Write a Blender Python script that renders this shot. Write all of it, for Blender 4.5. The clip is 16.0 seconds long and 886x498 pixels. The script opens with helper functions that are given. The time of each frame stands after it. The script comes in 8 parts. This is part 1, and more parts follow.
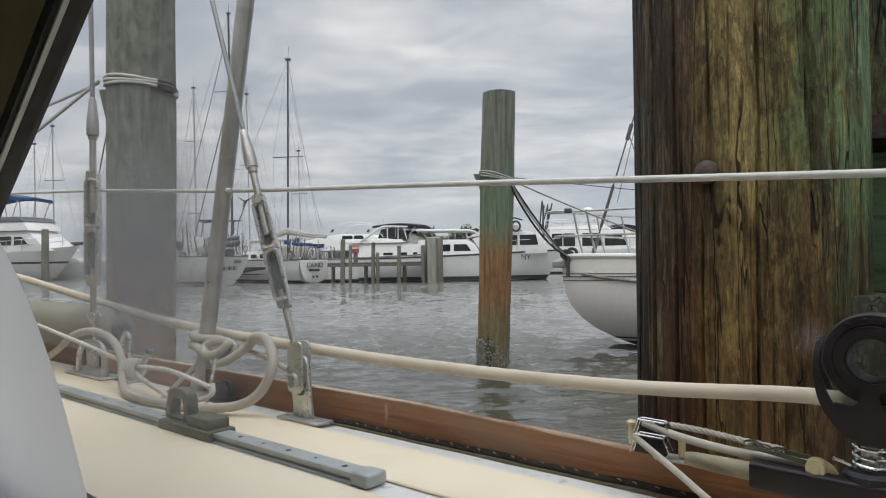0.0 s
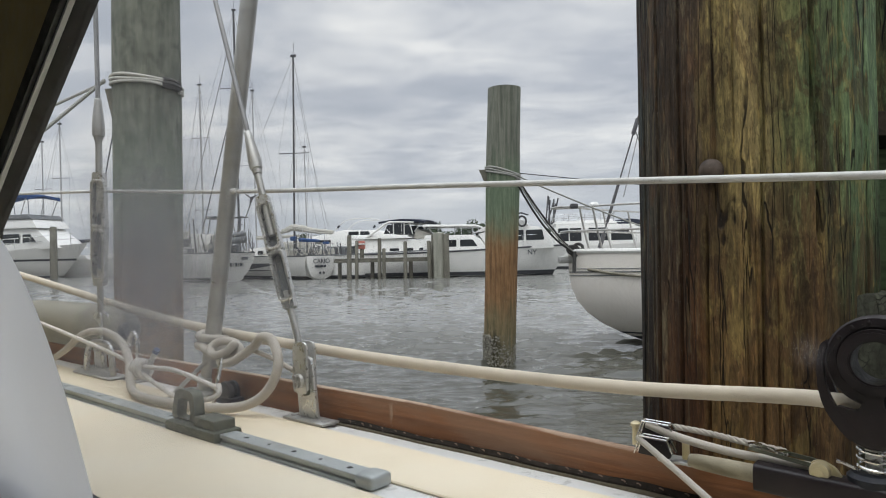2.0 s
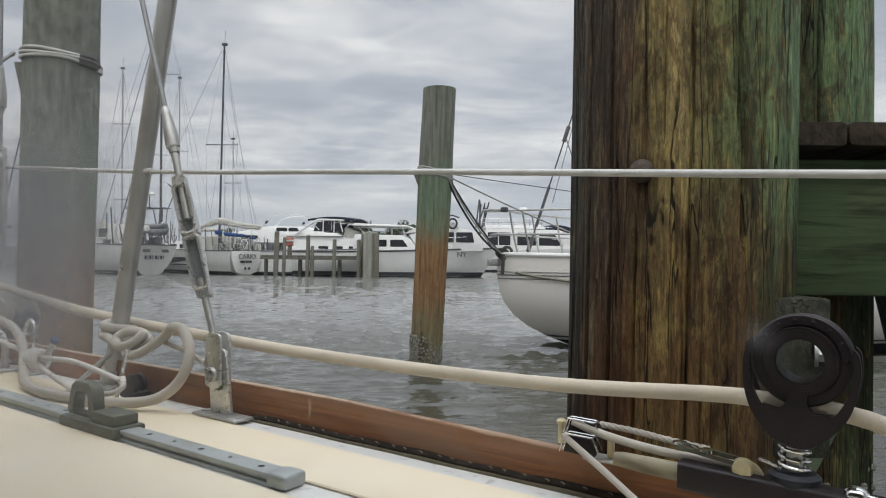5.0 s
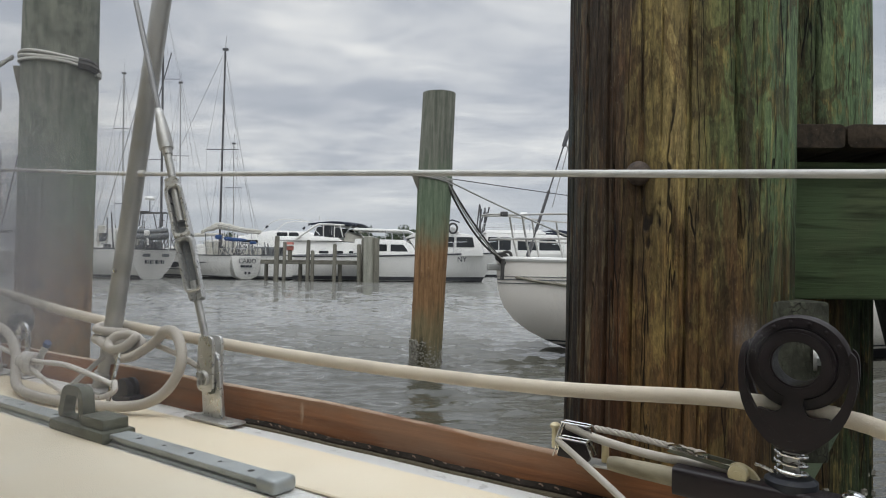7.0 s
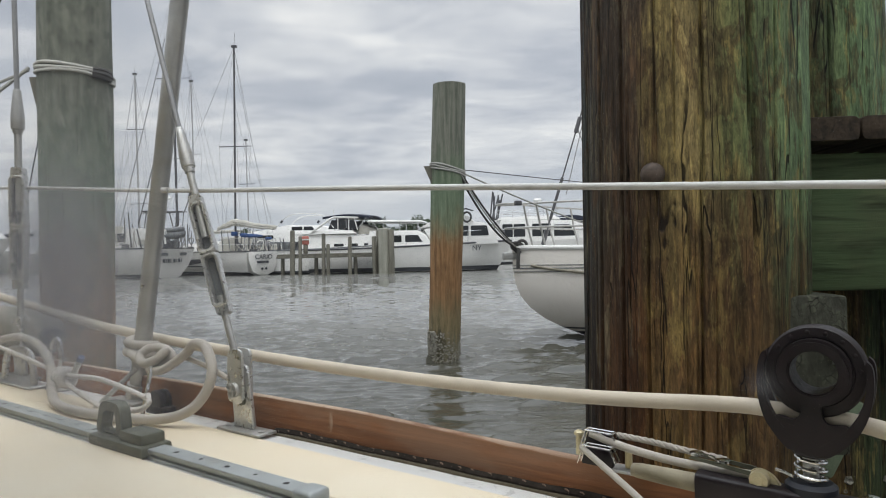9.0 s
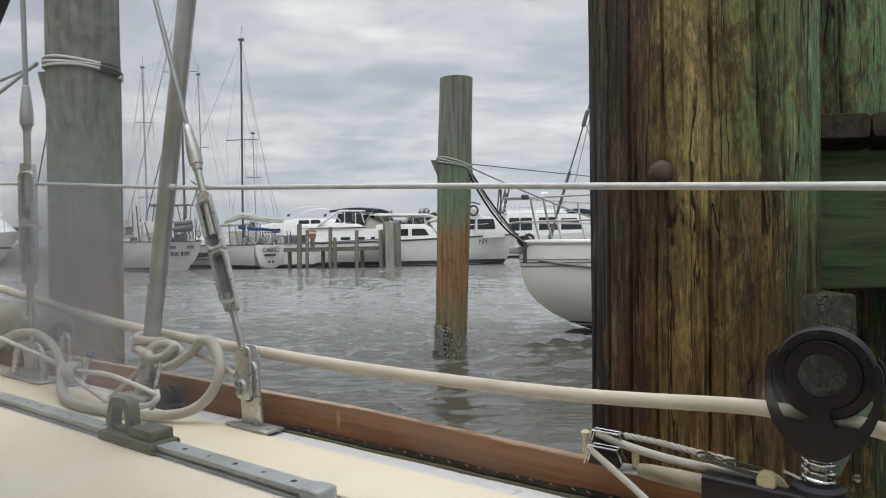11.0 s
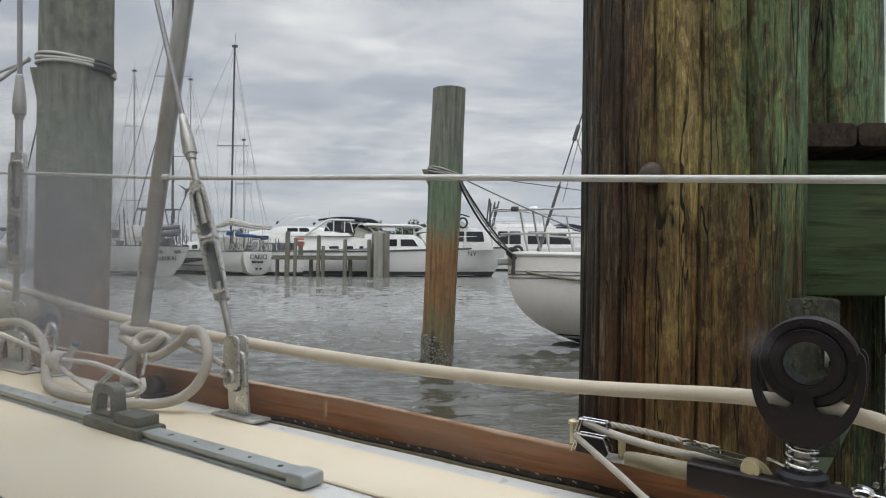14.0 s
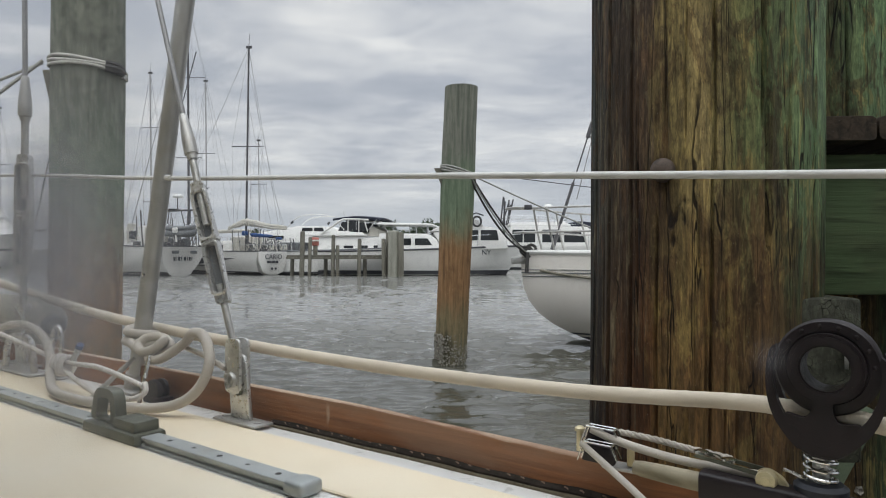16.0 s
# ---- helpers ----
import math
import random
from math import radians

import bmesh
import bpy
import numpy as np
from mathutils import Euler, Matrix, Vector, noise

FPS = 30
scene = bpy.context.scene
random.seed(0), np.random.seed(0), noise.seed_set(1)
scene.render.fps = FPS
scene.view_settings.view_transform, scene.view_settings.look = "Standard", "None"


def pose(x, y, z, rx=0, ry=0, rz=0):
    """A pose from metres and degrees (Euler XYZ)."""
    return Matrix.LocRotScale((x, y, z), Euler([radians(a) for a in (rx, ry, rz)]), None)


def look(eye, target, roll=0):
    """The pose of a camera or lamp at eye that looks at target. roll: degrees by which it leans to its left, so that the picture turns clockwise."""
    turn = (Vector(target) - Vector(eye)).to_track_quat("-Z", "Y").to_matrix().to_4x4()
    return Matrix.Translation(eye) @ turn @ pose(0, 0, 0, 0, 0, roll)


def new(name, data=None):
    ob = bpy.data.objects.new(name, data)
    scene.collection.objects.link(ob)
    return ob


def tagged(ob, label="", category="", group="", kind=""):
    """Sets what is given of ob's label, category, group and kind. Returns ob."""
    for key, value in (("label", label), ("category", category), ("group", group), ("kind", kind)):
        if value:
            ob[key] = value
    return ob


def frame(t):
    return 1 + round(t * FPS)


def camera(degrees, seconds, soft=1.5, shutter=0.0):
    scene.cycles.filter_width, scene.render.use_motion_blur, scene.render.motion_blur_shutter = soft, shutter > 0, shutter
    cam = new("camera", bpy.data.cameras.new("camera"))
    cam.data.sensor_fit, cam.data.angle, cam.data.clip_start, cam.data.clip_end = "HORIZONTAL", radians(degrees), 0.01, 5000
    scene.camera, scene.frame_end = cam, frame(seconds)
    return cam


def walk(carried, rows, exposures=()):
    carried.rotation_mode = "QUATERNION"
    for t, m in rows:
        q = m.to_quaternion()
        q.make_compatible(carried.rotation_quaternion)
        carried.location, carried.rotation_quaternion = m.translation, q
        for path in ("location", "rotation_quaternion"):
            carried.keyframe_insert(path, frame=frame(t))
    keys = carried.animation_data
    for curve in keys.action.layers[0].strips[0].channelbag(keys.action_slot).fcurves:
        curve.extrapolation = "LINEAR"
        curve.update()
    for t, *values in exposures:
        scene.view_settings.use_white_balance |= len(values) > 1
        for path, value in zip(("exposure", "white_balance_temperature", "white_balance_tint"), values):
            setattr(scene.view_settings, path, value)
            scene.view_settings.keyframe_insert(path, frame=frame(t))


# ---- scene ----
# The camera and its walk
cam = camera(67, 16.0, 1.05)
PATH = [
    (0, pose(-0.0101, -0.0574, 0.9430, 90.989, 0.965, 5.407)),
    (0.5, pose(0.0092, -0.0405, 0.9686, 90.268, 2.203, 5.576)),
    (1, pose(0.0269, -0.0262, 0.9691, 90.112, 2.172, 5.515)),
    (1.5, pose(0.0176, -0.0398, 0.9501, 90.623, 1.203, 5.837)),
    (2, pose(-0.0068, -0.0581, 0.9502, 90.593, 1.249, 5.945)),
    (2.5, pose(-0.0011, -0.0339, 0.9599, 90.120, 0.830, 4.453)),
    (3, pose(0.0099, -0.0197, 0.9476, 90.311, -0.473, -0.139)),
    (3.5, pose(0.0055, -0.0211, 0.9332, 90.592, -0.917, -0.223)),
    (4, pose(-0.0069, -0.0265, 0.9383, 90.631, -0.685, 0.008)),
    (6.5, pose(-0.0023, -0.0235, 0.9353, 90.889, -0.626, -0.149)),
    (7, pose(0.0013, -0.0182, 0.9347, 91.059, -0.700, -0.012)),
    (7.5, pose(-0.0010, -0.0193, 0.9387, 90.800, -0.351, 0.155)),
    (8, pose(-0.0093, -0.0297, 0.9506, 90.464, 0.567, 1.083)),
    (8.5, pose(-0.0086, -0.0339, 0.9623, 90.110, 1.187, 1.106)),
    (9, pose(-0.0045, -0.0362, 0.9612, 90.093, 1.248, 1.257)),
    (9.5, pose(-0.0044, -0.0365, 0.9580, 90.212, 1.029, 1.578)),
    (12, pose(-0.0052, -0.0351, 0.9722, 89.175, 1.209, 1.892)),
    (12.5, pose(0.0006, -0.0343, 0.9691, 89.169, 1.134, 1.671)),
    (13, pose(0.0026, -0.0410, 0.9491, 89.555, 0.471, 0.929)),
    (13.5, pose(0.0006, -0.0404, 0.9389, 90.335, -0.062, 0.960)),
    (14, pose(-0.0094, -0.0419, 0.9430, 90.574, -0.337, 0.833)),
    (14.5, pose(-0.0095, -0.0388, 0.9458, 90.419, -0.232, 0.720)),
    (15, pose(-0.0036, -0.0334, 0.9368, 90.544, -0.539, 0.754)),
    (15.5, pose(0.0051, -0.0204, 0.9339, 90.586, -0.637, 0.503)),
    (16, pose(0.0035, -0.0186, 0.9452, 90.462, 0.006, 2.077)),
]
# the clip's camera drifts a little in its automatic exposure
walk(cam, PATH, ((0.0, -0.05), (0.5, -0.12), (1.0, -0.03), (2.0, 0.03), (2.5, 0.07), (3.0, 0.11), (3.5, 0.0), (4.0, -0.04), (7.0, -0.03), (8.0, -0.04), (8.5, 0.02),
                 (9.0, 0.06), (9.5, 0.07), (12.0, 0.04), (13.0, 0.05), (13.5, 0.0), (14.5, -0.05), (15.5, -0.04), (16.0, -0.03)))

# Overcast sky and its light
SUN_EL, SUN_ROT = 58, 20
world = bpy.data.worlds.new("overcast_sky")
scene.world = world
world.use_nodes = True


class Nodes:
    """A short way to write node trees."""

    def __init__(self, tree):
        self.tree = tree
        tree.nodes.clear()

    def add(self, kind, **inputs):
        node = self.tree.nodes.new(kind)
        for key, value in inputs.items():
            self.put(node, key, value)
        return node

    def put(self, node, key, value):
        key = int(key[1:]) if key[0] == "i" and key[1:].isdigit() else key.replace("_", " ")
        socket = node.inputs[key]
        if isinstance(value, bpy.types.NodeSocket):
            self.tree.links.new(value, socket)
        elif isinstance(value, bpy.types.Node):
            self.tree.links.new(value.outputs[0], socket)
        else:
            socket.default_value = value

    def math(self, op, a, b=0.0, clamp=False):
        node = self.add("ShaderNodeMath", i0=a, i1=b)
        node.operation, node.use_clamp = op, clamp
        return node.outputs[0]

    def vec(self, op, a, b=(0, 0, 0)):
        node = self.add("ShaderNodeVectorMath", i0=a, i1=b)
        node.operation = op
        return node.outputs["Value" if op == "DOT_PRODUCT" else "Vector"]

    def noise(self, vector, scale, detail=4.0, rough=0.55, distort=0.0):
        return self.add("ShaderNodeTexNoise", Vector=vector, Scale=scale, Detail=detail, Roughness=rough, Distortion=distort).outputs[0]

    def scaled(self, vector, scale):
        return self.add("ShaderNodeMapping", Vector=vector, Scale=scale).outputs[0]

    def ramp(self, fac, *stops):
        node = self.add("ShaderNodeValToRGB", Fac=fac)
        bar = node.color_ramp.elements
        while len(bar) < len(stops):
            bar.new(0.5)
        for e, (p, c) in zip(bar, stops):
            e.position = p
            e.color = (*c, 1) if len(c) == 3 else c
        return node.outputs[0]

    def mix(self, fac, a, b, blend="MIX"):
        node = self.add("ShaderNodeMix")
        node.data_type, node.blend_type, node.clamp_factor = "RGBA", blend, True
        for k, v in ((0, fac), (6, a), (7, b)):
            if isinstance(v, bpy.types.NodeSocket):
                self.tree.links.new(v, node.inputs[k])
            else:
                node.inputs[k].default_value = (*v, 1) if isinstance(v, tuple) and len(v) == 3 else v
        return node.outputs[2]

    def span(self, value, lo, hi, to_lo=0.0, to_hi=1.0):
        node = self.add("ShaderNodeMapRange", i0=value, i1=lo, i2=hi, i3=to_lo, i4=to_hi)
        node.interpolation_type = "SMOOTHSTEP"
        return node.outputs[0]

    def bump(self, height, strength, distance=0.01, normal=None):
        node = self.add("ShaderNodeBump", Height=height, Strength=strength, Distance=distance)
        if normal is not None:
            self.put(node, "Normal", normal)
        return node.outputs[0]


n = Nodes(world.node_tree)
way = n.add("ShaderNodeTexCoord").outputs["Generated"]
parts_xyz = n.add("ShaderNodeSeparateXYZ", Vector=way)
up = n.math("MAXIMUM", parts_xyz.outputs[2], 0.0)
lift = n.math("ADD", up, 0.16)
flat = n.add("ShaderNodeCombineXYZ", X=n.math("DIVIDE", parts_xyz.outputs[0], lift), Y=n.math("DIVIDE", parts_xyz.outputs[1], lift), Z=0.0).outputs[0]
banks = n.noise(n.scaled(flat, (0.72, 0.95, 1)), 1.0, 6.0, 0.50, 0.35)
wisps = n.noise(n.scaled(flat, (1.0, 1.5, 1)), 2.2, 7.0, 0.55, 0.9)
tufts = n.noise(n.scaled(flat, (1.2, 1.6, 1)), 7.5, 5.0, 0.6, 0.4)
cover = n.math("ADD", n.math("MULTIPLY", banks, 0.70), n.math("MULTIPLY", wisps, 0.23))
cover = n.math("ADD", cover, n.math("MULTIPLY", tufts, 0.07))
cloud = n.ramp(cover, (0.36, (0.369, 0.40, 0.472)), (0.46, (0.482, 0.505, 0.572)), (0.54, (0.671, 0.68, 0.720)), (0.63, (0.942, 0.925, 0.922)))
low = n.span(up, 0.0, 0.16)
cloud = n.mix(low, (0.512, 0.54, 0.602), cloud)
sky = n.add("ShaderNodeTexSky")
sky.sky_type, sky.sun_disc = "NISHITA", False
sky.sun_elevation, sky.sun_rotation = radians(SUN_EL), radians(SUN_ROT)
clear = n.add("ShaderNodeBackground", Color=sky, Strength=0.05)
# an overcast sky is about three times as bright overhead as at the horizon
dome = n.span(up, 0.52, 0.95, 1.08, 4.85)
grey = n.add("ShaderNodeBackground", Color=cloud, Strength=dome)
both = n.add("ShaderNodeMixShader", Fac=0.92, i1=clear, i2=grey)
n.add("ShaderNodeOutputWorld", Surface=both)

sun = new("sun", bpy.data.lights.new("sun", "SUN"))
sun.data.energy, sun.data.angle, sun.data.color = 0.45, radians(35), (1.0, 0.97, 0.93)
sun.matrix_world = look((-20 * math.sin(radians(SUN_ROT)), -20 * math.cos(radians(SUN_ROT)), 20 * math.tan(radians(SUN_EL))), (0, 0, 0))
scene.view_settings.exposure = 0.0


# Materials
def principled(name):
    mat = bpy.data.materials.new(name)
    mat.use_nodes = True
    nn = Nodes(mat.node_tree)
    b = nn.add("ShaderNodeBsdfPrincipled")
    nn.add("ShaderNodeOutputMaterial", Surface=b)
    where = nn.add("ShaderNodeTexCoord").outputs["Object"]
    return mat, nn, b, where


def surf(name, dark, light, scale=6.0, stretch=(1, 1, 1), rough=0.5, metal=0.0, bump=0.15, fine=60.0, spec=0.5, dirt=None):
    """A surface with broad patches, fine grain, gloss variation and slight relief."""
    mat, nn, b, where = principled(name)
    v = nn.scaled(where, stretch)
    broad = nn.noise(v, scale, 5.0, 0.6)
    grain = nn.noise(v, fine, 3.0, 0.6)
    both_noise = nn.math("ADD", nn.math("MULTIPLY", broad, 0.65), nn.math("MULTIPLY", grain, 0.35))
    colour = nn.ramp(both_noise, (0.36, dark), (0.62, light))
    if dirt:
        colour = nn.mix(nn.span(nn.noise(v, scale * 0.6, 6.0, 0.65), 0.52, 0.72), colour, dirt)
    nn.put(b, "Base Color", colour)
    nn.put(b, "Roughness", nn.span(grain, 0.3, 0.7, max(rough - 0.1, 0.02), min(rough + 0.1, 1)))
    nn.put(b, "Metallic", metal)
    nn.put(b, "Specular IOR Level", spec)
    if bump:
        nn.put(b, "Normal", nn.bump(both_noise, bump, 0.004))
    return mat


def near_pile_wood(name, side, shift=0.0, bolt=None):
    """Split old pile wood: black and russet on one flank, ochre in the middle, green preservative on the other; edge
    sheen and lower shade are in the colour.
    """
    mat, nn, b, where = principled(name)
    z = nn.add("ShaderNodeSeparateXYZ", Vector=where).outputs[2]
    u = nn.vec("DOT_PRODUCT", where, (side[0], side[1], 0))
    streak = nn.noise(nn.scaled(where, (1, 1, 0.05)), 55.0, 8.0, 0.68, 0.25)
    fibre = nn.noise(nn.scaled(where, (1, 1, 0.035)), 230.0, 6.0, 0.7, 0.2)
    patch = nn.noise(nn.scaled(where, (1, 1, 0.30)), 10.0, 8.0, 0.66, 0.3)
    scab = nn.noise(nn.scaled(where, (1, 1, 0.40)), 30.0, 9.0, 0.74, 0.35)
    scab2 = nn.noise(nn.vec("ADD", nn.scaled(where, (1, 1, 0.16)), (3.1, 1.7, 0.4)), 42.0, 9.0, 0.74, 0.3)
    rag = nn.math("MULTIPLY", nn.math("SUBTRACT", fibre, 0.5), 0.30)
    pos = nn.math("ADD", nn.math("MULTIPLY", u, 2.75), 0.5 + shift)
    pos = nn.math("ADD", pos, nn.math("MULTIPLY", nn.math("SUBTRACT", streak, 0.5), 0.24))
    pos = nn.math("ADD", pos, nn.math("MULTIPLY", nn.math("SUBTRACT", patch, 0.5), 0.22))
    # the first, blue-grey stops paint the sky-tinted sheen of the pile's edge
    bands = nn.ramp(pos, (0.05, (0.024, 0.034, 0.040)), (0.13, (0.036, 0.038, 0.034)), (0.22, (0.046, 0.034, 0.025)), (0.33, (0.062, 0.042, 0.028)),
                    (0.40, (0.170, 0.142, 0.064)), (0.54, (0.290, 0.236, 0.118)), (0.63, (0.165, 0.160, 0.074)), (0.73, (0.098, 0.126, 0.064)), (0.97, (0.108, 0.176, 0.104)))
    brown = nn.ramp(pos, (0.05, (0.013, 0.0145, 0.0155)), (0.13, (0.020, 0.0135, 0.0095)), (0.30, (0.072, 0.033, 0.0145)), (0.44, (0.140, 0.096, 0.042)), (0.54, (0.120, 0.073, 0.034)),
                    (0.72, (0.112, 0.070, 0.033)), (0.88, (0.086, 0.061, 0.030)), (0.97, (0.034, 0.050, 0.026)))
    # browner below, with shade painted in; the top coloured brighter for its skylight
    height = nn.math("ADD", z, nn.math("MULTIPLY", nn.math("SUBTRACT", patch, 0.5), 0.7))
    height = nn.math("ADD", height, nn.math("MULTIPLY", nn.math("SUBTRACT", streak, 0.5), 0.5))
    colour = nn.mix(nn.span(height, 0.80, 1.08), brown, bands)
    worn = nn.noise(nn.vec("ADD", nn.scaled(where, (1, 1, 0.14)), (2.6, 4.9, 6.2)), 48.0, 8.0, 0.72, 0.5)
    worn = nn.math("MULTIPLY", nn.span(nn.math("ADD", worn, rag), 0.52, 0.60), nn.span(pos, 0.40, 0.28))
    colour = nn.mix(nn.math("MULTIPLY", worn, 0.60), colour, (0.120, 0.108, 0.078))
    # stains with soft ends: pale scraped wood, brown tannin, dark damp
    blot = nn.noise(nn.vec("ADD", nn.scaled(where, (1, 1, 0.42)), (7.3, 2.2, 5.1)), 24.0, 8.0, 0.66, 0.8)
    blot2 = nn.noise(nn.vec("ADD", nn.scaled(where, (1, 1, 0.40)), (1.3, 8.2, 2.7)), 26.0, 8.0, 0.66, 0.9)
    colour = nn.mix(nn.span(nn.math("ADD", blot, rag), 0.52, 0.56), colour, nn.mix(0.58, colour, (0.056, 0.032, 0.018)))
    colour = nn.mix(nn.math("MULTIPLY", nn.span(nn.math("ADD", blot2, rag), 0.55, 0.60), nn.span(pos, 0.26, 0.44)), colour, nn.mix(0.40, colour, (0.230, 0.185, 0.075)))
    colour = nn.mix(nn.span(nn.math("ADD", scab, rag), 0.53, 0.63), colour, nn.mix(0.42, colour, (0.020, 0.014, 0.010)))
    colour = nn.mix(nn.span(nn.math("ADD", scab2, rag), 0.41, 0.33), colour, nn.mix(0.50, colour, (0.026, 0.019, 0.012)))
    colour = nn.mix(nn.span(streak, 0.41, 0.31), colour, nn.mix(0.62, colour, (0.014, 0.011, 0.008)))
    wobble = nn.scaled(nn.add("ShaderNodeTexNoise", Vector=nn.scaled(where, (1, 1, 0.5)), Scale=18.0, Detail=3.0).outputs[1], (0.010, 0.010, 0.0))
    split = None
    for cell, thin, lo, hi, off in ((27.0, 0.013, 0.48, 0.54, (0, 0, 0)), (64.0, 0.028, 0.58, 0.63, (4.4, 1.2, 0.3)), (150.0, 0.045, 0.60, 0.65, (2.4, 6.2, 0.8))):
        check = nn.add("ShaderNodeTexVoronoi", Vector=nn.vec("ADD", nn.vec("ADD", nn.scaled(where, (1, 1, 0.030)), wobble), off), Scale=cell)
        check.feature = "DISTANCE_TO_EDGE"
        gate = nn.noise(nn.vec("ADD", nn.scaled(where, (1, 1, 0.14)), off), 24.0, 3.0, 0.5)
        line = nn.math("MULTIPLY", nn.span(check.outputs[0], thin, thin * 0.5), nn.span(gate, lo, hi))
        split = line if split is None else nn.math("MAXIMUM", split, line)
    colour = nn.mix(nn.math("MULTIPLY", split, 0.92), colour, (0.006, 0.0045, 0.003))
    if bolt:
        # rust run below the bolt
        away = nn.math("DIVIDE", nn.math("SUBTRACT", u, bolt[0]), 0.021)
        run = nn.math("POWER", 2.718, nn.math("MULTIPLY", nn.math("MULTIPLY", away, away), -1.0))
        run = nn.math("MULTIPLY", nn.math("MULTIPLY", run, nn.span(z, bolt[1] - 0.20, bolt[1] - 0.03)), nn.span(z, bolt[1] + 0.035, bolt[1] + 0.005))
        run = nn.math("MULTIPLY", run, nn.span(streak, 0.35, 0.55, 0.5, 1.0))
        colour = nn.mix(nn.math("MULTIPLY", run, 0.85), colour, (0.018, 0.012, 0.009))
    for cell, tall, lo, hi, off in ((46.0, 0.10, 0.72, 1.20, (0.7, 3.3, 1.1)), (125.0, 0.08, 0.78, 1.20, (5.1, 0.9, 2.3))):
        chip = nn.add("ShaderNodeTexVoronoi", Vector=nn.vec("ADD", nn.vec("ADD", nn.scaled(where, (1, 1, tall)), wobble), off), Scale=cell)
        pick = nn.add("ShaderNodeSeparateXYZ", Vector=chip.outputs["Color"]).outputs[0]
        colour = nn.mix(1.0, colour, nn.ramp(pick, (0.10, (lo, lo, lo)), (0.45, (0.97, 0.96, 0.95)), (0.95, (hi, hi * 0.985, hi * 0.95))), "MULTIPLY")
    shade = nn.ramp(fibre, (0.32, (0.62, 0.60, 0.57)), (0.52, (0.98, 0.97, 0.96)), (0.68, (1.20, 1.18, 1.14)))
    colour = nn.mix(1.0, colour, shade, "MULTIPLY")
    flake = nn.noise(nn.scaled(where, (1, 1, 0.20)), 170.0, 8.0, 0.80, 0.5)
    colour = nn.mix(1.0, colour, nn.ramp(flake, (0.38, (0.68, 0.66, 0.62)), (0.50, (1.18, 1.14, 1.01)), (0.62, (1.84, 1.73, 1.46))), "MULTIPLY")
    nn.put(b, "Base Color", colour)
    nn.put(b, "Roughness", nn.span(streak, 0.3, 0.7, 0.6, 0.88))
    nn.put(b, "Specular IOR Level", 0.22)
    rel = nn.math("ADD", nn.math("MULTIPLY", streak, 0.5), nn.math("MULTIPLY", fibre, 0.35))
    rel = nn.math("SUBTRACT", rel, nn.math("MULTIPLY", scab, 0.35))
    rel = nn.math("ADD", rel, nn.math("MULTIPLY", flake, 0.30))
    rel = nn.math("SUBTRACT", rel, nn.math("MULTIPLY", split, 0.5))
    nn.put(b, "Normal", nn.bump(rel, 0.9, 0.007))
    return mat


def far_pile_wood(name, orange_top, green_top, streaky=1.0):
    """A pile standing in salt water: grey-green above, rust-brown below, weed and barnacles at the waterline."""
    mat, nn, b, where = principled(name)
    z = nn.add("ShaderNodeSeparateXYZ", Vector=where).outputs[2]
    streak = nn.noise(nn.scaled(where, (1, 1, 0.05)), 34.0, 5.0, 0.65)
    patch = nn.noise(nn.scaled(where, (1, 1, 0.4)), 7.0, 5.0, 0.6)
    mottle = nn.noise(nn.scaled(where, (1, 1, 0.6)), 22.0, 6.0, 0.65)
    streak = nn.math("ADD", nn.math("MULTIPLY", streak, 0.75 * streaky), nn.math("MULTIPLY", mottle, 1.0 - 0.75 * streaky))
    h = nn.math("ADD", z, nn.math("MULTIPLY", nn.math("SUBTRACT", patch, 0.5), 0.55))
    h = nn.math("ADD", h, nn.math("MULTIPLY", nn.math("SUBTRACT", streak, 0.5), 0.35))
    grey = nn.mix(nn.span(streak, 0.35, 0.65), (0.115, 0.125, 0.100), (0.235, 0.240, 0.195))
    green = nn.mix(nn.span(streak, 0.35, 0.65), (0.112, 0.150, 0.098), (0.205, 0.258, 0.172))
    rust = nn.mix(nn.span(streak, 0.35, 0.65), (0.135, 0.076, 0.036), (0.335, 0.192, 0.092))
    weed = nn.mix(nn.span(patch, 0.4, 0.6), (0.06, 0.055, 0.032), (0.15, 0.135, 0.085))
    colour = nn.mix(nn.span(h, green_top - 0.25, green_top + 0.25), green, grey)
    colour = nn.mix(nn.span(h, orange_top - 0.22, orange_top + 0.22), rust, colour)
    olive = nn.mix(nn.span(streak, 0.35, 0.65), (0.120, 0.098, 0.052), (0.240, 0.190, 0.105))
    colour = nn.mix(nn.span(h, 0.30, 0.62), olive, colour)
    colour = nn.mix(nn.span(h, 0.14, 0.32), weed, colour)
    nn.put(b, "Base Color", colour)
    nn.put(b, "Roughness", 0.8)
    nn.put(b, "Specular IOR Level", 0.2)
    fine = nn.noise(nn.scaled(where, (1, 1, 0.12)), 110.0, 5.0, 0.7)
    nn.put(b, "Normal", nn.bump(nn.math("ADD", nn.math("ADD", streak, fine), nn.math("MULTIPLY", patch, 0.5)), 0.6, 0.01))
    return mat


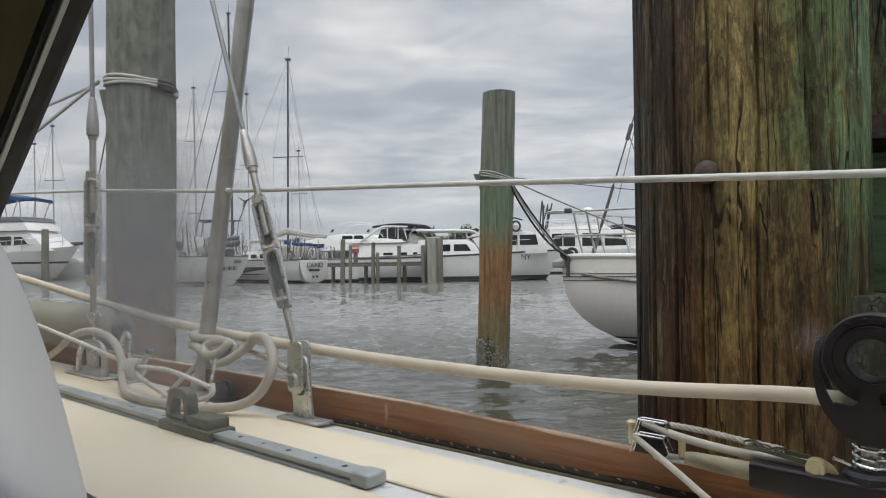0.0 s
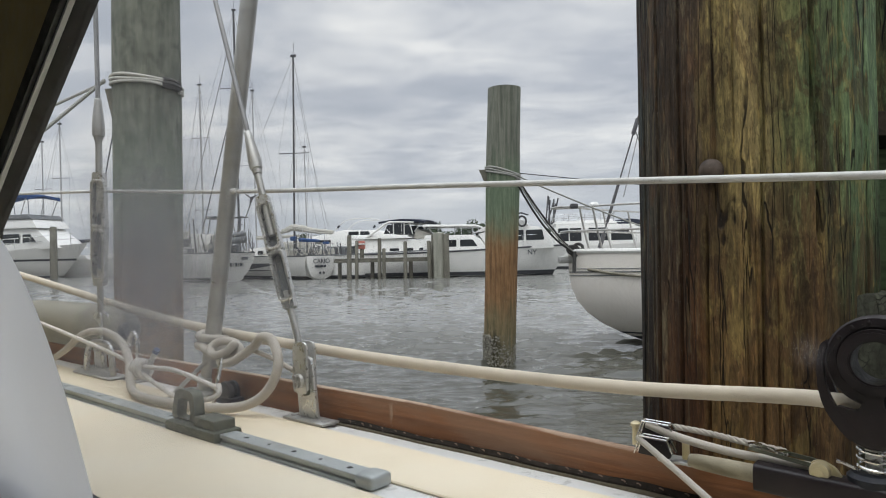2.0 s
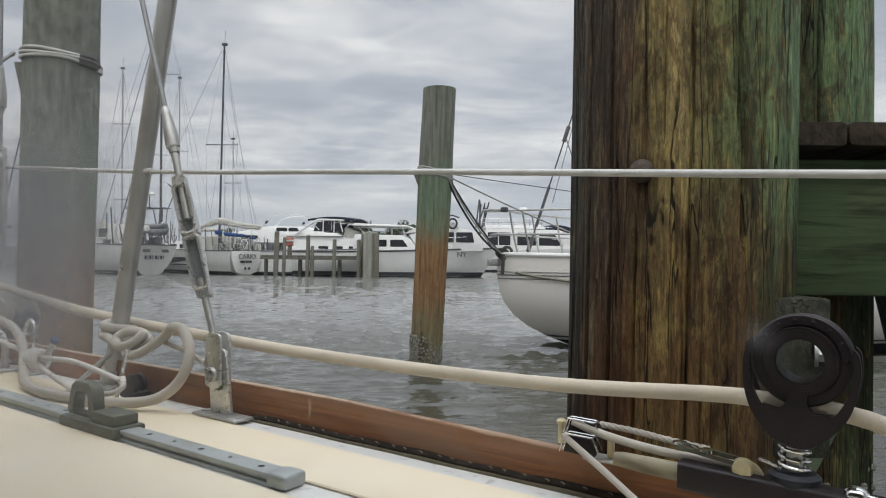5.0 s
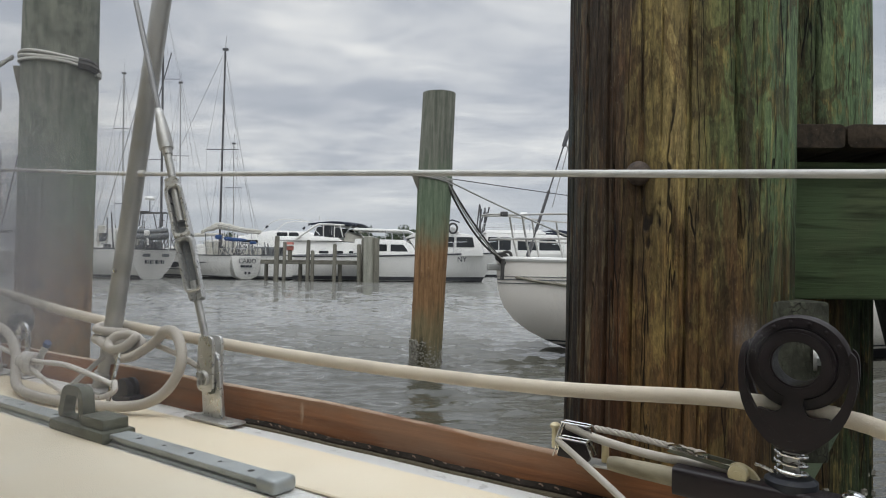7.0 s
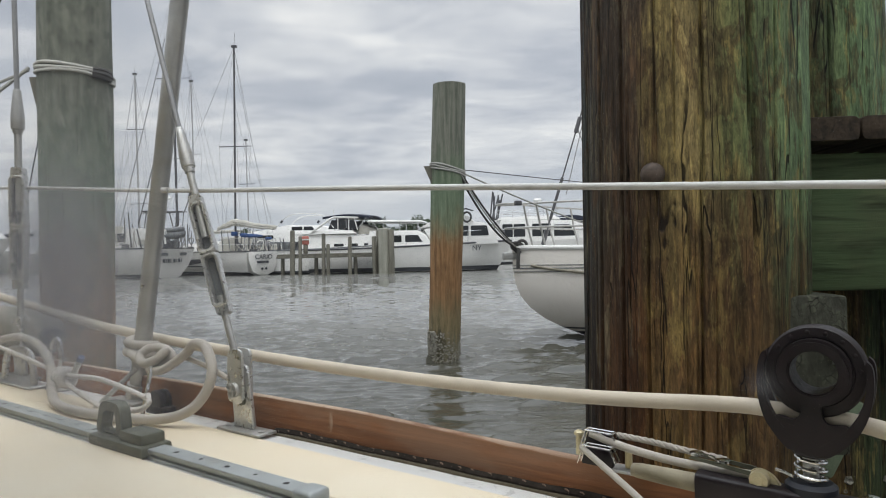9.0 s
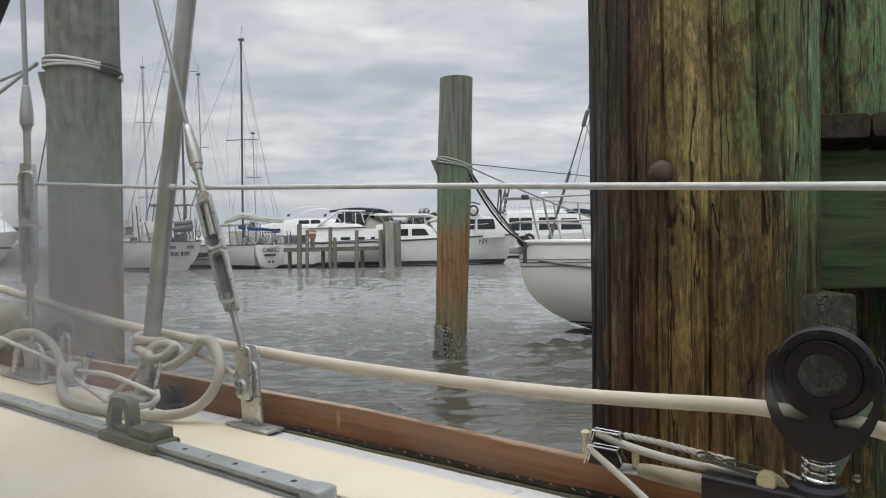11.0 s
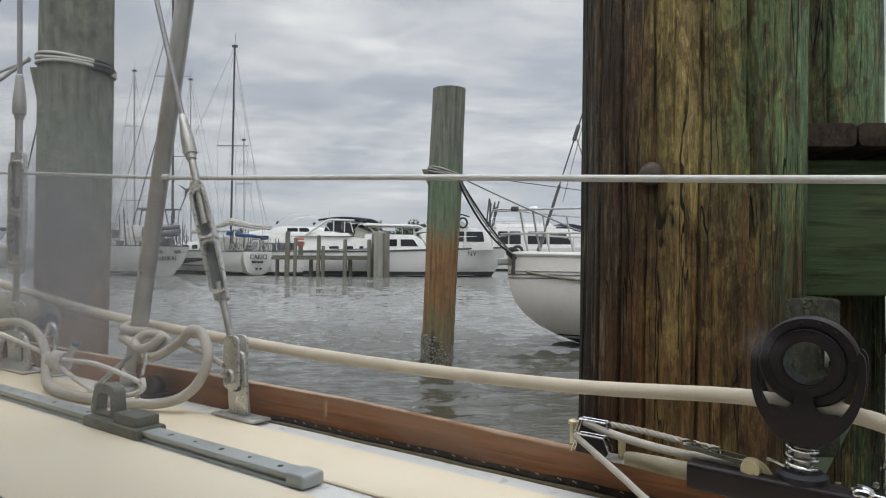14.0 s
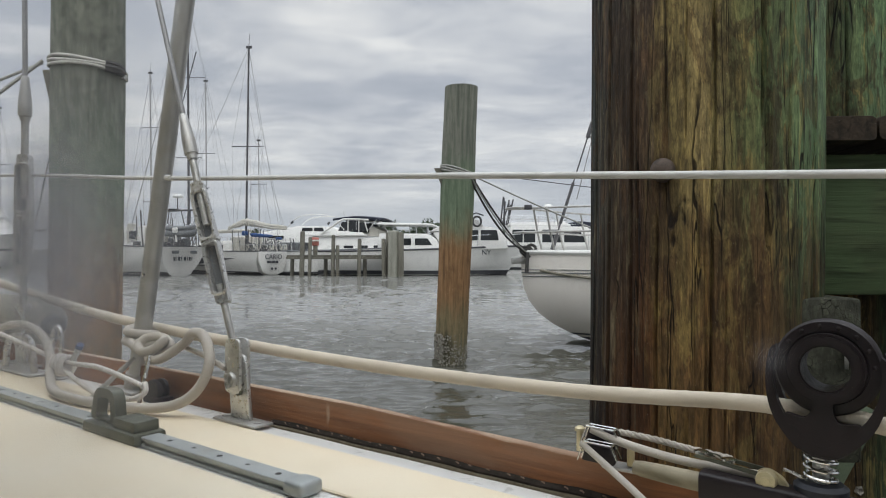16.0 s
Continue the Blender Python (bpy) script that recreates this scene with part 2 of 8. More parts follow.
def plank_wood(name, dark, light, axis, green=None):
    mat, nn, b, where = principled(name)
    st = [1.0, 1.0, 1.0]
    st[axis] = 0.04
    grain = nn.noise(nn.scaled(where, tuple(st)), 70.0, 5.0, 0.65, 0.4)
    patch = nn.noise(where, 7.0, 4.0, 0.6)
    rand = nn.add("ShaderNodeObjectInfo").outputs["Random"]
    st[axis] = 0.10
    figure = nn.noise(nn.scaled(where, tuple(st)), 24.0, 5.0, 0.6, 1.2)
    colour = nn.mix(nn.span(grain, 0.3, 0.7), dark, light)
    if green:
        colour = nn.mix(nn.span(patch, 0.35, 0.6), colour, green)
    colour = nn.mix(nn.math("MULTIPLY", rand, 0.25), colour, dark)
    colour = nn.mix(nn.span(figure, 0.50, 0.38, 0.0, 0.62), colour, tuple(0.6 * k for k in dark))
    nn.put(b, "Base Color", colour)
    nn.put(b, "Roughness", 0.75)
    nn.put(b, "Specular IOR Level", 0.25)
    nn.put(b, "Normal", nn.bump(grain, 0.5, 0.005))
    return mat


def water_surface():
    mat, nn, b, where = principled("harbour_water")
    silt = nn.noise(nn.scaled(where, (0.25, 0.6, 1)), 0.9, 4.0, 0.55)
    ripple = nn.noise(nn.scaled(where, (0.50, 1.0, 1)), 15.0, 4.0, 0.55, 0.6)
    swell = nn.noise(nn.scaled(where, (0.45, 1.0, 1)), 2.2, 4.0, 0.5, 0.4)
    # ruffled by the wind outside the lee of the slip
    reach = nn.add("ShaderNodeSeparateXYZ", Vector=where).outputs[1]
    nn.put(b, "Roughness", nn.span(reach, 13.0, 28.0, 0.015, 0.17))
    # clearer brown in the slip; paler colour farther out stands in for sky reflection
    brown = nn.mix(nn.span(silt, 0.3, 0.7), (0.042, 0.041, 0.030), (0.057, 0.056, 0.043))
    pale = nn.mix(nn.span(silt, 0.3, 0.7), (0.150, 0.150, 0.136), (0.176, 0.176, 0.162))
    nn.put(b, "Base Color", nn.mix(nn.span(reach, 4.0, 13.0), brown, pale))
    nn.put(b, "IOR", 1.45)
    nn.put(b, "Normal", nn.bump(ripple, nn.span(reach, 3.0, 12.0, 0.8, 0.14), 0.008, nn.bump(swell, nn.span(reach, 3.0, 12.0, 0.4, 0.08), 0.018)))
    return mat


def rope_fibre(name, colour, fleck=None, scale=520.0):
    mat, nn, b, where = principled(name)
    weave = nn.add("ShaderNodeTexVoronoi", Vector=where, Scale=scale)
    soil = nn.noise(where, 22.0, 4.0, 0.6)
    c = nn.mix(nn.span(soil, 0.45, 0.75), colour, tuple(k * 0.82 for k in colour))
    c = nn.mix(nn.span(weave.outputs[0], 0.55, 0.95), c, tuple(k * 0.86 for k in colour))
    if fleck:
        c = nn.mix(nn.span(nn.noise(where, 260.0, 2.0, 0.5), 0.62, 0.68), c, fleck)
    nn.put(b, "Base Color", c)
    nn.put(b, "Roughness", 0.85)
    nn.put(b, "Specular IOR Level", 0.2)
    fuzz = nn.noise(where, 900.0, 4.0, 0.7)
    nn.put(b, "Normal", nn.bump(nn.math("ADD", weave.outputs[0], nn.math("MULTIPLY", fuzz, 0.9)), 0.22, 0.0010))
    return mat


def hazed_glass(centre_s, centre_z):
    """Clear acrylic with a grey translucent haze that thickens in one patch."""
    mat = bpy.data.materials.new("hazed_acrylic")
    mat.use_nodes = True
    nn = Nodes(mat.node_tree)
    where = nn.add("ShaderNodeTexCoord").outputs["Object"]
    s = nn.vec("DOT_PRODUCT", where, (-0.819152, 0.573576, 0))
    z = nn.add("ShaderNodeSeparateXYZ", Vector=where).outputs[2]
    def blot(cs, cz, rs, rz):
        ds = nn.math("DIVIDE", nn.math("SUBTRACT", s, cs), rs)
        dz = nn.math("DIVIDE", nn.math("SUBTRACT", z, cz), rz)
        r2 = nn.math("ADD", nn.math("MULTIPLY", ds, ds), nn.math("MULTIPLY", dz, dz))
        return nn.math("POWER", 2.718, nn.math("MULTIPLY", r2, -1.0))

    haze_noise = nn.noise(nn.scaled(where, (1, 1, 0.6)), 9.0, 2.0, 0.45)
    film = nn.math("MULTIPLY", blot(centre_s, centre_z, 0.092, 0.084), nn.span(haze_noise, 0.25, 0.7, 0.27, 0.35))
    film = nn.math("ADD", film, nn.math("MULTIPLY", blot(centre_s, centre_z, 0.19, 0.14), 0.085))
    film = nn.math("ADD", film, nn.math("MULTIPLY", blot(0.031, 0.913, 0.0042, 0.0045), 0.06))
    film = nn.math("ADD", film, nn.span(s, 0.20, 0.80, 0.0005, 0.015))
    clear_part = nn.add("ShaderNodeBsdfTransparent", Color=(0.985, 0.99, 0.985, 1))
    veil = nn.add("ShaderNodeBsdfTranslucent", Color=(0.345, 0.345, 0.345, 1))
    n_mix = nn.add("ShaderNodeMixShader", Fac=film, i1=clear_part, i2=veil)
    nn.add("ShaderNodeOutputMaterial", Surface=n_mix)
    return mat


M_DECK = surf("cream_deck_paint", (0.82, 0.70, 0.50), (0.88, 0.785, 0.60), 5, rough=0.45, bump=0.10, fine=220, dirt=(0.70, 0.60, 0.42))
M_GEL = surf("white_gelcoat", (0.68, 0.675, 0.650), (0.77, 0.765, 0.735), 3, rough=0.35, bump=0.03, fine=50)
M_GEL_OLD = surf("chalky_white_gelcoat", (0.63, 0.625, 0.59), (0.75, 0.735, 0.70), 1.6, (1, 1, 0.4), rough=0.45, bump=0.03, fine=30)
M_CREAM_HULL = surf("cream_gelcoat", (0.84, 0.795, 0.725), (0.90, 0.86, 0.80), 1.6, (1, 1, 0.5), rough=0.35, bump=0.02, fine=24)


def rail_wood():
    """Weathered varnished teak with a bare, pale, chipped upper edge."""
    mat, nn, b, where = principled("worn_varnished_teak")
    z = nn.add("ShaderNodeSeparateXYZ", Vector=where).outputs[2]
    grain = nn.noise(nn.scaled(where, (0.03, 1, 1)), 95.0, 6.0, 0.68, 0.3)
    patch = nn.noise(nn.scaled(where, (0.35, 1, 1)), 11.0, 6.0, 0.62)
    chips = nn.noise(nn.scaled(where, (0.5, 1, 1)), 60.0, 5.0, 0.7)
    colour = nn.mix(nn.span(grain, 0.3, 0.7), (0.122, 0.047, 0.018), (0.285, 0.116, 0.045))
    colour = nn.mix(nn.span(patch, 0.40, 0.66), colour, nn.mix(0.5, colour, (0.28, 0.19, 0.135)))
    rise = nn.span(nn.add("ShaderNodeSeparateXYZ", Vector=where).outputs[0], 0.25, 0.55, 0.0, 0.0085)
    edge = nn.math("ADD", nn.math("SUBTRACT", z, rise), nn.math("MULTIPLY", nn.math("SUBTRACT", chips, 0.5), 0.006))
    ahead = nn.span(nn.add("ShaderNodeSeparateXYZ", Vector=where).outputs[0], 0.15, 0.5, 0.25, 1.0)
    colour = nn.mix(nn.math("MULTIPLY", nn.span(edge, 0.0360, 0.0376), ahead), colour, (0.46, 0.34, 0.245))
    nick = nn.noise(nn.scaled(where, (1.0, 0.4, 0.25)), 30.0, 3.0, 0.5)
    colour = nn.mix(nn.span(nick, 0.73, 0.78), colour, nn.mix(0.5, colour, (0.46, 0.36, 0.27)))
    nn.put(b, "Base Color", colour)
    nn.put(b, "Roughness", nn.span(patch, 0.35, 0.65, 0.48, 0.7))
    nn.put(b, "Specular IOR Level", 0.3)
    nn.put(b, "Normal", nn.bump(nn.math("ADD", grain, nn.math("MULTIPLY", chips, 0.5)), 0.35, 0.003))
    return mat


M_TEAK = rail_wood()
M_STEEL = surf("weathered_stainless", (0.36, 0.355, 0.335), (0.53, 0.525, 0.50), 18, rough=0.46, metal=0.65, bump=0.06, fine=160, dirt=(0.36, 0.335, 0.29))
M_BRIGHT = surf("polished_stainless", (0.55, 0.55, 0.54), (0.75, 0.75, 0.74), 20, rough=0.22, metal=1.0, bump=0.03, fine=120)
M_ALU = surf("anodised_aluminium", (0.34, 0.365, 0.355), (0.49, 0.515, 0.50), 14, rough=0.45, metal=0.45, bump=0.06, fine=180, dirt=(0.34, 0.34, 0.31))
M_CAR = surf("tarnished_bronze_alloy", (0.082, 0.086, 0.062), (0.150, 0.154, 0.112), 22, rough=0.5, metal=0.35, bump=0.12, fine=140)
M_SATIN = surf("satin_steel", (0.50, 0.495, 0.475), (0.68, 0.675, 0.65), 24, rough=0.34, metal=0.75, bump=0.06, fine=160)
M_BRASS = surf("pale_brass", (0.50, 0.42, 0.24), (0.68, 0.60, 0.40), 30, rough=0.4, metal=0.5, bump=0.05)
M_BLACK = surf("black_moulded_plastic", (0.0075, 0.0048, 0.0055), (0.0200, 0.0125, 0.0140), 24, rough=0.48, spec=0.4, bump=0.06, fine=260)
M_RUBBER = surf("black_rubber", (0.012, 0.011, 0.010), (0.028, 0.026, 0.022), 20, rough=0.6, bump=0.05)
M_NAVY = surf("navy_rubber", (0.005, 0.007, 0.012), (0.012, 0.015, 0.025), 20, rough=0.5, bump=0.04)
M_HANDLE = surf("weathered_ash_wood", (0.16, 0.135, 0.085), (0.42, 0.375, 0.265), 45, (0.3, 0.3, 1), rough=0.7, bump=0.1)
M_ROPE = rope_fibre("cream_braided_rope", (0.63, 0.56, 0.45), scale=760.0)
M_ROPE_W = rope_fibre("white_braided_cord", (0.52, 0.48, 0.42), scale=620)
M_FLECK = rope_fibre("flecked_white_cord", (0.72, 0.69, 0.64), (0.22, 0.10, 0.09), 420)
M_EDGING = surf("dark_brown_webbing", (0.014, 0.011, 0.009), (0.042, 0.034, 0.027), 60, rough=0.9, bump=0.2, fine=300, spec=0.15)
M_FLANGE = surf("olive_brown_webbing", (0.075, 0.062, 0.040), (0.145, 0.125, 0.085), 50, rough=0.85, bump=0.15, fine=260, spec=0.2)
M_STITCH = surf("faded_tan_thread", (0.17, 0.115, 0.080), (0.29, 0.20, 0.145), 80, rough=0.8, bump=0.0)
M_RINGROPE = rope_fibre("bleached_dock_rope", (0.56, 0.55, 0.50), scale=150)
M_OLDROPE = rope_fibre("grey_dock_rope", (0.36, 0.36, 0.33), scale=120)
M_DARKROPE = rope_fibre("dark_dock_rope", (0.075, 0.073, 0.070), scale=120)
M_VINYL = surf("white_vinyl_coating", (0.50, 0.495, 0.465), (0.62, 0.61, 0.585), 90, rough=0.45, bump=0.03)
M_FENDER = surf("taupe_vinyl", (0.18, 0.168, 0.125), (0.28, 0.262, 0.205), 8, rough=0.6, bump=0.06)
M_LINER = surf("olive_brown_veneer", (0.27, 0.22, 0.10), (0.40, 0.33, 0.16), 6, (1, 1, 0.2), rough=0.45, bump=0.05)
M_CABIN = surf("cabin_cream_liner", (0.50, 0.48, 0.42), (0.60, 0.58, 0.52), 4, rough=0.6, bump=0.05)


def thin_cotton():
    mat, nn, b, where = principled("thin_white_cotton")
    weave = nn.noise(where, 500.0, 3.0, 0.6)
    broad = nn.noise(where, 14.0, 4.0, 0.6)
    colour = nn.mix(broad, (0.92, 0.93, 0.935), (0.95, 0.955, 0.96))
    nn.put(b, "Base Color", colour)
    nn.put(b, "Roughness", 0.9)
    nn.put(b, "Normal", nn.bump(weave, 0.2, 0.001))
    glow = nn.add("ShaderNodeBsdfTranslucent", Color=colour)
    mixed = nn.add("ShaderNodeMixShader", Fac=0.85, i1=b, i2=glow)
    nn.put([q for q in mat.node_tree.nodes if q.bl_idname == "ShaderNodeOutputMaterial"][0], "Surface", mixed)
    return mat


M_CLOTH = thin_cotton()
M_TRIM = surf("grey_window_trim", (0.50, 0.50, 0.47), (0.62, 0.62, 0.58), 20, rough=0.4, metal=0.2, bump=0.03)
M_WINDOW = surf("dark_boat_window", (0.014, 0.016, 0.018), (0.028, 0.031, 0.034), 2, rough=0.08, bump=0.0)
M_BLUE = surf("blue_canvas", (0.020, 0.055, 0.16), (0.035, 0.085, 0.22), 4, rough=0.85, bump=0.1)
M_NAVYCLOTH = surf("navy_canvas", (0.012, 0.016, 0.030), (0.024, 0.030, 0.048), 4, rough=0.85, bump=0.1)
M_SAIL = surf("cream_sail_cover", (0.40, 0.39, 0.34), (0.54, 0.52, 0.46), 5, rough=0.85, bump=0.15)
M_MAST = surf("grey_spar_paint", (0.34, 0.34, 0.34), (0.48, 0.48, 0.48), 3, rough=0.4, metal=0.2, bump=0.02)
M_DARKMAST = surf("dark_spar_paint", (0.06, 0.06, 0.065), (0.10, 0.10, 0.105), 3, rough=0.4, bump=0.02)
M_WIRE = surf("grey_rigging_wire", (0.22, 0.22, 0.22), (0.32, 0.32, 0.32), 10, rough=0.5, metal=0.3, bump=0.0)
M_BOOT = surf("dark_antifouling", (0.018, 0.020, 0.024), (0.04, 0.042, 0.046), 2, rough=0.6, bump=0.02)
M_STRIPE = surf("faded_black_stripe", (0.035, 0.036, 0.042), (0.06, 0.062, 0.07), 4, rough=0.5, bump=0.0)
M_RED = surf("faded_red_paint", (0.36, 0.10, 0.075), (0.50, 0.19, 0.15), 6, rough=0.6, bump=0.05)
M_GREYTUBE = surf("grey_inflatable_rubber", (0.10, 0.105, 0.11), (0.17, 0.18, 0.185), 3, rough=0.6, bump=0.03)
M_LETTER = surf("dark_lettering", (0.02, 0.025, 0.035), (0.035, 0.04, 0.05), 6, rough=0.5, bump=0.0)
M_FARPOST = surf("grey_dock_timber", (0.085, 0.080, 0.062), (0.200, 0.190, 0.152), 5, (1, 1, 0.15), rough=0.8, bump=0.2)
M_BARNACLE = surf("barnacle_shell", (0.05, 0.045, 0.035), (0.42, 0.40, 0.34), 55, rough=0.85, bump=0.3)
M_LEAF = surf("shore_tree_leaves", (0.018, 0.030, 0.013), (0.050, 0.075, 0.030), 0.6, rough=0.6, bump=0.0)
M_BARK = surf("shore_tree_bark", (0.05, 0.04, 0.03), (0.10, 0.085, 0.07), 3, (1, 1, 0.2), rough=0.9)
M_ORANGE = surf("life_ring_dark_vinyl", (0.03, 0.03, 0.03), (0.06, 0.06, 0.06), 5, rough=0.6, bump=0.0)
M_GLASS = hazed_glass(0.540, 0.948)
M_WATER = water_surface()


# Building blocks
ORIGIN = {}
I4 = Matrix.Identity(4)


def thing(name, m, label, category, group="", kind=""):
    """An empty at m that carries a thing's parts."""
    ob = new(name)
    ob.empty_display_size = 0.05
    ob.matrix_basis = m
    ORIGIN[ob] = m.inverted()
    return tagged(ob, label, category, group, kind)


def finish(bm, material, inverse, name, angle=38):
    bmesh.ops.remove_doubles(bm, verts=bm.verts, dist=1e-6)
    bmesh.ops.recalc_face_normals(bm, faces=bm.faces)
    bm.transform(inverse)
    me = bpy.data.meshes.new(name)
    bm.to_mesh(me)
    bm.free()
    me.materials.append(material)
    me.polygons.foreach_set("use_smooth", [True] * len(me.polygons))
    me.set_sharp_from_angle(angle=radians(angle))
    return me


def part(name, bm, material, parent, label="", angle=38):
    """Links a bmesh, given in the world's metres, as one mesh under a thing or a part."""
    ob = new(name, finish(bm, material, ORIGIN[parent], name, angle))
    ob.parent = parent
    ORIGIN[ob] = ORIGIN[parent]
    return tagged(ob, label)


def single(name, bm, material, m, label, category, group="", kind="", angle=38):
    """A thing or a piece of the setting that is one mesh, its origin at m."""
    ob = new(name, finish(bm, material, m.inverted(), name, angle))
    ob.matrix_basis = m
    ORIGIN[ob] = m.inverted()
    return tagged(ob, label, category, group, kind)


def box(bm, lo, hi, m=I4, bevel=0.0, seg=2):
    lo, hi = Vector(lo), Vector(hi)
    made = bmesh.ops.create_cube(bm, size=1.0, matrix=m @ Matrix.Translation((lo + hi) / 2) @ Matrix.Diagonal((*(hi - lo), 1)))
    if bevel:
        edges = {e for v in made["verts"] for e in v.link_edges}
        bmesh.ops.bevel(bm, geom=list(edges), offset=bevel, segments=seg, affect="EDGES", profile=0.5)
    return bm


def loft(bm, rings, cap=True, closed=True):
    """Skins rings of equally many points."""
    rows = [[bm.verts.new(p) for p in ring] for ring in rings]
    k = len(rows[0])
    for a, b in zip(rows, rows[1:]):
        for i in range(k if closed else k - 1):
            j = (i + 1) % k
            bm.faces.new((a[i], a[j], b[j], b[i]))
    if cap and closed:
        bm.faces.new(list(reversed(rows[0])))
        bm.faces.new(rows[-1])
    return bm


def smooth_path(pts, per=8, closed=False):
    """A Catmull-Rom curve through the points."""
    pts = [Vector(p) for p in pts]
    out = []
    k = len(pts)
    for i in range(k if closed else k - 1):
        a, b, c, d = (pts[(i - 1) % k], pts[i], pts[(i + 1) % k], pts[(i + 2) % k]) if closed else (pts[max(i - 1, 0)], pts[i], pts[i + 1], pts[min(i + 2, k - 1)])
        for q in range(per):
            t = q / per
            out.append(0.5 * ((2 * b) + (c - a) * t + (2 * a - 5 * b + 4 * c - d) * t * t + (3 * b - a - 3 * c + d) * t ** 3))
    if not closed:
        out.append(pts[-1])
    return out


def tube(bm, pts, r, seg=10, closed=False):
    """A round bar along the points; r is a number or one number a point."""
    pts = [Vector(p) for p in pts]
    k = len(pts)
    rr = [r] * k if isinstance(r, (int, float)) else r
    side = None
    rings = []
    for i, p in enumerate(pts):
        ahead = (pts[(i + 1) % k] - pts[i - 1]) if closed or 0 < i < k - 1 else (pts[1] - pts[0] if i == 0 else pts[-1] - pts[-2])
        ahead.normalize()
        if side is None:
            side = ahead.orthogonal().normalized()
        side = (side - ahead * side.dot(ahead)).normalized()
        other = ahead.cross(side)
        rings.append([p + rr[i] * (math.cos(a) * side + math.sin(a) * other) for a in (2 * math.pi * q / seg for q in range(seg))])
    if closed:
        rings.append(rings[0])
        rows = [[bm.verts.new(p) for p in ring] for ring in rings[:-1]]
        rows.append(rows[0])
        # the frame may arrive turned: join each ring's start to the nearest point of the next
        last, first = rows[-2], rows[0]
        shift = min(range(seg), key=lambda s: (first[s].co - last[0].co).length)
        for a, b in zip(rows[:-2], rows[1:-1]):
            for i in range(seg):
                j = (i + 1) % seg
                bm.faces.new((a[i], a[j], b[j], b[i]))
        for i in range(seg):
            j = (i + 1) % seg
            bm.faces.new((last[i], last[j], first[(j + shift) % seg], first[(i + shift) % seg]))
        return bm
    return loft(bm, rings)


def lathe(bm, profile, m=I4, seg=20):
    """Turns (radius, height) pairs round m's z axis."""
    rings = [[m @ Vector((max(r, 1e-4) * math.cos(a), max(r, 1e-4) * math.sin(a), h)) for a in (2 * math.pi * q / seg for q in range(seg))] for r, h in profile]
    return loft(bm, rings)


def prism(bm, outline, depth, m=I4, bevel=0.0):
    """A plate: an outline in m's x and y, as thick as depth along z, centred."""
    a = [bm.verts.new(m @ Vector((x, y, -depth / 2))) for x, y in outline]
    b = [bm.verts.new(m @ Vector((x, y, depth / 2))) for x, y in outline]
    faces = [bm.faces.new(list(reversed(a))), bm.faces.new(b)]
    k = len(a)
    for i in range(k):
        faces.append(bm.faces.new((a[i], a[(i + 1) % k], b[(i + 1) % k], b[i])))
    if bevel:
        bmesh.ops.bevel(bm, geom=list({e for f in faces for e in f.edges}), offset=bevel, segments=2, affect="EDGES", profile=0.5)
    return bm


def ring_plate(bm, outer, inner, depth, m=I4):
    """A flat ring between two outlines of equally many points, thick along z."""
    rings = []
    for line, z in ((outer, -depth / 2), (outer, depth / 2), (inner, depth / 2), (inner, -depth / 2)):
        rings.append([m @ Vector((x, y, z)) for x, y in line])
    rows = [[bm.verts.new(p) for p in ring] for ring in rings]
    rows.append(rows[0])
    k = len(outer)
    for a, b in zip(rows, rows[1:]):
        for i in range(k):
            j = (i + 1) % k
            bm.faces.new((a[i], a[j], b[j], b[i]))
    return bm


def circle(r, seg=24, cx=0.0, cy=0.0, squash=1.0):
    return [(cx + r * math.cos(2 * math.pi * q / seg), cy + squash * r * math.sin(2 * math.pi * q / seg)) for q in range(seg)]


def rod(bm, a, b, r, seg=8):
    return tube(bm, [a, b], r, seg)


# The moored yacht's own frame: s forward along the side deck, o outboard, z up
FWD = Vector((-0.819152, 0.573576, 0))
OUT = Vector((0.573576, 0.819152, 0))


def B(s, o, z):
    return FWD * s + OUT * o + Vector((0, 0, z))


def yacht(s, o, z):
    """A pose on the yacht: x forward, y inboard, z up."""
    return Matrix.Translation(B(s, o, z)) @ Matrix.Rotation(radians(145), 4, "Z")


def upright(s, o, z):
    """A pose whose x runs aft, y up and z inboard: a plate that faces the cabin."""
    m = Matrix((( -FWD.x, 0, -OUT.x, 0), (-FWD.y, 0, -OUT.y, 0), (0, 1, 0, 0), (0, 0, 0, 1)))
    return Matrix.Translation(B(s, o, z)) @ m


DECK = 0.714

# Water: one sheet from under the pier to the horizon, finer where it is close
angles = np.concatenate([np.linspace(-47, 42, 620), np.linspace(44, 311, 60)])
radii = np.concatenate([[0.4], np.geomspace(1.2, 75, 860), np.geomspace(80, 4000, 40)])
wave_rng = np.random.default_rng(4)
trains = [(0.065 * 9.0 ** wave_rng.random(), wave_rng.normal(0.12, 0.26), wave_rng.uniform(0, 6.28)) for _ in range(84)]
ang, rad = np.meshgrid(np.radians(angles), radii)
wx, wy = rad * np.sin(ang), rad * np.cos(ang)
wz = np.zeros_like(wx)
gust = 0.75 + 0.35 * np.sin(wx * 0.9 + 0.6 * wy + 1.0) * np.sin(wy * 0.55 - 0.3 * wx + 0.4)
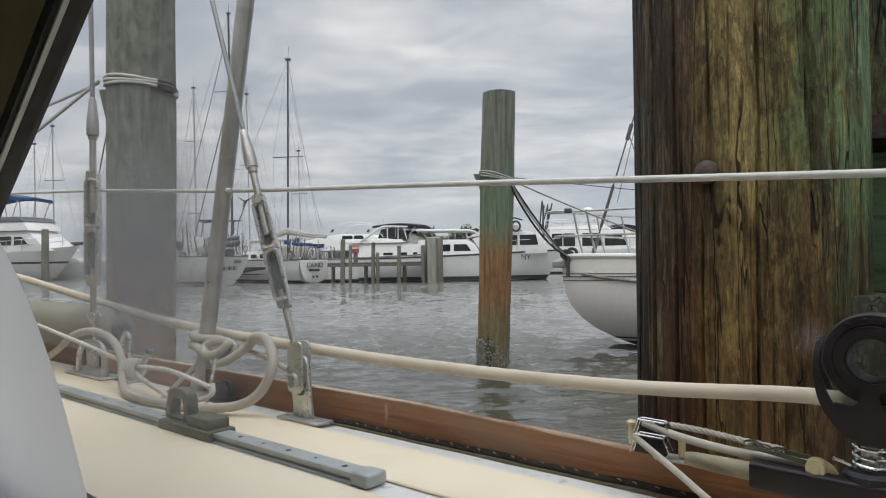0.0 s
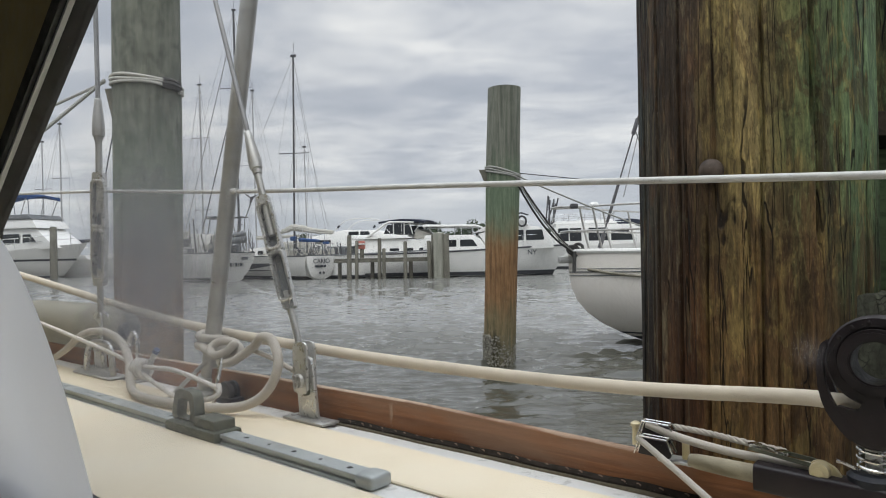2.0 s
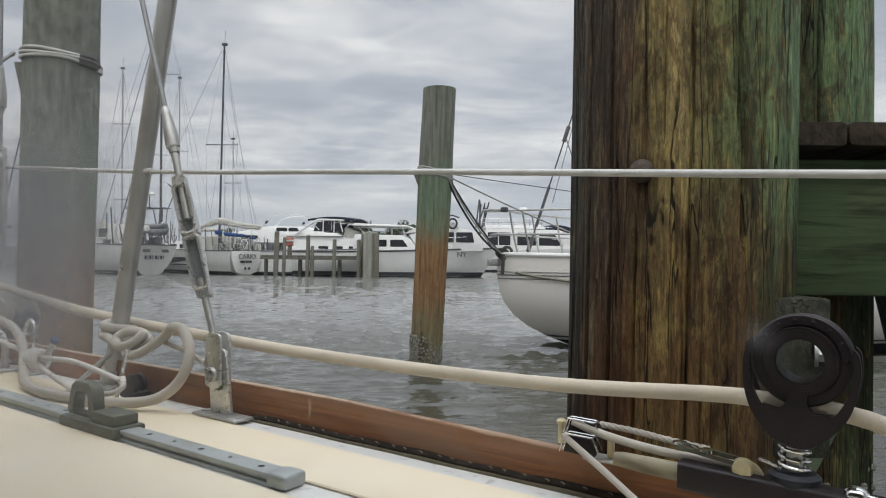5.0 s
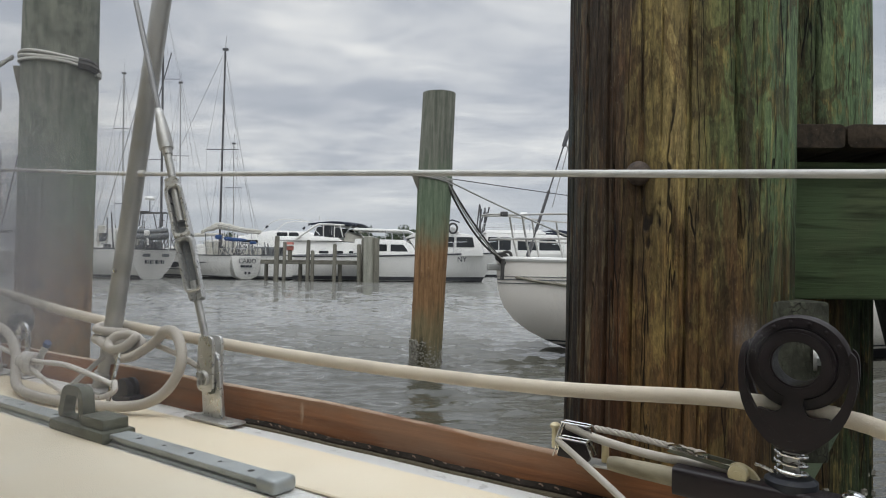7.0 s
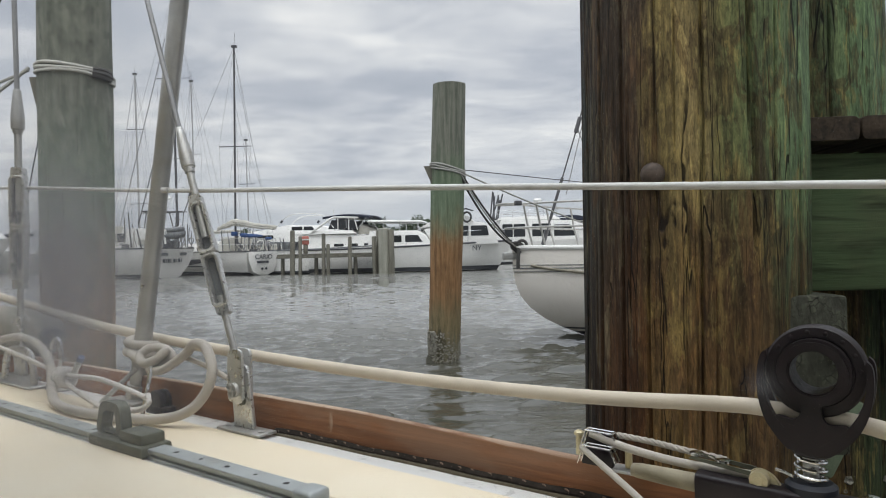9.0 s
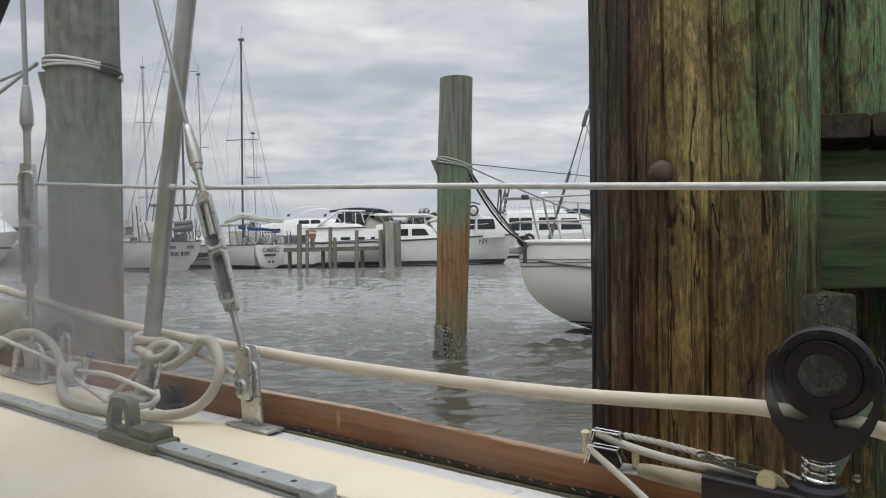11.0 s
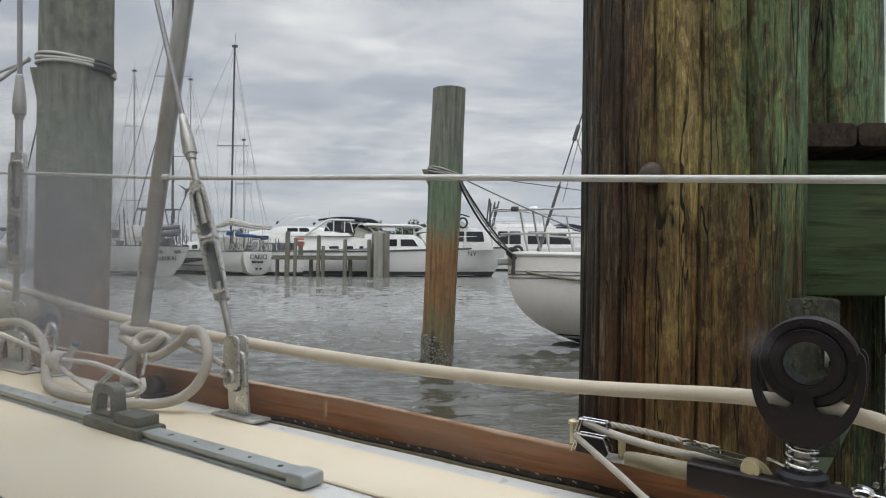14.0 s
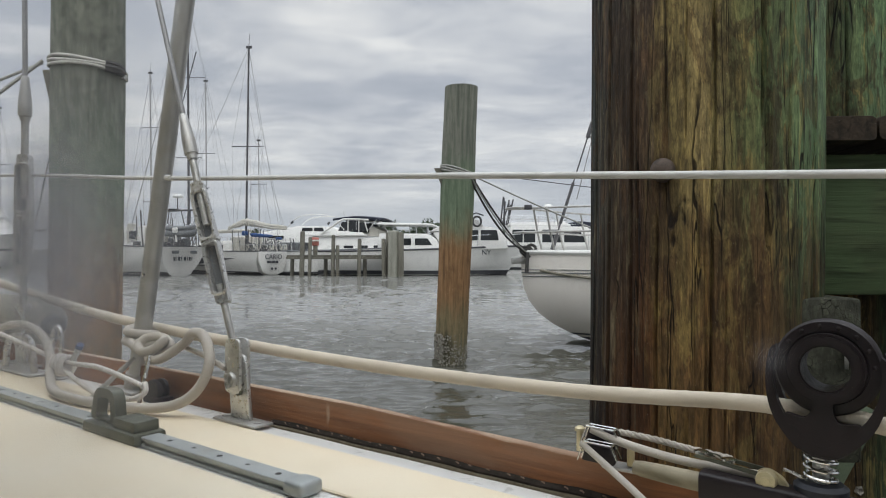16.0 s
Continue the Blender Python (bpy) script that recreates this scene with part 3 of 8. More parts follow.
for length, heading, phase in trains:
    k = 2 * np.pi / length
    steep = 0.0580 * (length / 0.4) ** -0.22 * (1.0 - 0.14 * np.clip((rad - 4) / 12, 0, 1))
    amp = steep / k * np.clip((length * 60 - rad * 0.45) / (length * 40), 0, 1)
    arg = k * (wx * np.sin(heading) - wy * np.cos(heading)) + phase + 0.9 * np.sin(wx * 0.8 / length + phase * 3) + 0.6 * np.sin(wy * 0.35 / length + phase * 5)
    wz += gust * amp * np.sin(arg - 0.65 * np.sin(arg))
# broad smooth troughs and short steep crests
spread = wz[:500].std()
wz = 0.62 * spread * (np.exp(np.minimum(0.85 * wz / spread, 1.9)) - 1.4) - 0.02
rows_n, cols_n = wx.shape
verts = np.stack([wx, wy, wz], -1).reshape(-1, 3)
idx = np.arange(rows_n * cols_n).reshape(rows_n, cols_n)
nxt = np.roll(idx, -1, axis=1)
quads = np.stack([idx[:-1], nxt[:-1], nxt[1:], idx[1:]], -1).reshape(-1, 4)
water_mesh = bpy.data.meshes.new("water")
water_mesh.from_pydata(verts.tolist(), [], quads.tolist())
water_mesh.polygons.foreach_set("use_smooth", [True] * len(water_mesh.polygons))
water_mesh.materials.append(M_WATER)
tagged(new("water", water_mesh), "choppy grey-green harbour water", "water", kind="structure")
for f in water_mesh.polygons[:1]:
    if f.normal.z < 0:
        water_mesh.flip_normals()


# Piles
def pile_mesh(name, r_low, r_top, z0, z1, material, around, up_rows, rough, cracks, seed, lean=(0, 0), dome=0.01):
    """A round timber pile with grain ridges and drying cracks cut into it, its origin on the waterline."""
    rng = np.random.default_rng(seed)
    a = np.linspace(0, 2 * np.pi, around, endpoint=False)
    z = np.linspace(z0, z1, up_rows)
    knots = 16
    coarse = rng.normal(size=(knots, around))
    for width in (2, 3):
        coarse = sum(np.roll(coarse, q, axis=1) for q in range(-width, width + 1)) / (2 * width + 1)
    broad = rng.normal(size=(6, around))
    for width in (9, 15, 21):
        broad = sum(np.roll(broad, q, axis=1) for q in range(-width, width + 1)) / (2 * width + 1)
    pick = np.linspace(0, knots - 1, up_rows)
    grain = np.array([np.interp(pick, np.arange(knots), coarse[:, i]) for i in range(around)]).T
    pick6 = np.linspace(0, 5, up_rows)
    bulge = np.array([np.interp(pick6, np.arange(6), broad[:, i]) for i in range(around)]).T
    radius = np.interp(z, [z0, z1], [r_low, r_top])[:, None] * np.ones((1, around))
    radius = radius + rough * grain / grain.std() + 2.2 * rough * bulge / bulge.std()
    for c0, c_low, c_high, width, depth in cracks:
        wander = np.cumsum(rng.normal(0, 0.0016, up_rows))
        wander -= np.linspace(0, wander[-1], up_rows)
        off = (a[None, :] - (c0 + wander)[:, None] + np.pi) % (2 * np.pi) - np.pi
        along = np.clip((z - c_low) / (c_high - c_low), 0, 1)
        strength = np.sqrt(np.clip(4 * along * (1 - along), 0, 1)) * (0.75 + 0.25 * np.sin(z * 40 + c0 * 9))
        radius -= depth * strength[:, None] * np.exp(-((off * r_low) / width) ** 2)
    x = radius * np.cos(a) + (z * lean[0])[:, None]
    y = radius * np.sin(a) + (z * lean[1])[:, None]
    verts = np.stack([x, y, np.repeat(z[:, None], around, 1)], -1).reshape(-1, 3).tolist()
    ids = np.arange(up_rows * around).reshape(up_rows, around)
    nx = np.roll(ids, -1, axis=1)
    faces = np.stack([ids[:-1], nx[:-1], nx[1:], ids[1:]], -1).reshape(-1, 4).tolist()
    top = len(verts)
    verts.append((z1 * lean[0], z1 * lean[1], z1 + dome))
    faces += [(int(ids[-1, i]), int(nx[-1, i]), top) for i in range(around)]
    me = bpy.data.meshes.new(name)
    me.from_pydata(verts, [], faces)
    me.materials.append(material)
    me.polygons.foreach_set("use_smooth", [True] * len(me.polygons))
    me.set_sharp_from_angle(angle=radians(50))
    return me


def pile(name, x, y, me, label):
    ob = thing(name, Matrix.Translation((x, y, 0)), label, "pile", "mooring piles")
    body = new("timber", me)
    body.parent = ob
    ORIGIN[body] = ORIGIN[ob]
    return ob


def barnacles(parent, x, y, r, z0, z1, count, seed, size=0.014):
    rng = random.Random(seed)
    bm = bmesh.new()
    for _ in range(count):
        a, z, s = rng.uniform(0, 6.283), z0 + (z1 - z0) * rng.random() ** 1.3, size * rng.uniform(0.5, 1.25)
        m = Matrix.Translation((x + r * math.cos(a), y + r * math.sin(a), z)) @ Matrix.Rotation(a, 4, "Z") @ Matrix.Rotation(radians(90), 4, "Y")
        rings = [[m @ Vector((rr * math.cos(t), rr * math.sin(t), h)) for t in (0.0, 1.257, 2.513, 3.77, 5.027)] for rr, h in ((s, -0.004), (s * 0.55, s * 0.8), (s * 0.25, s * 0.55))]
        loft(bm, rings)
    ob = part("barnacles", bm, M_BARNACLE, parent, "pale barnacle crust at the waterline")
    return tagged(ob, kind="stuff")


rnd = random.Random(7)
face = math.radians(-109)
big_cracks = [(face - 0.60, 0.2, 1.9, 0.0017, 0.018), (face - 0.33, 0.55, 1.00, 0.0017, 0.018), (face - 0.30, 1.0, 2.2, 0.0016, 0.008), (face + 0.06, 0.1, 1.08, 0.0017, 0.018),
              (face + 0.09, 1.02, 1.9, 0.0017, 0.018), (face + 0.46, 1.10, 1.42, 0.0036, 0.018), (face + 0.52, 0.95, 1.18, 0.003, 0.013), (face + 0.70, 1.0, 2.0, 0.002, 0.010),
              (face - 0.85, 0.3, 1.5, 0.0017, 0.018), (face - 0.08, 0.3, 0.75, 0.0018, 0.008), (face + 0.30, 0.2, 0.8, 0.0018, 0.007)]
big_cracks += [(face + rnd.uniform(-1.4, 1.4), z0, z0 + rnd.uniform(0.12, 0.5), 0.0014, rnd.uniform(0.003, 0.007)) for z0 in [rnd.uniform(0.3, 1.5) for _ in range(34)]]
PX, PY = 0.368, 1.072
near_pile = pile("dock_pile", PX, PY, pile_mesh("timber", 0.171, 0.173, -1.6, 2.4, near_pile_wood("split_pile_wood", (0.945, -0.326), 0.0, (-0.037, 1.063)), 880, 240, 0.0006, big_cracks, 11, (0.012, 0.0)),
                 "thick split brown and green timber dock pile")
bm = bmesh.new()
spot = Vector((PX - 0.092, PY - 0.146, 1.063))
m = Matrix.Translation(spot) @ Vector((-0.42, -0.90, 0)).to_track_quat("Z", "Y").to_matrix().to_4x4()
lathe(bm, [(0.0172, -0.020), (0.0172, -0.006), (0.0168, 0.001), (0.0148, 0.0058), (0.0105, 0.0092), (0.0055, 0.0108), (0.0, 0.0112)], m, 24)
part("bolt_head", bm, surf("rusted_galvanised_bolt", (0.040, 0.029, 0.022), (0.120, 0.090, 0.070), 60, rough=0.7, metal=0.3, bump=0.2), near_pile, "rusty domed bolt head")

second = pile("dock_pile", 0.703, 1.39, pile_mesh("timber", 0.168, 0.172, -1.6, 2.4, near_pile_wood("green_pile_wood", (1.0, 0.0), 0.34), 300, 160, 0.0009,
              [(face + rnd.uniform(-0.8, 1.2), z0, z0 + rnd.uniform(0.2, 0.7), 0.002, 0.008) for z0 in [rnd.uniform(-0.2, 1.6) for _ in range(30)]], 12), "green-stained timber dock pile behind the stringer")
barnacles(second, 0.703, 1.39, 0.170, -0.05, 0.55, 160, 3, 0.012)

LX, LY = -1.782, 3.05
left_pile = pile("mooring_pile", LX, LY, pile_mesh("timber", 0.144, 0.160, -1.6, 3.3, far_pile_wood("left_pile_wood", 1.00, 1.5, 0.45), 180, 120, 0.0010,
                 [(rnd.uniform(0, 6.28), z0, z0 + rnd.uniform(0.3, 1.0), 0.004, 0.008) for z0 in [rnd.uniform(0.3, 2.6) for _ in range(26)]], 13, (0.006, 0)),
                 "grey-green timber mooring pile with a rope round it")
barnacles(left_pile, LX, LY, 0.148, -0.1, 0.3, 260, 5, 0.010)
MX, MY = -0.145, 5.97
mid_pile = pile("mooring_pile", MX, MY, pile_mesh("timber", 0.140, 0.147, -1.6, 2.44, far_pile_wood("mid_pile_wood", 1.16, 1.72), 180, 120, 0.0012,
                [(rnd.uniform(0, 6.28), z0, z0 + rnd.uniform(0.3, 0.9), 0.004, 0.010) for z0 in [rnd.uniform(0.3, 2.2) for _ in range(28)]], 14, (0.040, 0)),
                "weathered mooring pile, green above and rust-brown below")
barnacles(mid_pile, MX, MY, 0.141, -0.12, 0.24, 2400, 6, 0.0095)


def rope_ring(name, x, y, r, z, turns, tilt, rope_r, material, parent, label):
    bm = bmesh.new()
    pts = []
    for q in range(turns * 40 + 1):
        a = 2 * math.pi * q / 40
        wob = 0.004 * math.sin(a * 2.7)
        pts.append((x + (r + rope_r * 0.8) * math.cos(a), y + (r + rope_r * 0.8) * math.sin(a), z + tilt * math.cos(a) + (q / 40 - turns / 2) * rope_r * 2.1 + wob))
    tube(bm, pts, rope_r, 8)
    return part(name, bm, material, parent, label)


def wedge(parent, x, y, z, h, w):
    bm = bmesh.new()
    prism(bm, [(0, 0), (0.02, 0), (0.02, -h), (0.0, -h)], 0.05, Matrix.Translation((x, y, z)) @ Matrix.Rotation(radians(90), 4, "X"))
    for v in bm.verts:
        if v.co.z > z - h / 2 and v.co.x < x + 0.01:
            v.co.x -= w
    return part("rope_stop", bm, M_FARPOST, parent, "wedge-shaped timber rope stop")


rope_ring("rope_turn", LX + 0.011, LY, 0.157, 1.812, 3, -0.016, 0.0072, M_RINGROPE, left_pile, "two turns of grey rope")
wedge(left_pile, LX - 0.141, LY - 0.02, 1.800, 0.17, 0.040)
bm = bmesh.new()
for dz, r in ((0.0, 0.02), (0.018, 0.015), (-0.012, 0.015)):
    tube(bm, smooth_path([(LX + 0.140, LY - 0.09, 1.80 + dz), (LX + 0.180, LY - 0.06, 1.795 + dz), (LX + 0.165, LY + 0.02, 1.80 + dz)], 5), r * 0.8, 8)
part("rope_knot", bm, M_DARKROPE, left_pile, "dark knot in the rope")
rope_ring("rope_turn", MX + 0.066, MY, 0.147, 1.675, 3, -0.045, 0.009, M_OLDROPE, mid_pile, "three turns of grey dock line")
wedge(mid_pile, MX + 0.066 - 0.142, MY - 0.03, 1.712, 0.17, 0.07)


def mooring_line(a, b, sag, r, material, label):
    a, b = Vector(a), Vector(b)
    bm = bmesh.new()
    tube(bm, [a.lerp(b, t / 16) - Vector((0, 0, sag * 4 * (t / 16) * (1 - t / 16))) for t in range(17)], r, 8)
    return single("mooring_line", bm, material, Matrix.Translation(a), label, "rope", "mooring lines")


mooring_line((LX - 0.15, LY - 0.09, 1.83), (-2.62, 2.55, 1.05), 0.01, 0.008, M_OLDROPE, "grey mooring rope led from the pile")
mooring_line((LX - 0.15, LY - 0.09, 1.82), (-2.80, 2.62, 1.37), 0.02, 0.007, M_OLDROPE, "thin grey mooring rope led from the pile")

# The yacht: side deck, hull side, toe rail, cabin side with its window
bm = bmesh.new()
box(bm, (-1.6, -0.575, -0.03), (3.2, -0.205, 0.0), yacht(0, 0, DECK))
single("deck", bm, M_GEL, yacht(0, 0, DECK), "white gelcoat side deck of the yacht", "deck", kind="structure")


def deck_panel(s0, s1, o0, o1):
    bm = bmesh.new()
    box(bm, (s0, -o1, 0.0), (s1, -o0, 0.0035), yacht(0, 0, DECK), 0.0015, 1)
    return single("deck_panel", bm, M_DECK, yacht(0, 0, DECK), "cream non-skid deck panel", "deck panel", "deck panels", "structure")


deck_panel(-1.5, 3.1, 0.438, 0.535)
deck_panel(-1.5, 3.1, 0.225, 0.401)
bm = bmesh.new()
side_rings = []
for s in np.linspace(-1.6, 3.2, 9):
    side_rings.append([B(s, 0.575, DECK - 0.03), B(s, 0.632, DECK - 0.03), B(s, 0.60, 0.3), B(s, 0.48, -0.25), B(s, 0.30, -0.5), B(s, 0.25, DECK - 0.05)])
loft(bm, side_rings)
single("hull_side", bm, M_GEL, yacht(0, 0.6, 0), "white hull side of the yacht below its toe rail", "hull", kind="structure")

toe_rail = thing("toe_rail", yacht(0, 0.6, DECK), "varnished reddish teak toe rail along the deck edge", "rail")
bm = bmesh.new()
rings = []
for s in np.linspace(-1.6, 3.2, 80):
    w = 0.0012 * math.sin(s * 9) + 0.0008 * math.sin(s * 23)
    e = 0.0085 * min(1, max(0, (s - 0.25) / 0.30)) ** 1.2
    prof = [(0.5765, -0.004), (0.5772 + w * 0.4, 0.0352 + e), (0.5780 + w * 0.5, 0.0370 + e), (0.5796, 0.0378 + e), (0.5868, 0.0378 + e + w * 0.3), (0.5884, 0.0370 + e), (0.5892, 0.0352 + e), (0.5900, -0.05), (0.5765, -0.05)]
    rings.append([B(s, o, DECK + h) for o, h in prof])
loft(bm, rings)
part("rail_plank", bm, M_TEAK, toe_rail)
cord_strip = thing("edging_strip", yacht(0, 0.568, DECK), "dark stitched edging strip along the foot of the toe rail", "strip")
bm = bmesh.new()
rings = []
for s in np.linspace(-0.9, 0.72, 120):
    w = 0.0008 * math.sin(s * 31) + 0.0006 * math.sin(s * 77)
    rings.append([B(s, o, DECK + h) for o, h in ((0.5775, 0.0), (0.5778, 0.0068 + w), (0.5760, 0.0076 + w), (0.5728 + w, 0.0066), (0.5700 + w, 0.0046), (0.5692 + w, 0.0))])
loft(bm, rings)
part("strip", bm, M_EDGING, cord_strip)
bm = bmesh.new()
loft(bm, [[B(s, o + 0.0006 * math.sin(s * 43), DECK + h) for o, h in ((0.5715, 0.0), (0.5715, 0.0026), (0.5662, 0.0020), (0.5650, 0.0))] for s in np.linspace(-0.9, 0.74, 90)])
part("flange", bm, M_FLANGE, cord_strip, "olive-brown flange under the strip")
bm = bmesh.new()
for q, s in enumerate(np.arange(-0.60, 0.70, 0.0215)):
    a = B(s + 0.003 * math.sin(q * 2.1), 0.5722, DECK + 0.0060)
    tube(bm, [a, a + OUT * 0.0008 + Vector((0, 0, 0.0012)) + FWD * 0.0024, a + OUT * 0.0014 + Vector((0, 0, 0.0010)) + FWD * 0.0048], 0.00075, 5)
tagged(part("stitches", bm, M_STITCH, cord_strip, "small faded tan stitches"), kind="stuff")

# Cabin side with a raked window
WALL_IN, WALL_OUT = 0.200, 0.222
corner = [(-0.60, 1.276), (-0.60, 0.717), (0.88, 0.717), (0.955, 0.80), (0.955, 0.945), (0.952, 0.992), (0.604, 1.240), (0.552, 1.276)]


def rounded(points, r, per=5):
    out = []
    k = len(points)
    for i in range(k):
        p0, p1, p2 = (Vector(points[(i + d) % k]) for d in (-1, 0, 1))
        a, b = (p0 - p1), (p2 - p1)
        ra = min(r, a.length * 0.45, b.length * 0.45)
        pa, pb = p1 + a.normalized() * ra, p1 + b.normalized() * ra
        for q in range(per + 1):
            t = q / per
            out.append(tuple(pa * (1 - t) ** 2 + p1 * 2 * t * (1 - t) + pb * t * t))
    return out


hole = rounded(corner, 0.05)


def plate_pose(o):
    """x forward along the yacht, y up, z outboard."""
    return Matrix(((FWD.x, 0, OUT.x, OUT.x * o), (FWD.y, 0, OUT.y, OUT.y * o), (0, 1, 0, 0), (0, 0, 0, 1)))


def to_rim(p, c=(0.15, 1.0), lo=(-1.6, 0.60), hi=(3.2, 1.33)):
    d = (p[0] - c[0], p[1] - c[1])
    k = min((hi[0] - c[0]) / d[0] if d[0] > 1e-9 else ((lo[0] - c[0]) / d[0] if d[0] < -1e-9 else 1e9), (hi[1] - c[1]) / d[1] if d[1] > 1e-9 else ((lo[1] - c[1]) / d[1] if d[1] < -1e-9 else 1e9))
    return (c[0] + d[0] * k, c[1] + d[1] * k)


bm = bmesh.new()
ring_plate(bm, [to_rim(p) for p in hole], hole, WALL_OUT - WALL_IN, plate_pose((WALL_IN + WALL_OUT) / 2))
single("wall_cabin_side", bm, M_LINER, plate_pose(WALL_IN), "olive-brown veneered cabin side round the window", "wall", kind="structure")

window = thing("window_1", plate_pose(WALL_IN), "long cabin window of hazy acrylic in a black gasket", "window", kind="structure")


def inset(points, d):
    c = Vector((0.15, 1.0))
    out = []
    k = len(points)
    for i in range(k):
        e = (Vector(points[(i + 1) % k]) - Vector(points[i - 1])).normalized()
        nrm = Vector((-e.y, e.x))
        if nrm.dot(c - Vector(points[i])) < 0:
            nrm = -nrm
        out.append(tuple(Vector(points[i]) + nrm * d))
    return out


bm = bmesh.new()
ring_plate(bm, inset(hole, -0.014), inset(hole, 0.004), 0.012, plate_pose(WALL_IN - 0.003))
ring_plate(bm, inset(hole, 0.0004), inset(hole, 0.0030), WALL_OUT - WALL_IN + 0.002, plate_pose((WALL_IN + WALL_OUT) / 2))
part("gasket", bm, M_RUBBER, window, "black rubber gasket")
bm = bmesh.new()
ring_plate(bm, inset(hole, 0.004), inset(hole, 0.0075), 0.005, plate_pose(WALL_IN - 0.001))
part("trim_ring", bm, M_TRIM, window, "pale grey inner trim")
# the pane keeps the yacht's upright axes, so its film lies where it should
bm = bmesh.new()
prism(bm, inset(hole, 0.002), 0.004, plate_pose(WALL_IN + 0.013))
pane = new("pane", finish(bm, M_GLASS, I4, "pane"))
pane.parent = window
pane.matrix_parent_inverse = plate_pose(WALL_IN).inverted()
pane.visible_shadow = False
tagged(pane, "clear acrylic pane with a grey haze")
# a second hazed sheet, added to thicken the pane's haze
bm = bmesh.new()
prism(bm, inset(hole, 0.003), 0.0006, plate_pose(WALL_IN + 0.0170))
film = new("haze_sheet", finish(bm, M_GLASS, I4, "haze_sheet"))
film.parent = window
film.matrix_parent_inverse = plate_pose(WALL_IN).inverted()
film.visible_shadow = False
tagged(film, "thin grey haze sheet added on the outer face")

# Rest of the cabin, closed round the camera
for nm, lo, hi, mat, lab in (("floor", (-1.6, -0.205, -0.45), (3.2, 1.9, -0.40), M_LINER, "dark cabin sole"),
                             ("wall_forward", (3.16, -0.20, -0.40), (3.20, 1.88, 1.33), M_LINER, "veneered forward bulkhead"),
                             ("wall_aft", (-1.64, -0.20, -0.40), (-1.60, 1.88, 1.33), M_LINER, "veneered aft bulkhead"),
                             ("wall_below_deck", (-1.6, -0.222, -0.40), (3.2, -0.200, 0.598), M_LINER, "veneered cabin side below deck"),
                             ("ceiling", (-1.64, -0.23, 1.332), (3.2, 1.92, 1.37), M_CABIN, "cream cabin headliner")):
    bm = bmesh.new()
    box(bm, lo, hi, yacht(0, 0, 0))
    single(nm, bm, mat, yacht(0, 0, 0), lab, nm.split("_")[0], kind="structure")

# inboard wall; its unseen opening is added to brighten the cabin with skylight
bm = bmesh.new()
far_hole = rounded([(-1.1, 0.72), (2.4, 0.72), (2.4, 1.25), (-1.1, 1.25)], 0.08, 4)
ring_plate(bm, [to_rim(p, (0.65, 1.0), (-1.6, -0.40), (3.2, 1.33)) for p in far_hole], far_hole, 0.04, plate_pose(-1.90))
single("wall_inboard", bm, M_CABIN, plate_pose(-1.90), "cream cabin liner with an unseen opening added to let in skylight", "wall", kind="structure")

# White curtain gathered at the window's lower forward corner
bm = bmesh.new()
edge = smooth_path([(0.82, 1.01, 0), (0.74, 0.985, 0), (0.672, 0.945, 0), (0.612, 0.895, 0), (0.565, 0.845, 0), (0.530, 0.798, 0), (0.502, 0.755, 0), (0.48, 0.70, 0)], 6)
rows_c = []
for i, p in enumerate(edge):
    row = []
    for q in range(15):
        t = q / 14
        fold = 0.004 * math.sin(t * 11 + i * 0.06) * min(1, t * 4)
        s = p.x + 0.013 + t * (0.36 + 0.1 * i / len(edge))
        row.append(B(s, 0.178 - 0.016 * (1 - t) ** 2 + fold * 0.7, p.y - 0.02 * t))
    rows_c.append(row)
front = [[bm.verts.new(p) for p in r] for r in rows_c]
for i in range(len(front) - 1):
    for j in range(14):
        bm.faces.new((front[i][j], front[i][j + 1], front[i + 1][j + 1], front[i + 1][j]))
single("curtain", bm, M_CLOTH, yacht(0.8, 0.18, 0.8), "soft white cotton curtain gathered beside the window", "curtain", angle=80)

# Genoa track with its holes, end stop and sheet car
track = thing("genoa_track", yacht(0.47, 0.421, DECK), "grey anodised aluminium sheet track with bolt holes", "track")
bm = bmesh.new()
t_prof = [(-0.012, 0.0), (0.012, 0.0), (0.012, 0.0035), (0.0090, 0.0045), (0.0090, 0.0070), (0.0122, 0.0080), (0.0122, 0.0117), (0.0114, 0.0125), (-0.0114, 0.0125), (-0.0122, 0.0117), (-0.0122, 0.0080), (-0.0090, 0.0070), (-0.0090, 0.0045), (-0.012, 0.0035)]
loft(bm, [[B(s, 0.421 + o, DECK + 0.0005 + h) for o, h in t_prof] for s in (0.478, 1.2, 2.4)])
part("track_bar", bm, M_ALU, track)
for q, s in enumerate(np.arange(0.52, 2.3, 0.049)):
    bm = bmesh.new()
    big = q % 2 == 0
    m = Matrix.Translation(B(s, 0.421, DECK + 0.0131))
    lathe(bm, [(0.0036 if big else 0.0025, -0.0012), (0.0036 if big else 0.0025, -0.0001), (0.0031 if big else 0.0021, 0.0002)], m, 14)
    part("bolt_hole", bm, M_RUBBER, track)
bm = bmesh.new()
box(bm, (-0.014, -0.0150, 0.0), (0.014, 0.0150, 0.0150), yacht(0.484, 0.421, DECK + 0.0005), 0.005, 3)
part("end_stop", bm, M_ALU, track, "grey cast end stop")

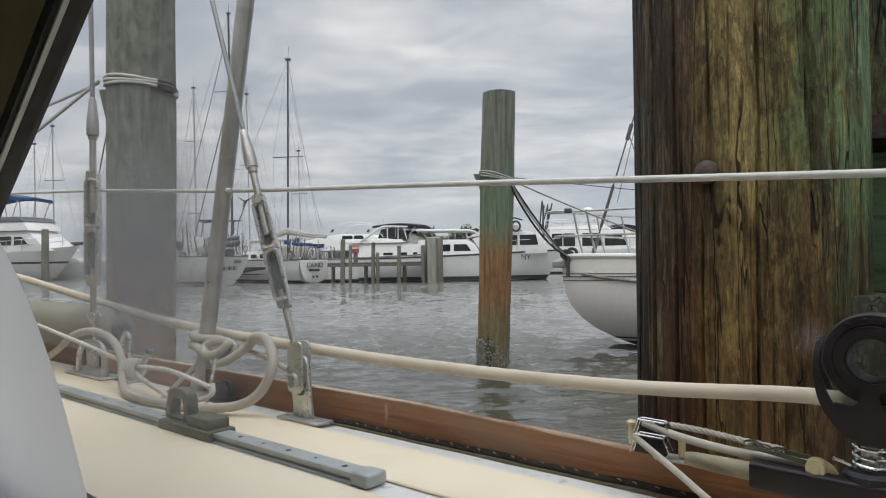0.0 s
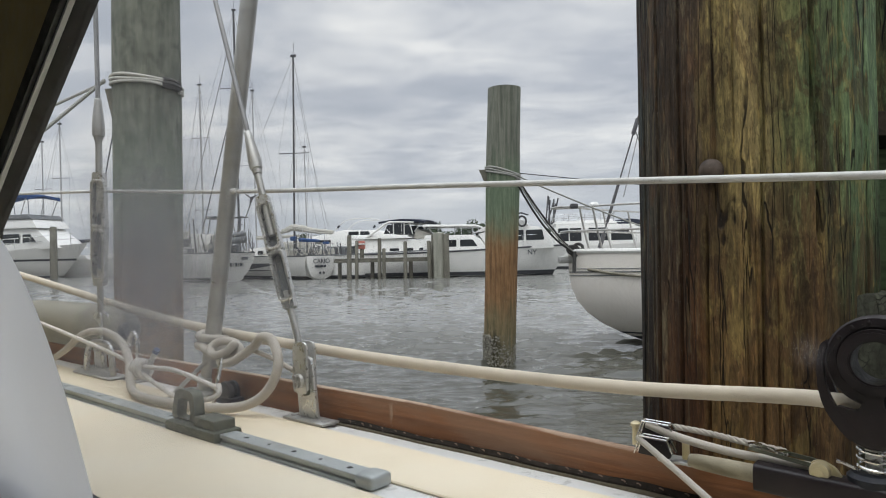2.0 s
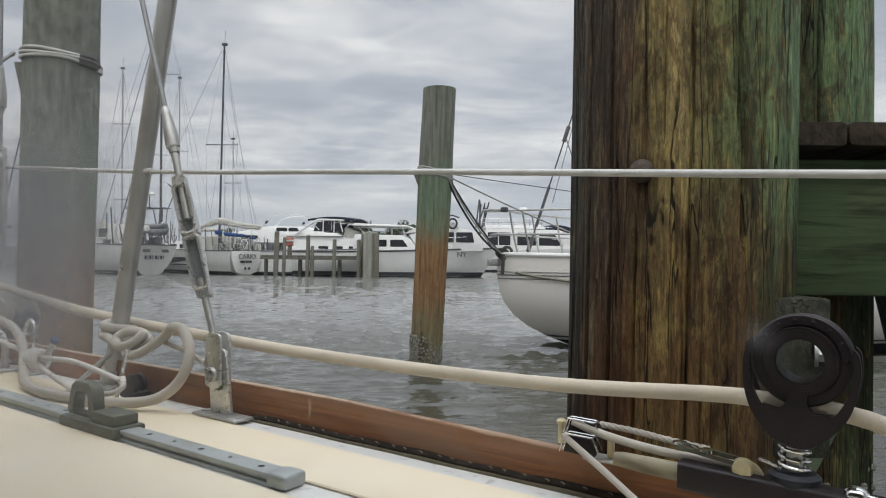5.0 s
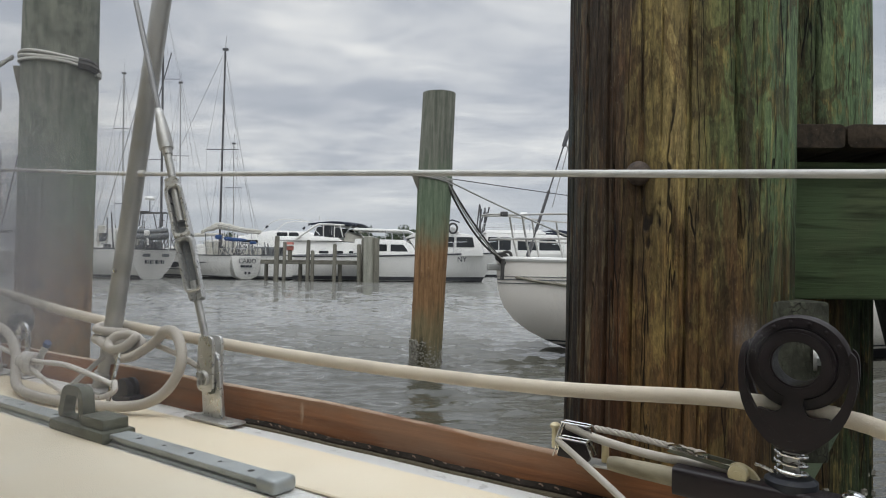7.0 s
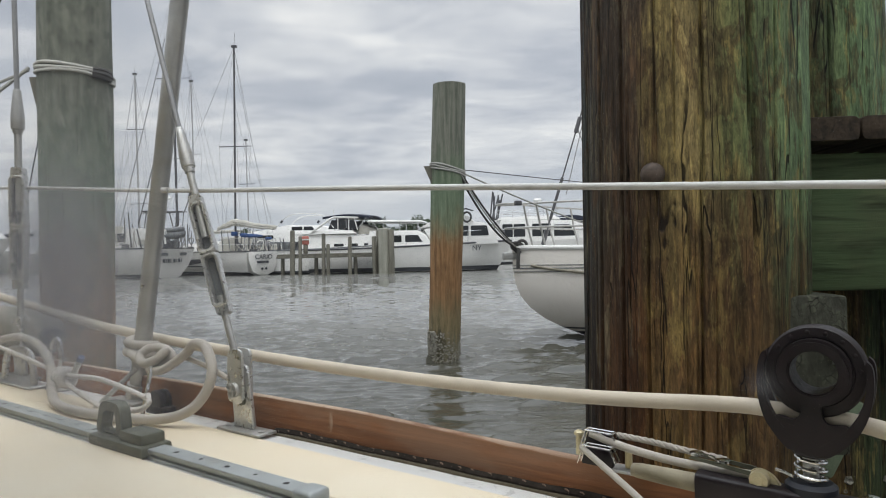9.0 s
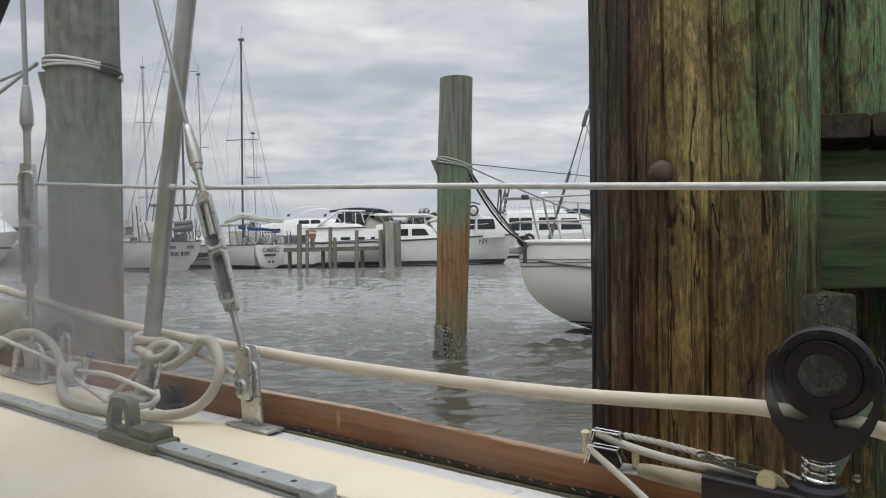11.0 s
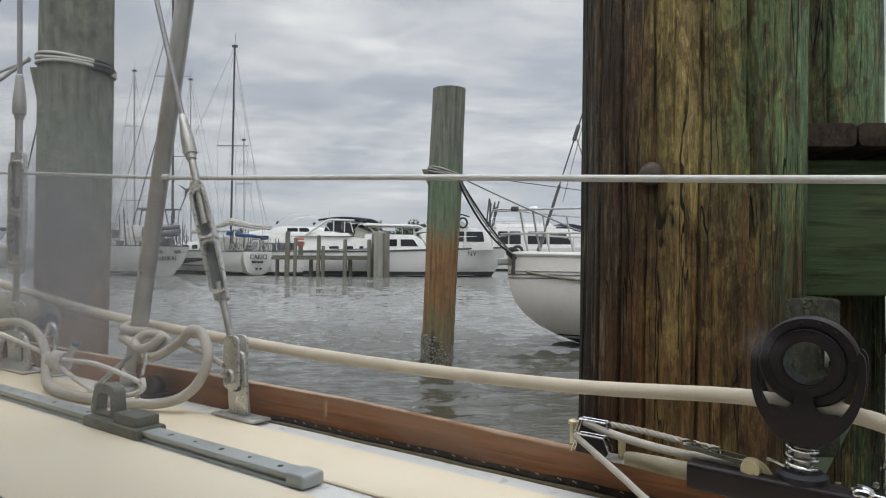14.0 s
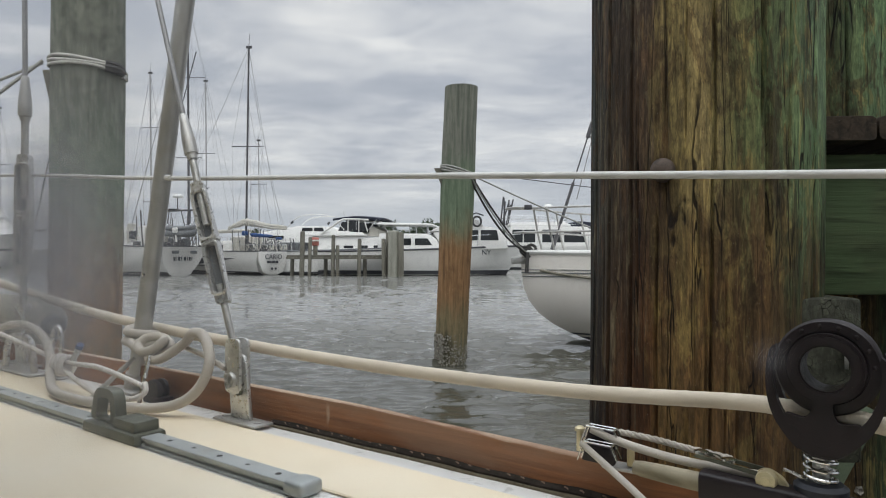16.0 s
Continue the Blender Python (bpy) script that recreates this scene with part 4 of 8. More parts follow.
sheet_car = thing("sheet_car", yacht(0.82, 0.421, DECK + 0.013), "tarnished cast sheet lead car on the track", "track car")
bm = bmesh.new()
box(bm, (-0.066, -0.0215, 0.001), (0.064, 0.0215, 0.016), yacht(0.824, 0.421, DECK), 0.004, 2)
part("car_base", bm, M_CAR, sheet_car)
bm = bmesh.new()
box(bm, (-0.058, -0.0165, 0.014), (-0.006, 0.0165, 0.029), yacht(0.824, 0.421, DECK), 0.003, 2)
part("plunger_block", bm, M_CAR, sheet_car)
bm = bmesh.new()
em = upright(0.861, 0.421, DECK + 0.014)
ring_plate(bm, rounded([(-0.034, 0.0), (0.034, 0.0), (0.028, 0.044), (-0.020, 0.044)], 0.015, 6), rounded([(-0.020, 0.004), (0.021, 0.004), (0.018, 0.032), (-0.012, 0.032)], 0.009, 6), 0.015, em)
part("eye", bm, M_CAR, sheet_car, "cast lead eye")


def inset_line(points, grow):
    """The outline grown outwards from its own middle."""
    cx, cy = sum(p[0] for p in points) / len(points), sum(p[1] for p in points) / len(points)
    return [(x + grow * (1 if x > cx else -1), y + grow * max(-1, min(1, (y - cy) * 40))) for x, y in points]


# Shrouds: chainplate, toggle, open turnbuckle, swage and wire
def shroud(base_s, o, feet, sizes, z_plate, label):
    """feet: (s, z) of the turnbuckle's foot, its top, the swage's foot and top, and the wire's upper end."""
    foot, top, sw0, sw1, end = (B(s, o, z) for s, z in feet)
    k = sizes
    ob = thing("shroud", yacht(base_s, o, DECK), label, "rigging", "shrouds")
    bm = bmesh.new()
    box(bm, (-0.050 * k, -0.016 * k, 0.0), (0.042 * k, 0.016 * k, 0.004), yacht(base_s, o - 0.002, DECK + 0.004), 0.002, 2)
    for ds in (-0.038, 0.031):
        lathe(bm, [(0.007 * k, 0.003), (0.0065 * k, 0.0052), (0.003, 0.0062), (0.0, 0.0062)], Matrix.Translation(B(base_s + ds * k, o - 0.002, DECK + 0.004)), 12)
    part("deck_plate", bm, M_STEEL, ob)
    bm = bmesh.new()
    h = z_plate - DECK
    outline = [(-0.021 * k, 0.0), (0.021 * k, 0.0), (0.020 * k, h * 0.68), (0.017 * k, h * 0.755), (0.010 * k, h * 0.78), (-0.010 * k, h * 0.78), (-0.017 * k, h * 0.75), (-0.020 * k, h * 0.67)]
    m = upright(base_s, o, DECK + 0.008)
    m = m @ Matrix(((1, -0.12, 0, 0), (0, 1, 0, 0), (0, 0, 1, 0), (0, 0, 0, 1)))
    prism(bm, outline, 0.006, m, 0.0015)
    plate_ob = part("chainplate", bm, M_SATIN, ob)
    bm = bmesh.new()
    lathe(bm, [(0.0062 * k, 0), (0.0062 * k, 0.0045), (0.0045 * k, 0.0046), (0.0045 * k, 0.0005)], m @ Matrix.Translation((0.004, h * 0.34, 0.003)), 16)
    part("pin_hole", bm, M_CAR, plate_ob)
    # toggle strap on the inboard face, with its clevis pin and split ring
    bm = bmesh.new()
    tog = rounded([(-0.0165 * k, -0.030 * k), (0.0165 * k, -0.030 * k), (0.0155 * k, 0.044 * k), (-0.0155 * k, 0.044 * k)], 0.009 * k, 5)
    pin_at = foot.lerp(B(base_s, o, DECK), 0.40)
    tm = upright(0, 0, 0)
    tm.translation = pin_at - OUT * 0.007 - FWD * 0.003 * k + Vector((0, 0, 0.004))
    prism(bm, tog, 0.004, tm, 0.001)
    tm2 = tm.copy()
    tm2.translation = pin_at + OUT * 0.007 - FWD * 0.003 * k + Vector((0, 0, 0.004))
    prism(bm, tog, 0.004, tm2, 0.001)
    toggle = part("toggle", bm, M_SATIN, ob)
    bm = bmesh.new()
    lathe(bm, [(0.0105 * k, -0.004), (0.0105 * k, 0.001), (0.0095 * k, 0.0025), (0.004, 0.003), (0, 0.003)], tm @ Matrix.Translation((0.0, -0.012 * k, 0.004)), 16)
    for a in (0.6, 2.4, 4.3):
        c = tm @ Vector((0.006 * math.cos(a), -0.012 * k + 0.006 * math.sin(a), 0.008))
        tube(bm, [c + FWD * 0.0045 * math.cos(t) + Vector((0, 0, 0.0045 * math.sin(t))) for t in np.linspace(0, 6.283, 13)[:-1]], 0.0011, 6, True)
    part("clevis_pin", bm, M_STEEL, toggle, "clevis pin with split rings")
    # studs and turnbuckle
    axis = (top - foot).normalized()
    span = (top - foot).length
    face_n = (OUT * 0.80 + FWD * 0.60)
    face_n = (face_n - axis * face_n.dot(axis)).normalized()
    wide = axis.cross(face_n).normalized()
    bm = bmesh.new()
    rod(bm, foot - axis * 0.01, foot + axis * span * 0.34, 0.0052 * k, 10)
    part("threaded_stud", bm, M_STEEL, ob)
    bm = bmesh.new()
    rod(bm, top - axis * span * 0.28, sw0 + axis * 0.004, 0.0056 * k, 10)
    part("threaded_stud", bm, M_STEEL, ob)
    body0, body1 = foot + axis * span * 0.22, top
    bm = bmesh.new()
    blen = (body1 - body0).length
    m = Matrix((( wide.x, axis.x, face_n.x, 0), (wide.y, axis.y, face_n.y, 0), (wide.z, axis.z, face_n.z, 0), (0, 0, 0, 1)))
    m.translation = body0.lerp(body1, 0.5)
    hw = 0.0122 * k
    iw = hw * 0.62
    slots = [rounded([(-iw, -blen / 2 + blen * lo), (iw, -blen / 2 + blen * lo), (iw, -blen / 2 + blen * hi), (-iw, -blen / 2 + blen * hi)], 0.008 * k, 7) for lo, hi in ((0.09, 0.475), (0.535, 0.91))]
    for slot, lo, hi in ((slots[0], 0.0, 0.5), (slots[1], 0.5, 1.0)):
        y0, y1 = -blen / 2 + blen * lo, -blen / 2 + blen * hi
        n0, n1 = (0.72, 1.0) if lo == 0.0 else (1.0, 0.72)
        rim = rounded([(-hw * n0, y0), (hw * n0, y0), (hw * n1, y1), (-hw * n1, y1)], 0.004, 7)
        ring_plate(bm, rim, slot, 0.015 * k, m)
        # rounded lips along the front face
        tube(bm, [m @ Vector((x, y, -0.0075 * k)) for x, y in inset_line(slot, 0.0026 * k)], 0.0024 * k, 6, True)
    web = bmesh.new()
    prism(web, rounded([(-hw * 0.66, -blen * 0.44), (hw * 0.66, -blen * 0.44), (hw * 0.66, blen * 0.44), (-hw * 0.66, blen * 0.44)], 0.004, 4), 0.002, m @ Matrix.Translation((0, 0, 0.0060 * k)))
    part("back_web", web, M_GREYTUBE, ob)
    part("turnbuckle_body", bm, M_SATIN, ob, "open-bodied turnbuckle")
    # swage terminal and wire
    ax2 = (sw1 - sw0).normalized()
    m = Matrix.Translation(sw0) @ ax2.to_track_quat("Z", "Y").to_matrix().to_4x4()
    ln = (sw1 - sw0).length
    bm = bmesh.new()
    lathe(bm, [(0.0072 * k, -0.012), (0.0078 * k, -0.004), (0.0098 * k, -0.003), (0.0102 * k, 0.002), (0.0100 * k, ln * 0.30), (0.0086 * k, ln * 0.55), (0.0068 * k, ln * 0.8), (0.0058 * k, ln), (0.004 * k, ln + 0.002)], m, 20)
    part("swage_fork", bm, M_STEEL, ob)
    bm = bmesh.new()
    far_end = sw1 + (end - sw1) * 3.2
    rod(bm, sw1 - ax2 * 0.004, far_end, 0.0040 * k, 10)
    part("wire", bm, M_WIRE, ob, "dull grey shroud wire")
    return ob


shroud(0.755, 0.55, ((0.777, 0.828), (0.862, 1.049), (0.878, 1.096), (0.899, 1.153), (0.972, 1.345)), 1.0, 0.826, "stainless shroud with an open turnbuckle on its chainplate")
shroud(1.508, 0.565, ((1.506, 0.83), (1.500, 1.150), (1.501, 1.232), (1.501, 1.310), (1.507, 1.541)), 1.28, 0.83, "stainless forward shroud seen through hazy acrylic")

# Stanchion and lifeline
stanchion = thing("stanchion", yacht(1.086, 0.58, DECK), "leaning stainless lifeline stanchion with a rope tied at its foot", "stanchion")
lean_s = lambda z: 1.090 - 0.234 * (z - 0.715)
bm = bmesh.new()
rod(bm, B(lean_s(0.718), 0.58, 0.718), B(lean_s(1.70), 0.58, 1.70), 0.0142, 24)
part("post", bm, M_STEEL, stanchion)
bm = bmesh.new()
rod(bm, B(lean_s(0.716), 0.58, 0.716), B(lean_s(0.745), 0.58, 0.745), 0.0185, 20)
box(bm, (-0.045, -0.026, 0.0), (0.045, 0.026, 0.006), yacht(lean_s(0.715), 0.575, DECK), 0.003, 2)
part("base_socket", bm, M_STEEL, stanchion)
bm = bmesh.new()
rod(bm, B(lean_s(1.067) - 0.014, 0.578, 1.0685), B(lean_s(1.066) - 0.030, 0.579, 1.0675), 0.0050, 12)
part("ferrule", bm, M_VINYL, stanchion, "white wire ferrule")
bm = bmesh.new()
lathe(bm, [(0.0035, -0.002), (0.0035, 0.0012), (0.002, 0.002), (0, 0.002)], upright(lean_s(0.913) - 0.004, 0.5655, 0.913), 10)
part("rivet", bm, M_BRIGHT, stanchion)
bm = bmesh.new()
rod(bm, B(1.085, 0.505, 0.7155), B(1.055, 0.560, 0.775), 0.0042, 8)
part("brace", bm, M_STEEL, stanchion, "thin steel brace")
bm = bmesh.new()
rod(bm, B(0.935, 0.500, 0.7155), B(0.955, 0.530, 0.792), 0.0032, 8)
part("brace", bm, M_BRIGHT, stanchion, "thin steel brace")

bm = bmesh.new()
tube(bm, smooth_path([B(2.9, 0.58, 1.20), B(1.622, 0.58, 1.118), B(lean_s(1.069), 0.58, 1.069), B(0.5, 0.58, 1.0370), B(0.01, 0.58, 1.0040), B(-1.2, 0.58, 0.925)], 5), 0.0035, 12)
single("lifeline", bm, M_VINYL, yacht(0, 0.58, 1.0), "white vinyl-coated lifeline wire through the stanchion", "lifeline")

# Thick sheet that runs along the rail to the standing block
bm = bmesh.new()
sheet = smooth_path([B(2.9, 0.615, 0.99), B(2.2, 0.612, 0.925), B(1.502, 0.606, 0.854), B(1.181, 0.606, 0.826), B(0.785, 0.602, 0.8105), B(0.515, 0.600, 0.806), B(0.286, 0.592, 0.8105), B(0.13, 0.574, 0.8235),
                     B(0.090, 0.559, 0.827), B(0.057, 0.553, 0.828), B(0.020, 0.551, 0.8235), B(-0.04, 0.548, 0.812), B(-0.30, 0.54, 0.775)], 40)
worn_to = lambda p: float(np.interp(p.dot(FWD), [0.05, 0.30, 0.80, 1.30], [0.0066, 0.0072, 0.0084, 0.0090]))
fuzz_rng = random.Random(31)
tube(bm, sheet, [worn_to(p) * fuzz_rng.uniform(0.972, 1.028) for p in sheet], 16)
single("jib_sheet", bm, M_ROPE, yacht(0, 0.6, 0.8), "thick cream braided sheet led through the block", "rope")

# The coil tied round the stanchion
coil = thing("tied_rope", yacht(1.07, 0.57, 0.78), "loop of thick white rope knotted round the stanchion", "rope")
bm = bmesh.new()
turn = []
for q in range(2 * 28 + 1):
    a = 2 * math.pi * q / 28
    z = 0.788 + 0.0165 * q / 28
    turn.append(B(lean_s(z) + 0.0235 * math.cos(a), 0.58 + 0.0235 * math.sin(a), z))
tube(bm, turn, 0.0074, 12)
part("turns", bm, M_ROPE_W, coil)
bm = bmesh.new()
knot = smooth_path([B(1.062, 0.556, 0.802), B(1.030, 0.547, 0.797), B(1.000, 0.551, 0.788), B(0.974, 0.561, 0.789), B(0.960, 0.567, 0.802), B(0.984, 0.568, 0.813), B(1.012, 0.560, 0.812), B(1.020, 0.548, 0.801), B(1.000, 0.542, 0.792),
                    B(0.970, 0.546, 0.799), B(0.960, 0.556, 0.812), B(0.975, 0.562, 0.800), B(0.985, 0.545, 0.783), B(0.955, 0.546, 0.784), B(0.930, 0.555, 0.798), B(0.905, 0.560, 0.814)], 8)
tube(bm, knot, 0.0072, 12)
part("knot", bm, M_ROPE_W, coil)
bm = bmesh.new()
loop = smooth_path([B(0.905, 0.560, 0.814), B(0.880, 0.556, 0.829), B(0.840, 0.548, 0.826), B(0.808, 0.535, 0.795), B(0.820, 0.525, 0.758), B(0.850, 0.510, 0.735), B(0.900, 0.490, 0.7268), B(0.97, 0.470, 0.7265), B(1.06, 0.460, 0.7265),
                    B(1.135, 0.468, 0.7285), B(1.180, 0.482, 0.745), B(1.225, 0.500, 0.775), B(1.300, 0.515, 0.802), B(1.400, 0.522, 0.812), B(1.500, 0.522, 0.797), B(1.600, 0.522, 0.755), B(1.72, 0.52, 0.730), B(2.1, 0.51, 0.727)], 8)
tube(bm, loop, 0.0074, 12)
part("tail", bm, M_ROPE_W, coil)

# Small cord lashing with its knots
lash = thing("lashing", yacht(1.2, 0.5, DECK), "thin flecked white cord lashed between deck fittings", "cord")
bm = bmesh.new()
tube(bm, smooth_path([B(2.2, 0.52, 0.855), B(1.705, 0.505, 0.818), B(1.388, 0.50, 0.788), B(1.18, 0.50, 0.766), B(1.05, 0.50, 0.768), B(0.925, 0.503, 0.753)], 6), 0.0041, 10)
part("cord", bm, M_FLECK, lash)
bm = bmesh.new()
tube(bm, smooth_path([B(1.18, 0.498, 0.757), B(1.10, 0.495, 0.738), B(1.02, 0.492, 0.727), B(0.945, 0.495, 0.733), B(0.915, 0.500, 0.745), B(0.925, 0.506, 0.757)], 6), 0.0041, 10)
part("cord", bm, M_FLECK, lash)
bm = bmesh.new()
for k in range(3):
    tube(bm, [B(1.160 + 0.013 * k, 0.50 + 0.012 * math.cos(t), 0.760 + 0.014 * math.sin(t)) for t in np.linspace(0, 6.283, 15)[:-1]], 0.005, 8, True)
part("knot", bm, M_FLECK, lash)
bm = bmesh.new()
rod(bm, B(1.150, 0.503, 0.765), B(1.128, 0.505, 0.792), 0.0052, 10)
part("pin", bm, M_VINYL, lash, "short white pin")
bm = bmesh.new()
rod(bm, B(1.1285, 0.505, 0.7915), B(1.124, 0.5055, 0.797), 0.0058, 10)
part("pin_cap", bm, M_BLUE, lash, "dull blue pin cap")
bm = bmesh.new()
tube(bm, smooth_path([B(0.93, 0.566, 0.805), B(0.86, 0.560, 0.797), B(0.79, 0.549, 0.786)], 6), 0.0042, 8)
single("thin_cord", bm, M_ROPE_W, yacht(0.86, 0.56, 0.79), "thin white cord between the knot and the toggle pin", "cord")

# Deck eye, bails and a fender farther forward
bail = thing("pad_eye", yacht(1.42, 0.53, DECK), "stainless U-shaped deck eye", "deck fitting", "deck eyes")
bm = bmesh.new()
tube(bm, smooth_path([B(1.495, 0.53, 0.716), B(1.488, 0.53, 0.758), B(1.465, 0.53, 0.782), B(1.40, 0.53, 0.786), B(1.372, 0.53, 0.770), B(1.362, 0.53, 0.716)], 6), 0.0062, 10)
part("bow", bm, M_SATIN, bail)
bm = bmesh.new()
box(bm, (-0.09, -0.020, 0.0), (0.09, 0.020, 0.005), yacht(1.428, 0.53, DECK + 0.0036), 0.002, 1)
part("foot_plate", bm, M_STEEL, bail)
bail2 = thing("pad_eye", yacht(1.31, 0.55, DECK), "slim stainless upright bail by the rail", "deck fitting", "deck eyes")
bm = bmesh.new()
tube(bm, smooth_path([B(1.335, 0.55, 0.716), B(1.335, 0.55, 0.782), B(1.322, 0.55, 0.808), B(1.306, 0.55, 0.808), B(1.296, 0.55, 0.782), B(1.302, 0.55, 0.716)], 6), 0.0046, 10)
part("bow", bm, M_BRIGHT, bail2)
bm = bmesh.new()
box(bm, (-0.03, -0.014, 0.0), (0.03, 0.014, 0.004), yacht(1.318, 0.555, DECK), 0.0015, 1)
part("foot_plate", bm, M_STEEL, bail2)
fender = thing("fender", yacht(1.42, 0.60, DECK + 0.038), "taupe vinyl fender lying on the toe rail", "fender")
bm = bmesh.new()
m = Matrix.Translation(B(1.47, 0.60, DECK + 0.0880)) @ FWD.to_track_quat("Z", "Y").to_matrix().to_4x4()
lathe(bm, [(0.0, -0.012), (0.020, -0.010), (0.036, 0.002), (0.047, 0.022), (0.052, 0.05), (0.0535, 0.10), (0.0535, 0.50), (0.05, 0.56), (0.036, 0.61), (0.018, 0.63), (0.0, 0.632)], m, 28)
part("body", bm, M_FENDER, fender)
bm = bmesh.new()
lathe(bm, [(0.017, -0.040), (0.019, -0.036), (0.019, -0.008), (0.012, -0.004)], m, 16)
part("eye_end", bm, M_NAVY, fender, "dark moulded eye end")
dark_block = thing("small_block", yacht(0.985, 0.55, DECK), "small black plastic turning block at the stanchion foot", "block")
bm = bmesh.new()
lathe(bm, [(0.004, -0.011), (0.017, -0.010), (0.018, -0.004), (0.013, -0.002), (0.013, 0.002), (0.018, 0.004), (0.017, 0.010), (0.004, 0.011)], upright(0.972, 0.553, DECK + 0.0195), 20)
part("sheave", bm, M_BLACK, dark_block)
bm = bmesh.new()
box(bm, (-0.026, -0.013, 0.0005), (0.022, 0.013, 0.012), yacht(0.972, 0.553, DECK), 0.003, 2)
part("cheek", bm, M_BLACK, dark_block)

# Twin line leads on the toe rail
leads = thing("line_lead", yacht(0.24, 0.55, DECK + 0.04), "pair of steel-cheeked black blocks with white furling cords", "block")
for q, (s, o, z) in enumerate(((0.238, 0.558, 0.7805), (0.236, 0.548, 0.7690))):
    bm = bmesh.new()
    m = upright(s, o, z)
    strap = [(-0.019, -0.009), (-0.013, 0.0085), (0.013, 0.0078), (0.0185, -0.004)]
    for dz in (-0.0042, 0.0042):
        tube(bm, [m @ Vector((x, y, dz)) for x, y in strap], 0.0009, 6)
    for x, y in strap[1:3]:
        rod(bm, m @ Vector((x, y, -0.0042)), m @ Vector((x, y, 0.0042)), 0.0010, 6)
    strap_ob = part("strap", bm, M_BRIGHT, leads, "bright steel strap")
    bm = bmesh.new()
    prism(bm, [(-0.016, -0.009), (-0.0115, 0.0066), (0.0115, 0.0060), (0.0160, -0.004), (0.014, -0.010)], 0.0072, m, 0.0015)
    part("sheave_box", bm, M_BLACK, leads, "black sheave box")
    if q:
        continue
    bm = bmesh.new()
    lathe(bm, [(0.0036, -0.017), (0.0034, 0.001), (0.0052, 0.0015), (0.0050, 0.0042), (0.0025, 0.0060), (0, 0.0062)], Matrix.Translation(B(s + 0.025 - 0.004 * q, o + 0.008, z - 0.002)), 14)
    part("pin", bm, M_BRASS, leads, "dull brass pin")
    bm = bmesh.new()
    lathe(bm, [(0.0034, -0.020), (0.0034, -0.001), (0.002, 0.0005), (0, 0.0005)], Matrix.Translation(B(s - 0.024, o + 0.008, z - 0.004)), 14)
    part("pin", bm, M_BRASS, leads, "dull brass pin")
bm = bmesh.new()
box(bm, (-0.030, -0.010, 0.0), (0.018, 0.010, 0.003), yacht(0.22, 0.566, DECK + 0.0385), 0.001, 1)
part("foot_plate", bm, M_STEEL, leads)


def cord(name, pts, r, material, label, twist=0):
    bm = bmesh.new()
    line = smooth_path(pts, 12)
    if twist:
        for ph in (0.0, 2.094, 4.189):
            tube(bm, [p + Vector((0, 0, 0.55 * r * math.sin(i * twist + ph))) + OUT * 0.55 * r * math.cos(i * twist + ph) for i, p in enumerate(line)], r * 0.6, 7)
    else:
        tube(bm, line, r, 10)
    return single(name, bm, material, yacht(0.15, 0.55, 0.75), label, "cord", "furling cords")


cord("furling_cord", [B(0.247, 0.556, 0.786), B(0.215, 0.555, 0.7785), B(0.165, 0.553, 0.7735), B(0.102, 0.551, 0.7735)], 0.0037, M_ROPE_W, "white braided furling cord stretched along the rail")
cord("furling_cord", [B(0.225, 0.566, 0.7850), B(0.195, 0.567, 0.7835), B(0.165, 0.566, 0.7810), B(0.128, 0.563, 0.7790)], 0.0027, M_ROPE_W, "laid white furling cord stretched along the rail", 0.9)
cord("furling_cord", [B(0.252, 0.546, 0.7745), B(0.205, 0.527, 0.755), B(0.155, 0.50, 0.738), B(0.08, 0.46, 0.722), B(-0.1, 0.42, 0.7225)], 0.0030, M_ROPE_W, "white furling cord led down to the deck")

shackle = thing("shackle_plate", yacht(0.11, 0.553, 0.77), "steel lashing plate with a pale brass sheave", "shackle")
bm = bmesh.new()
for o in (0.547, 0.562):
    prism(bm, rounded([(-0.046, 0.0058), (0.006, -0.0010), (0.015, -0.005), (0.014, -0.003), (0.004, 0.003), (-0.044, 0.0082)], 0.003, 3), 0.0012, upright(0.108, o, 0.7745))
part("side_plate", bm, M_CAR, shackle, "dull dark side plates")
bm = bmesh.new()
lathe(bm, [(0.0070, -0.005), (0.0078, 0.0), (0.0070, 0.005), (0.0036, 0.0056), (0.0034, 0.0064), (0.0, 0.0066)], upright(0.098, 0.543, 0.7735), 20)
prism(bm, rounded([(-0.008, -0.006), (0.0, -0.008), (0.019, -0.010), (0.010, 0.003), (0.0, 0.008), (-0.008, 0.005)], 0.003, 3), 0.004, upright(0.098, 0.5485, 0.7735), 0.0008)
part("sheave", bm, M_BRASS, shackle, "pale brass sheave")
bm = bmesh.new()
for s in (0.150, 0.128):
    lathe(bm, [(0.006, 0), (0.006, 0.002), (0.003, 0.003), (0, 0.003)], Matrix.Translation(B(s, 0.556, 0.7815 - (0.15 - s) * 0.12)), 10)
part("rivets", bm, M_BRIGHT, shackle)
bm = bmesh.new()
tube(bm, smooth_path([B(0.088, 0.553, 0.781), B(0.074, 0.551, 0.777), B(0.066, 0.549, 0.764)], 5), 0.0014, 6)
part("spring_clip", bm, M_BRIGHT, shackle)

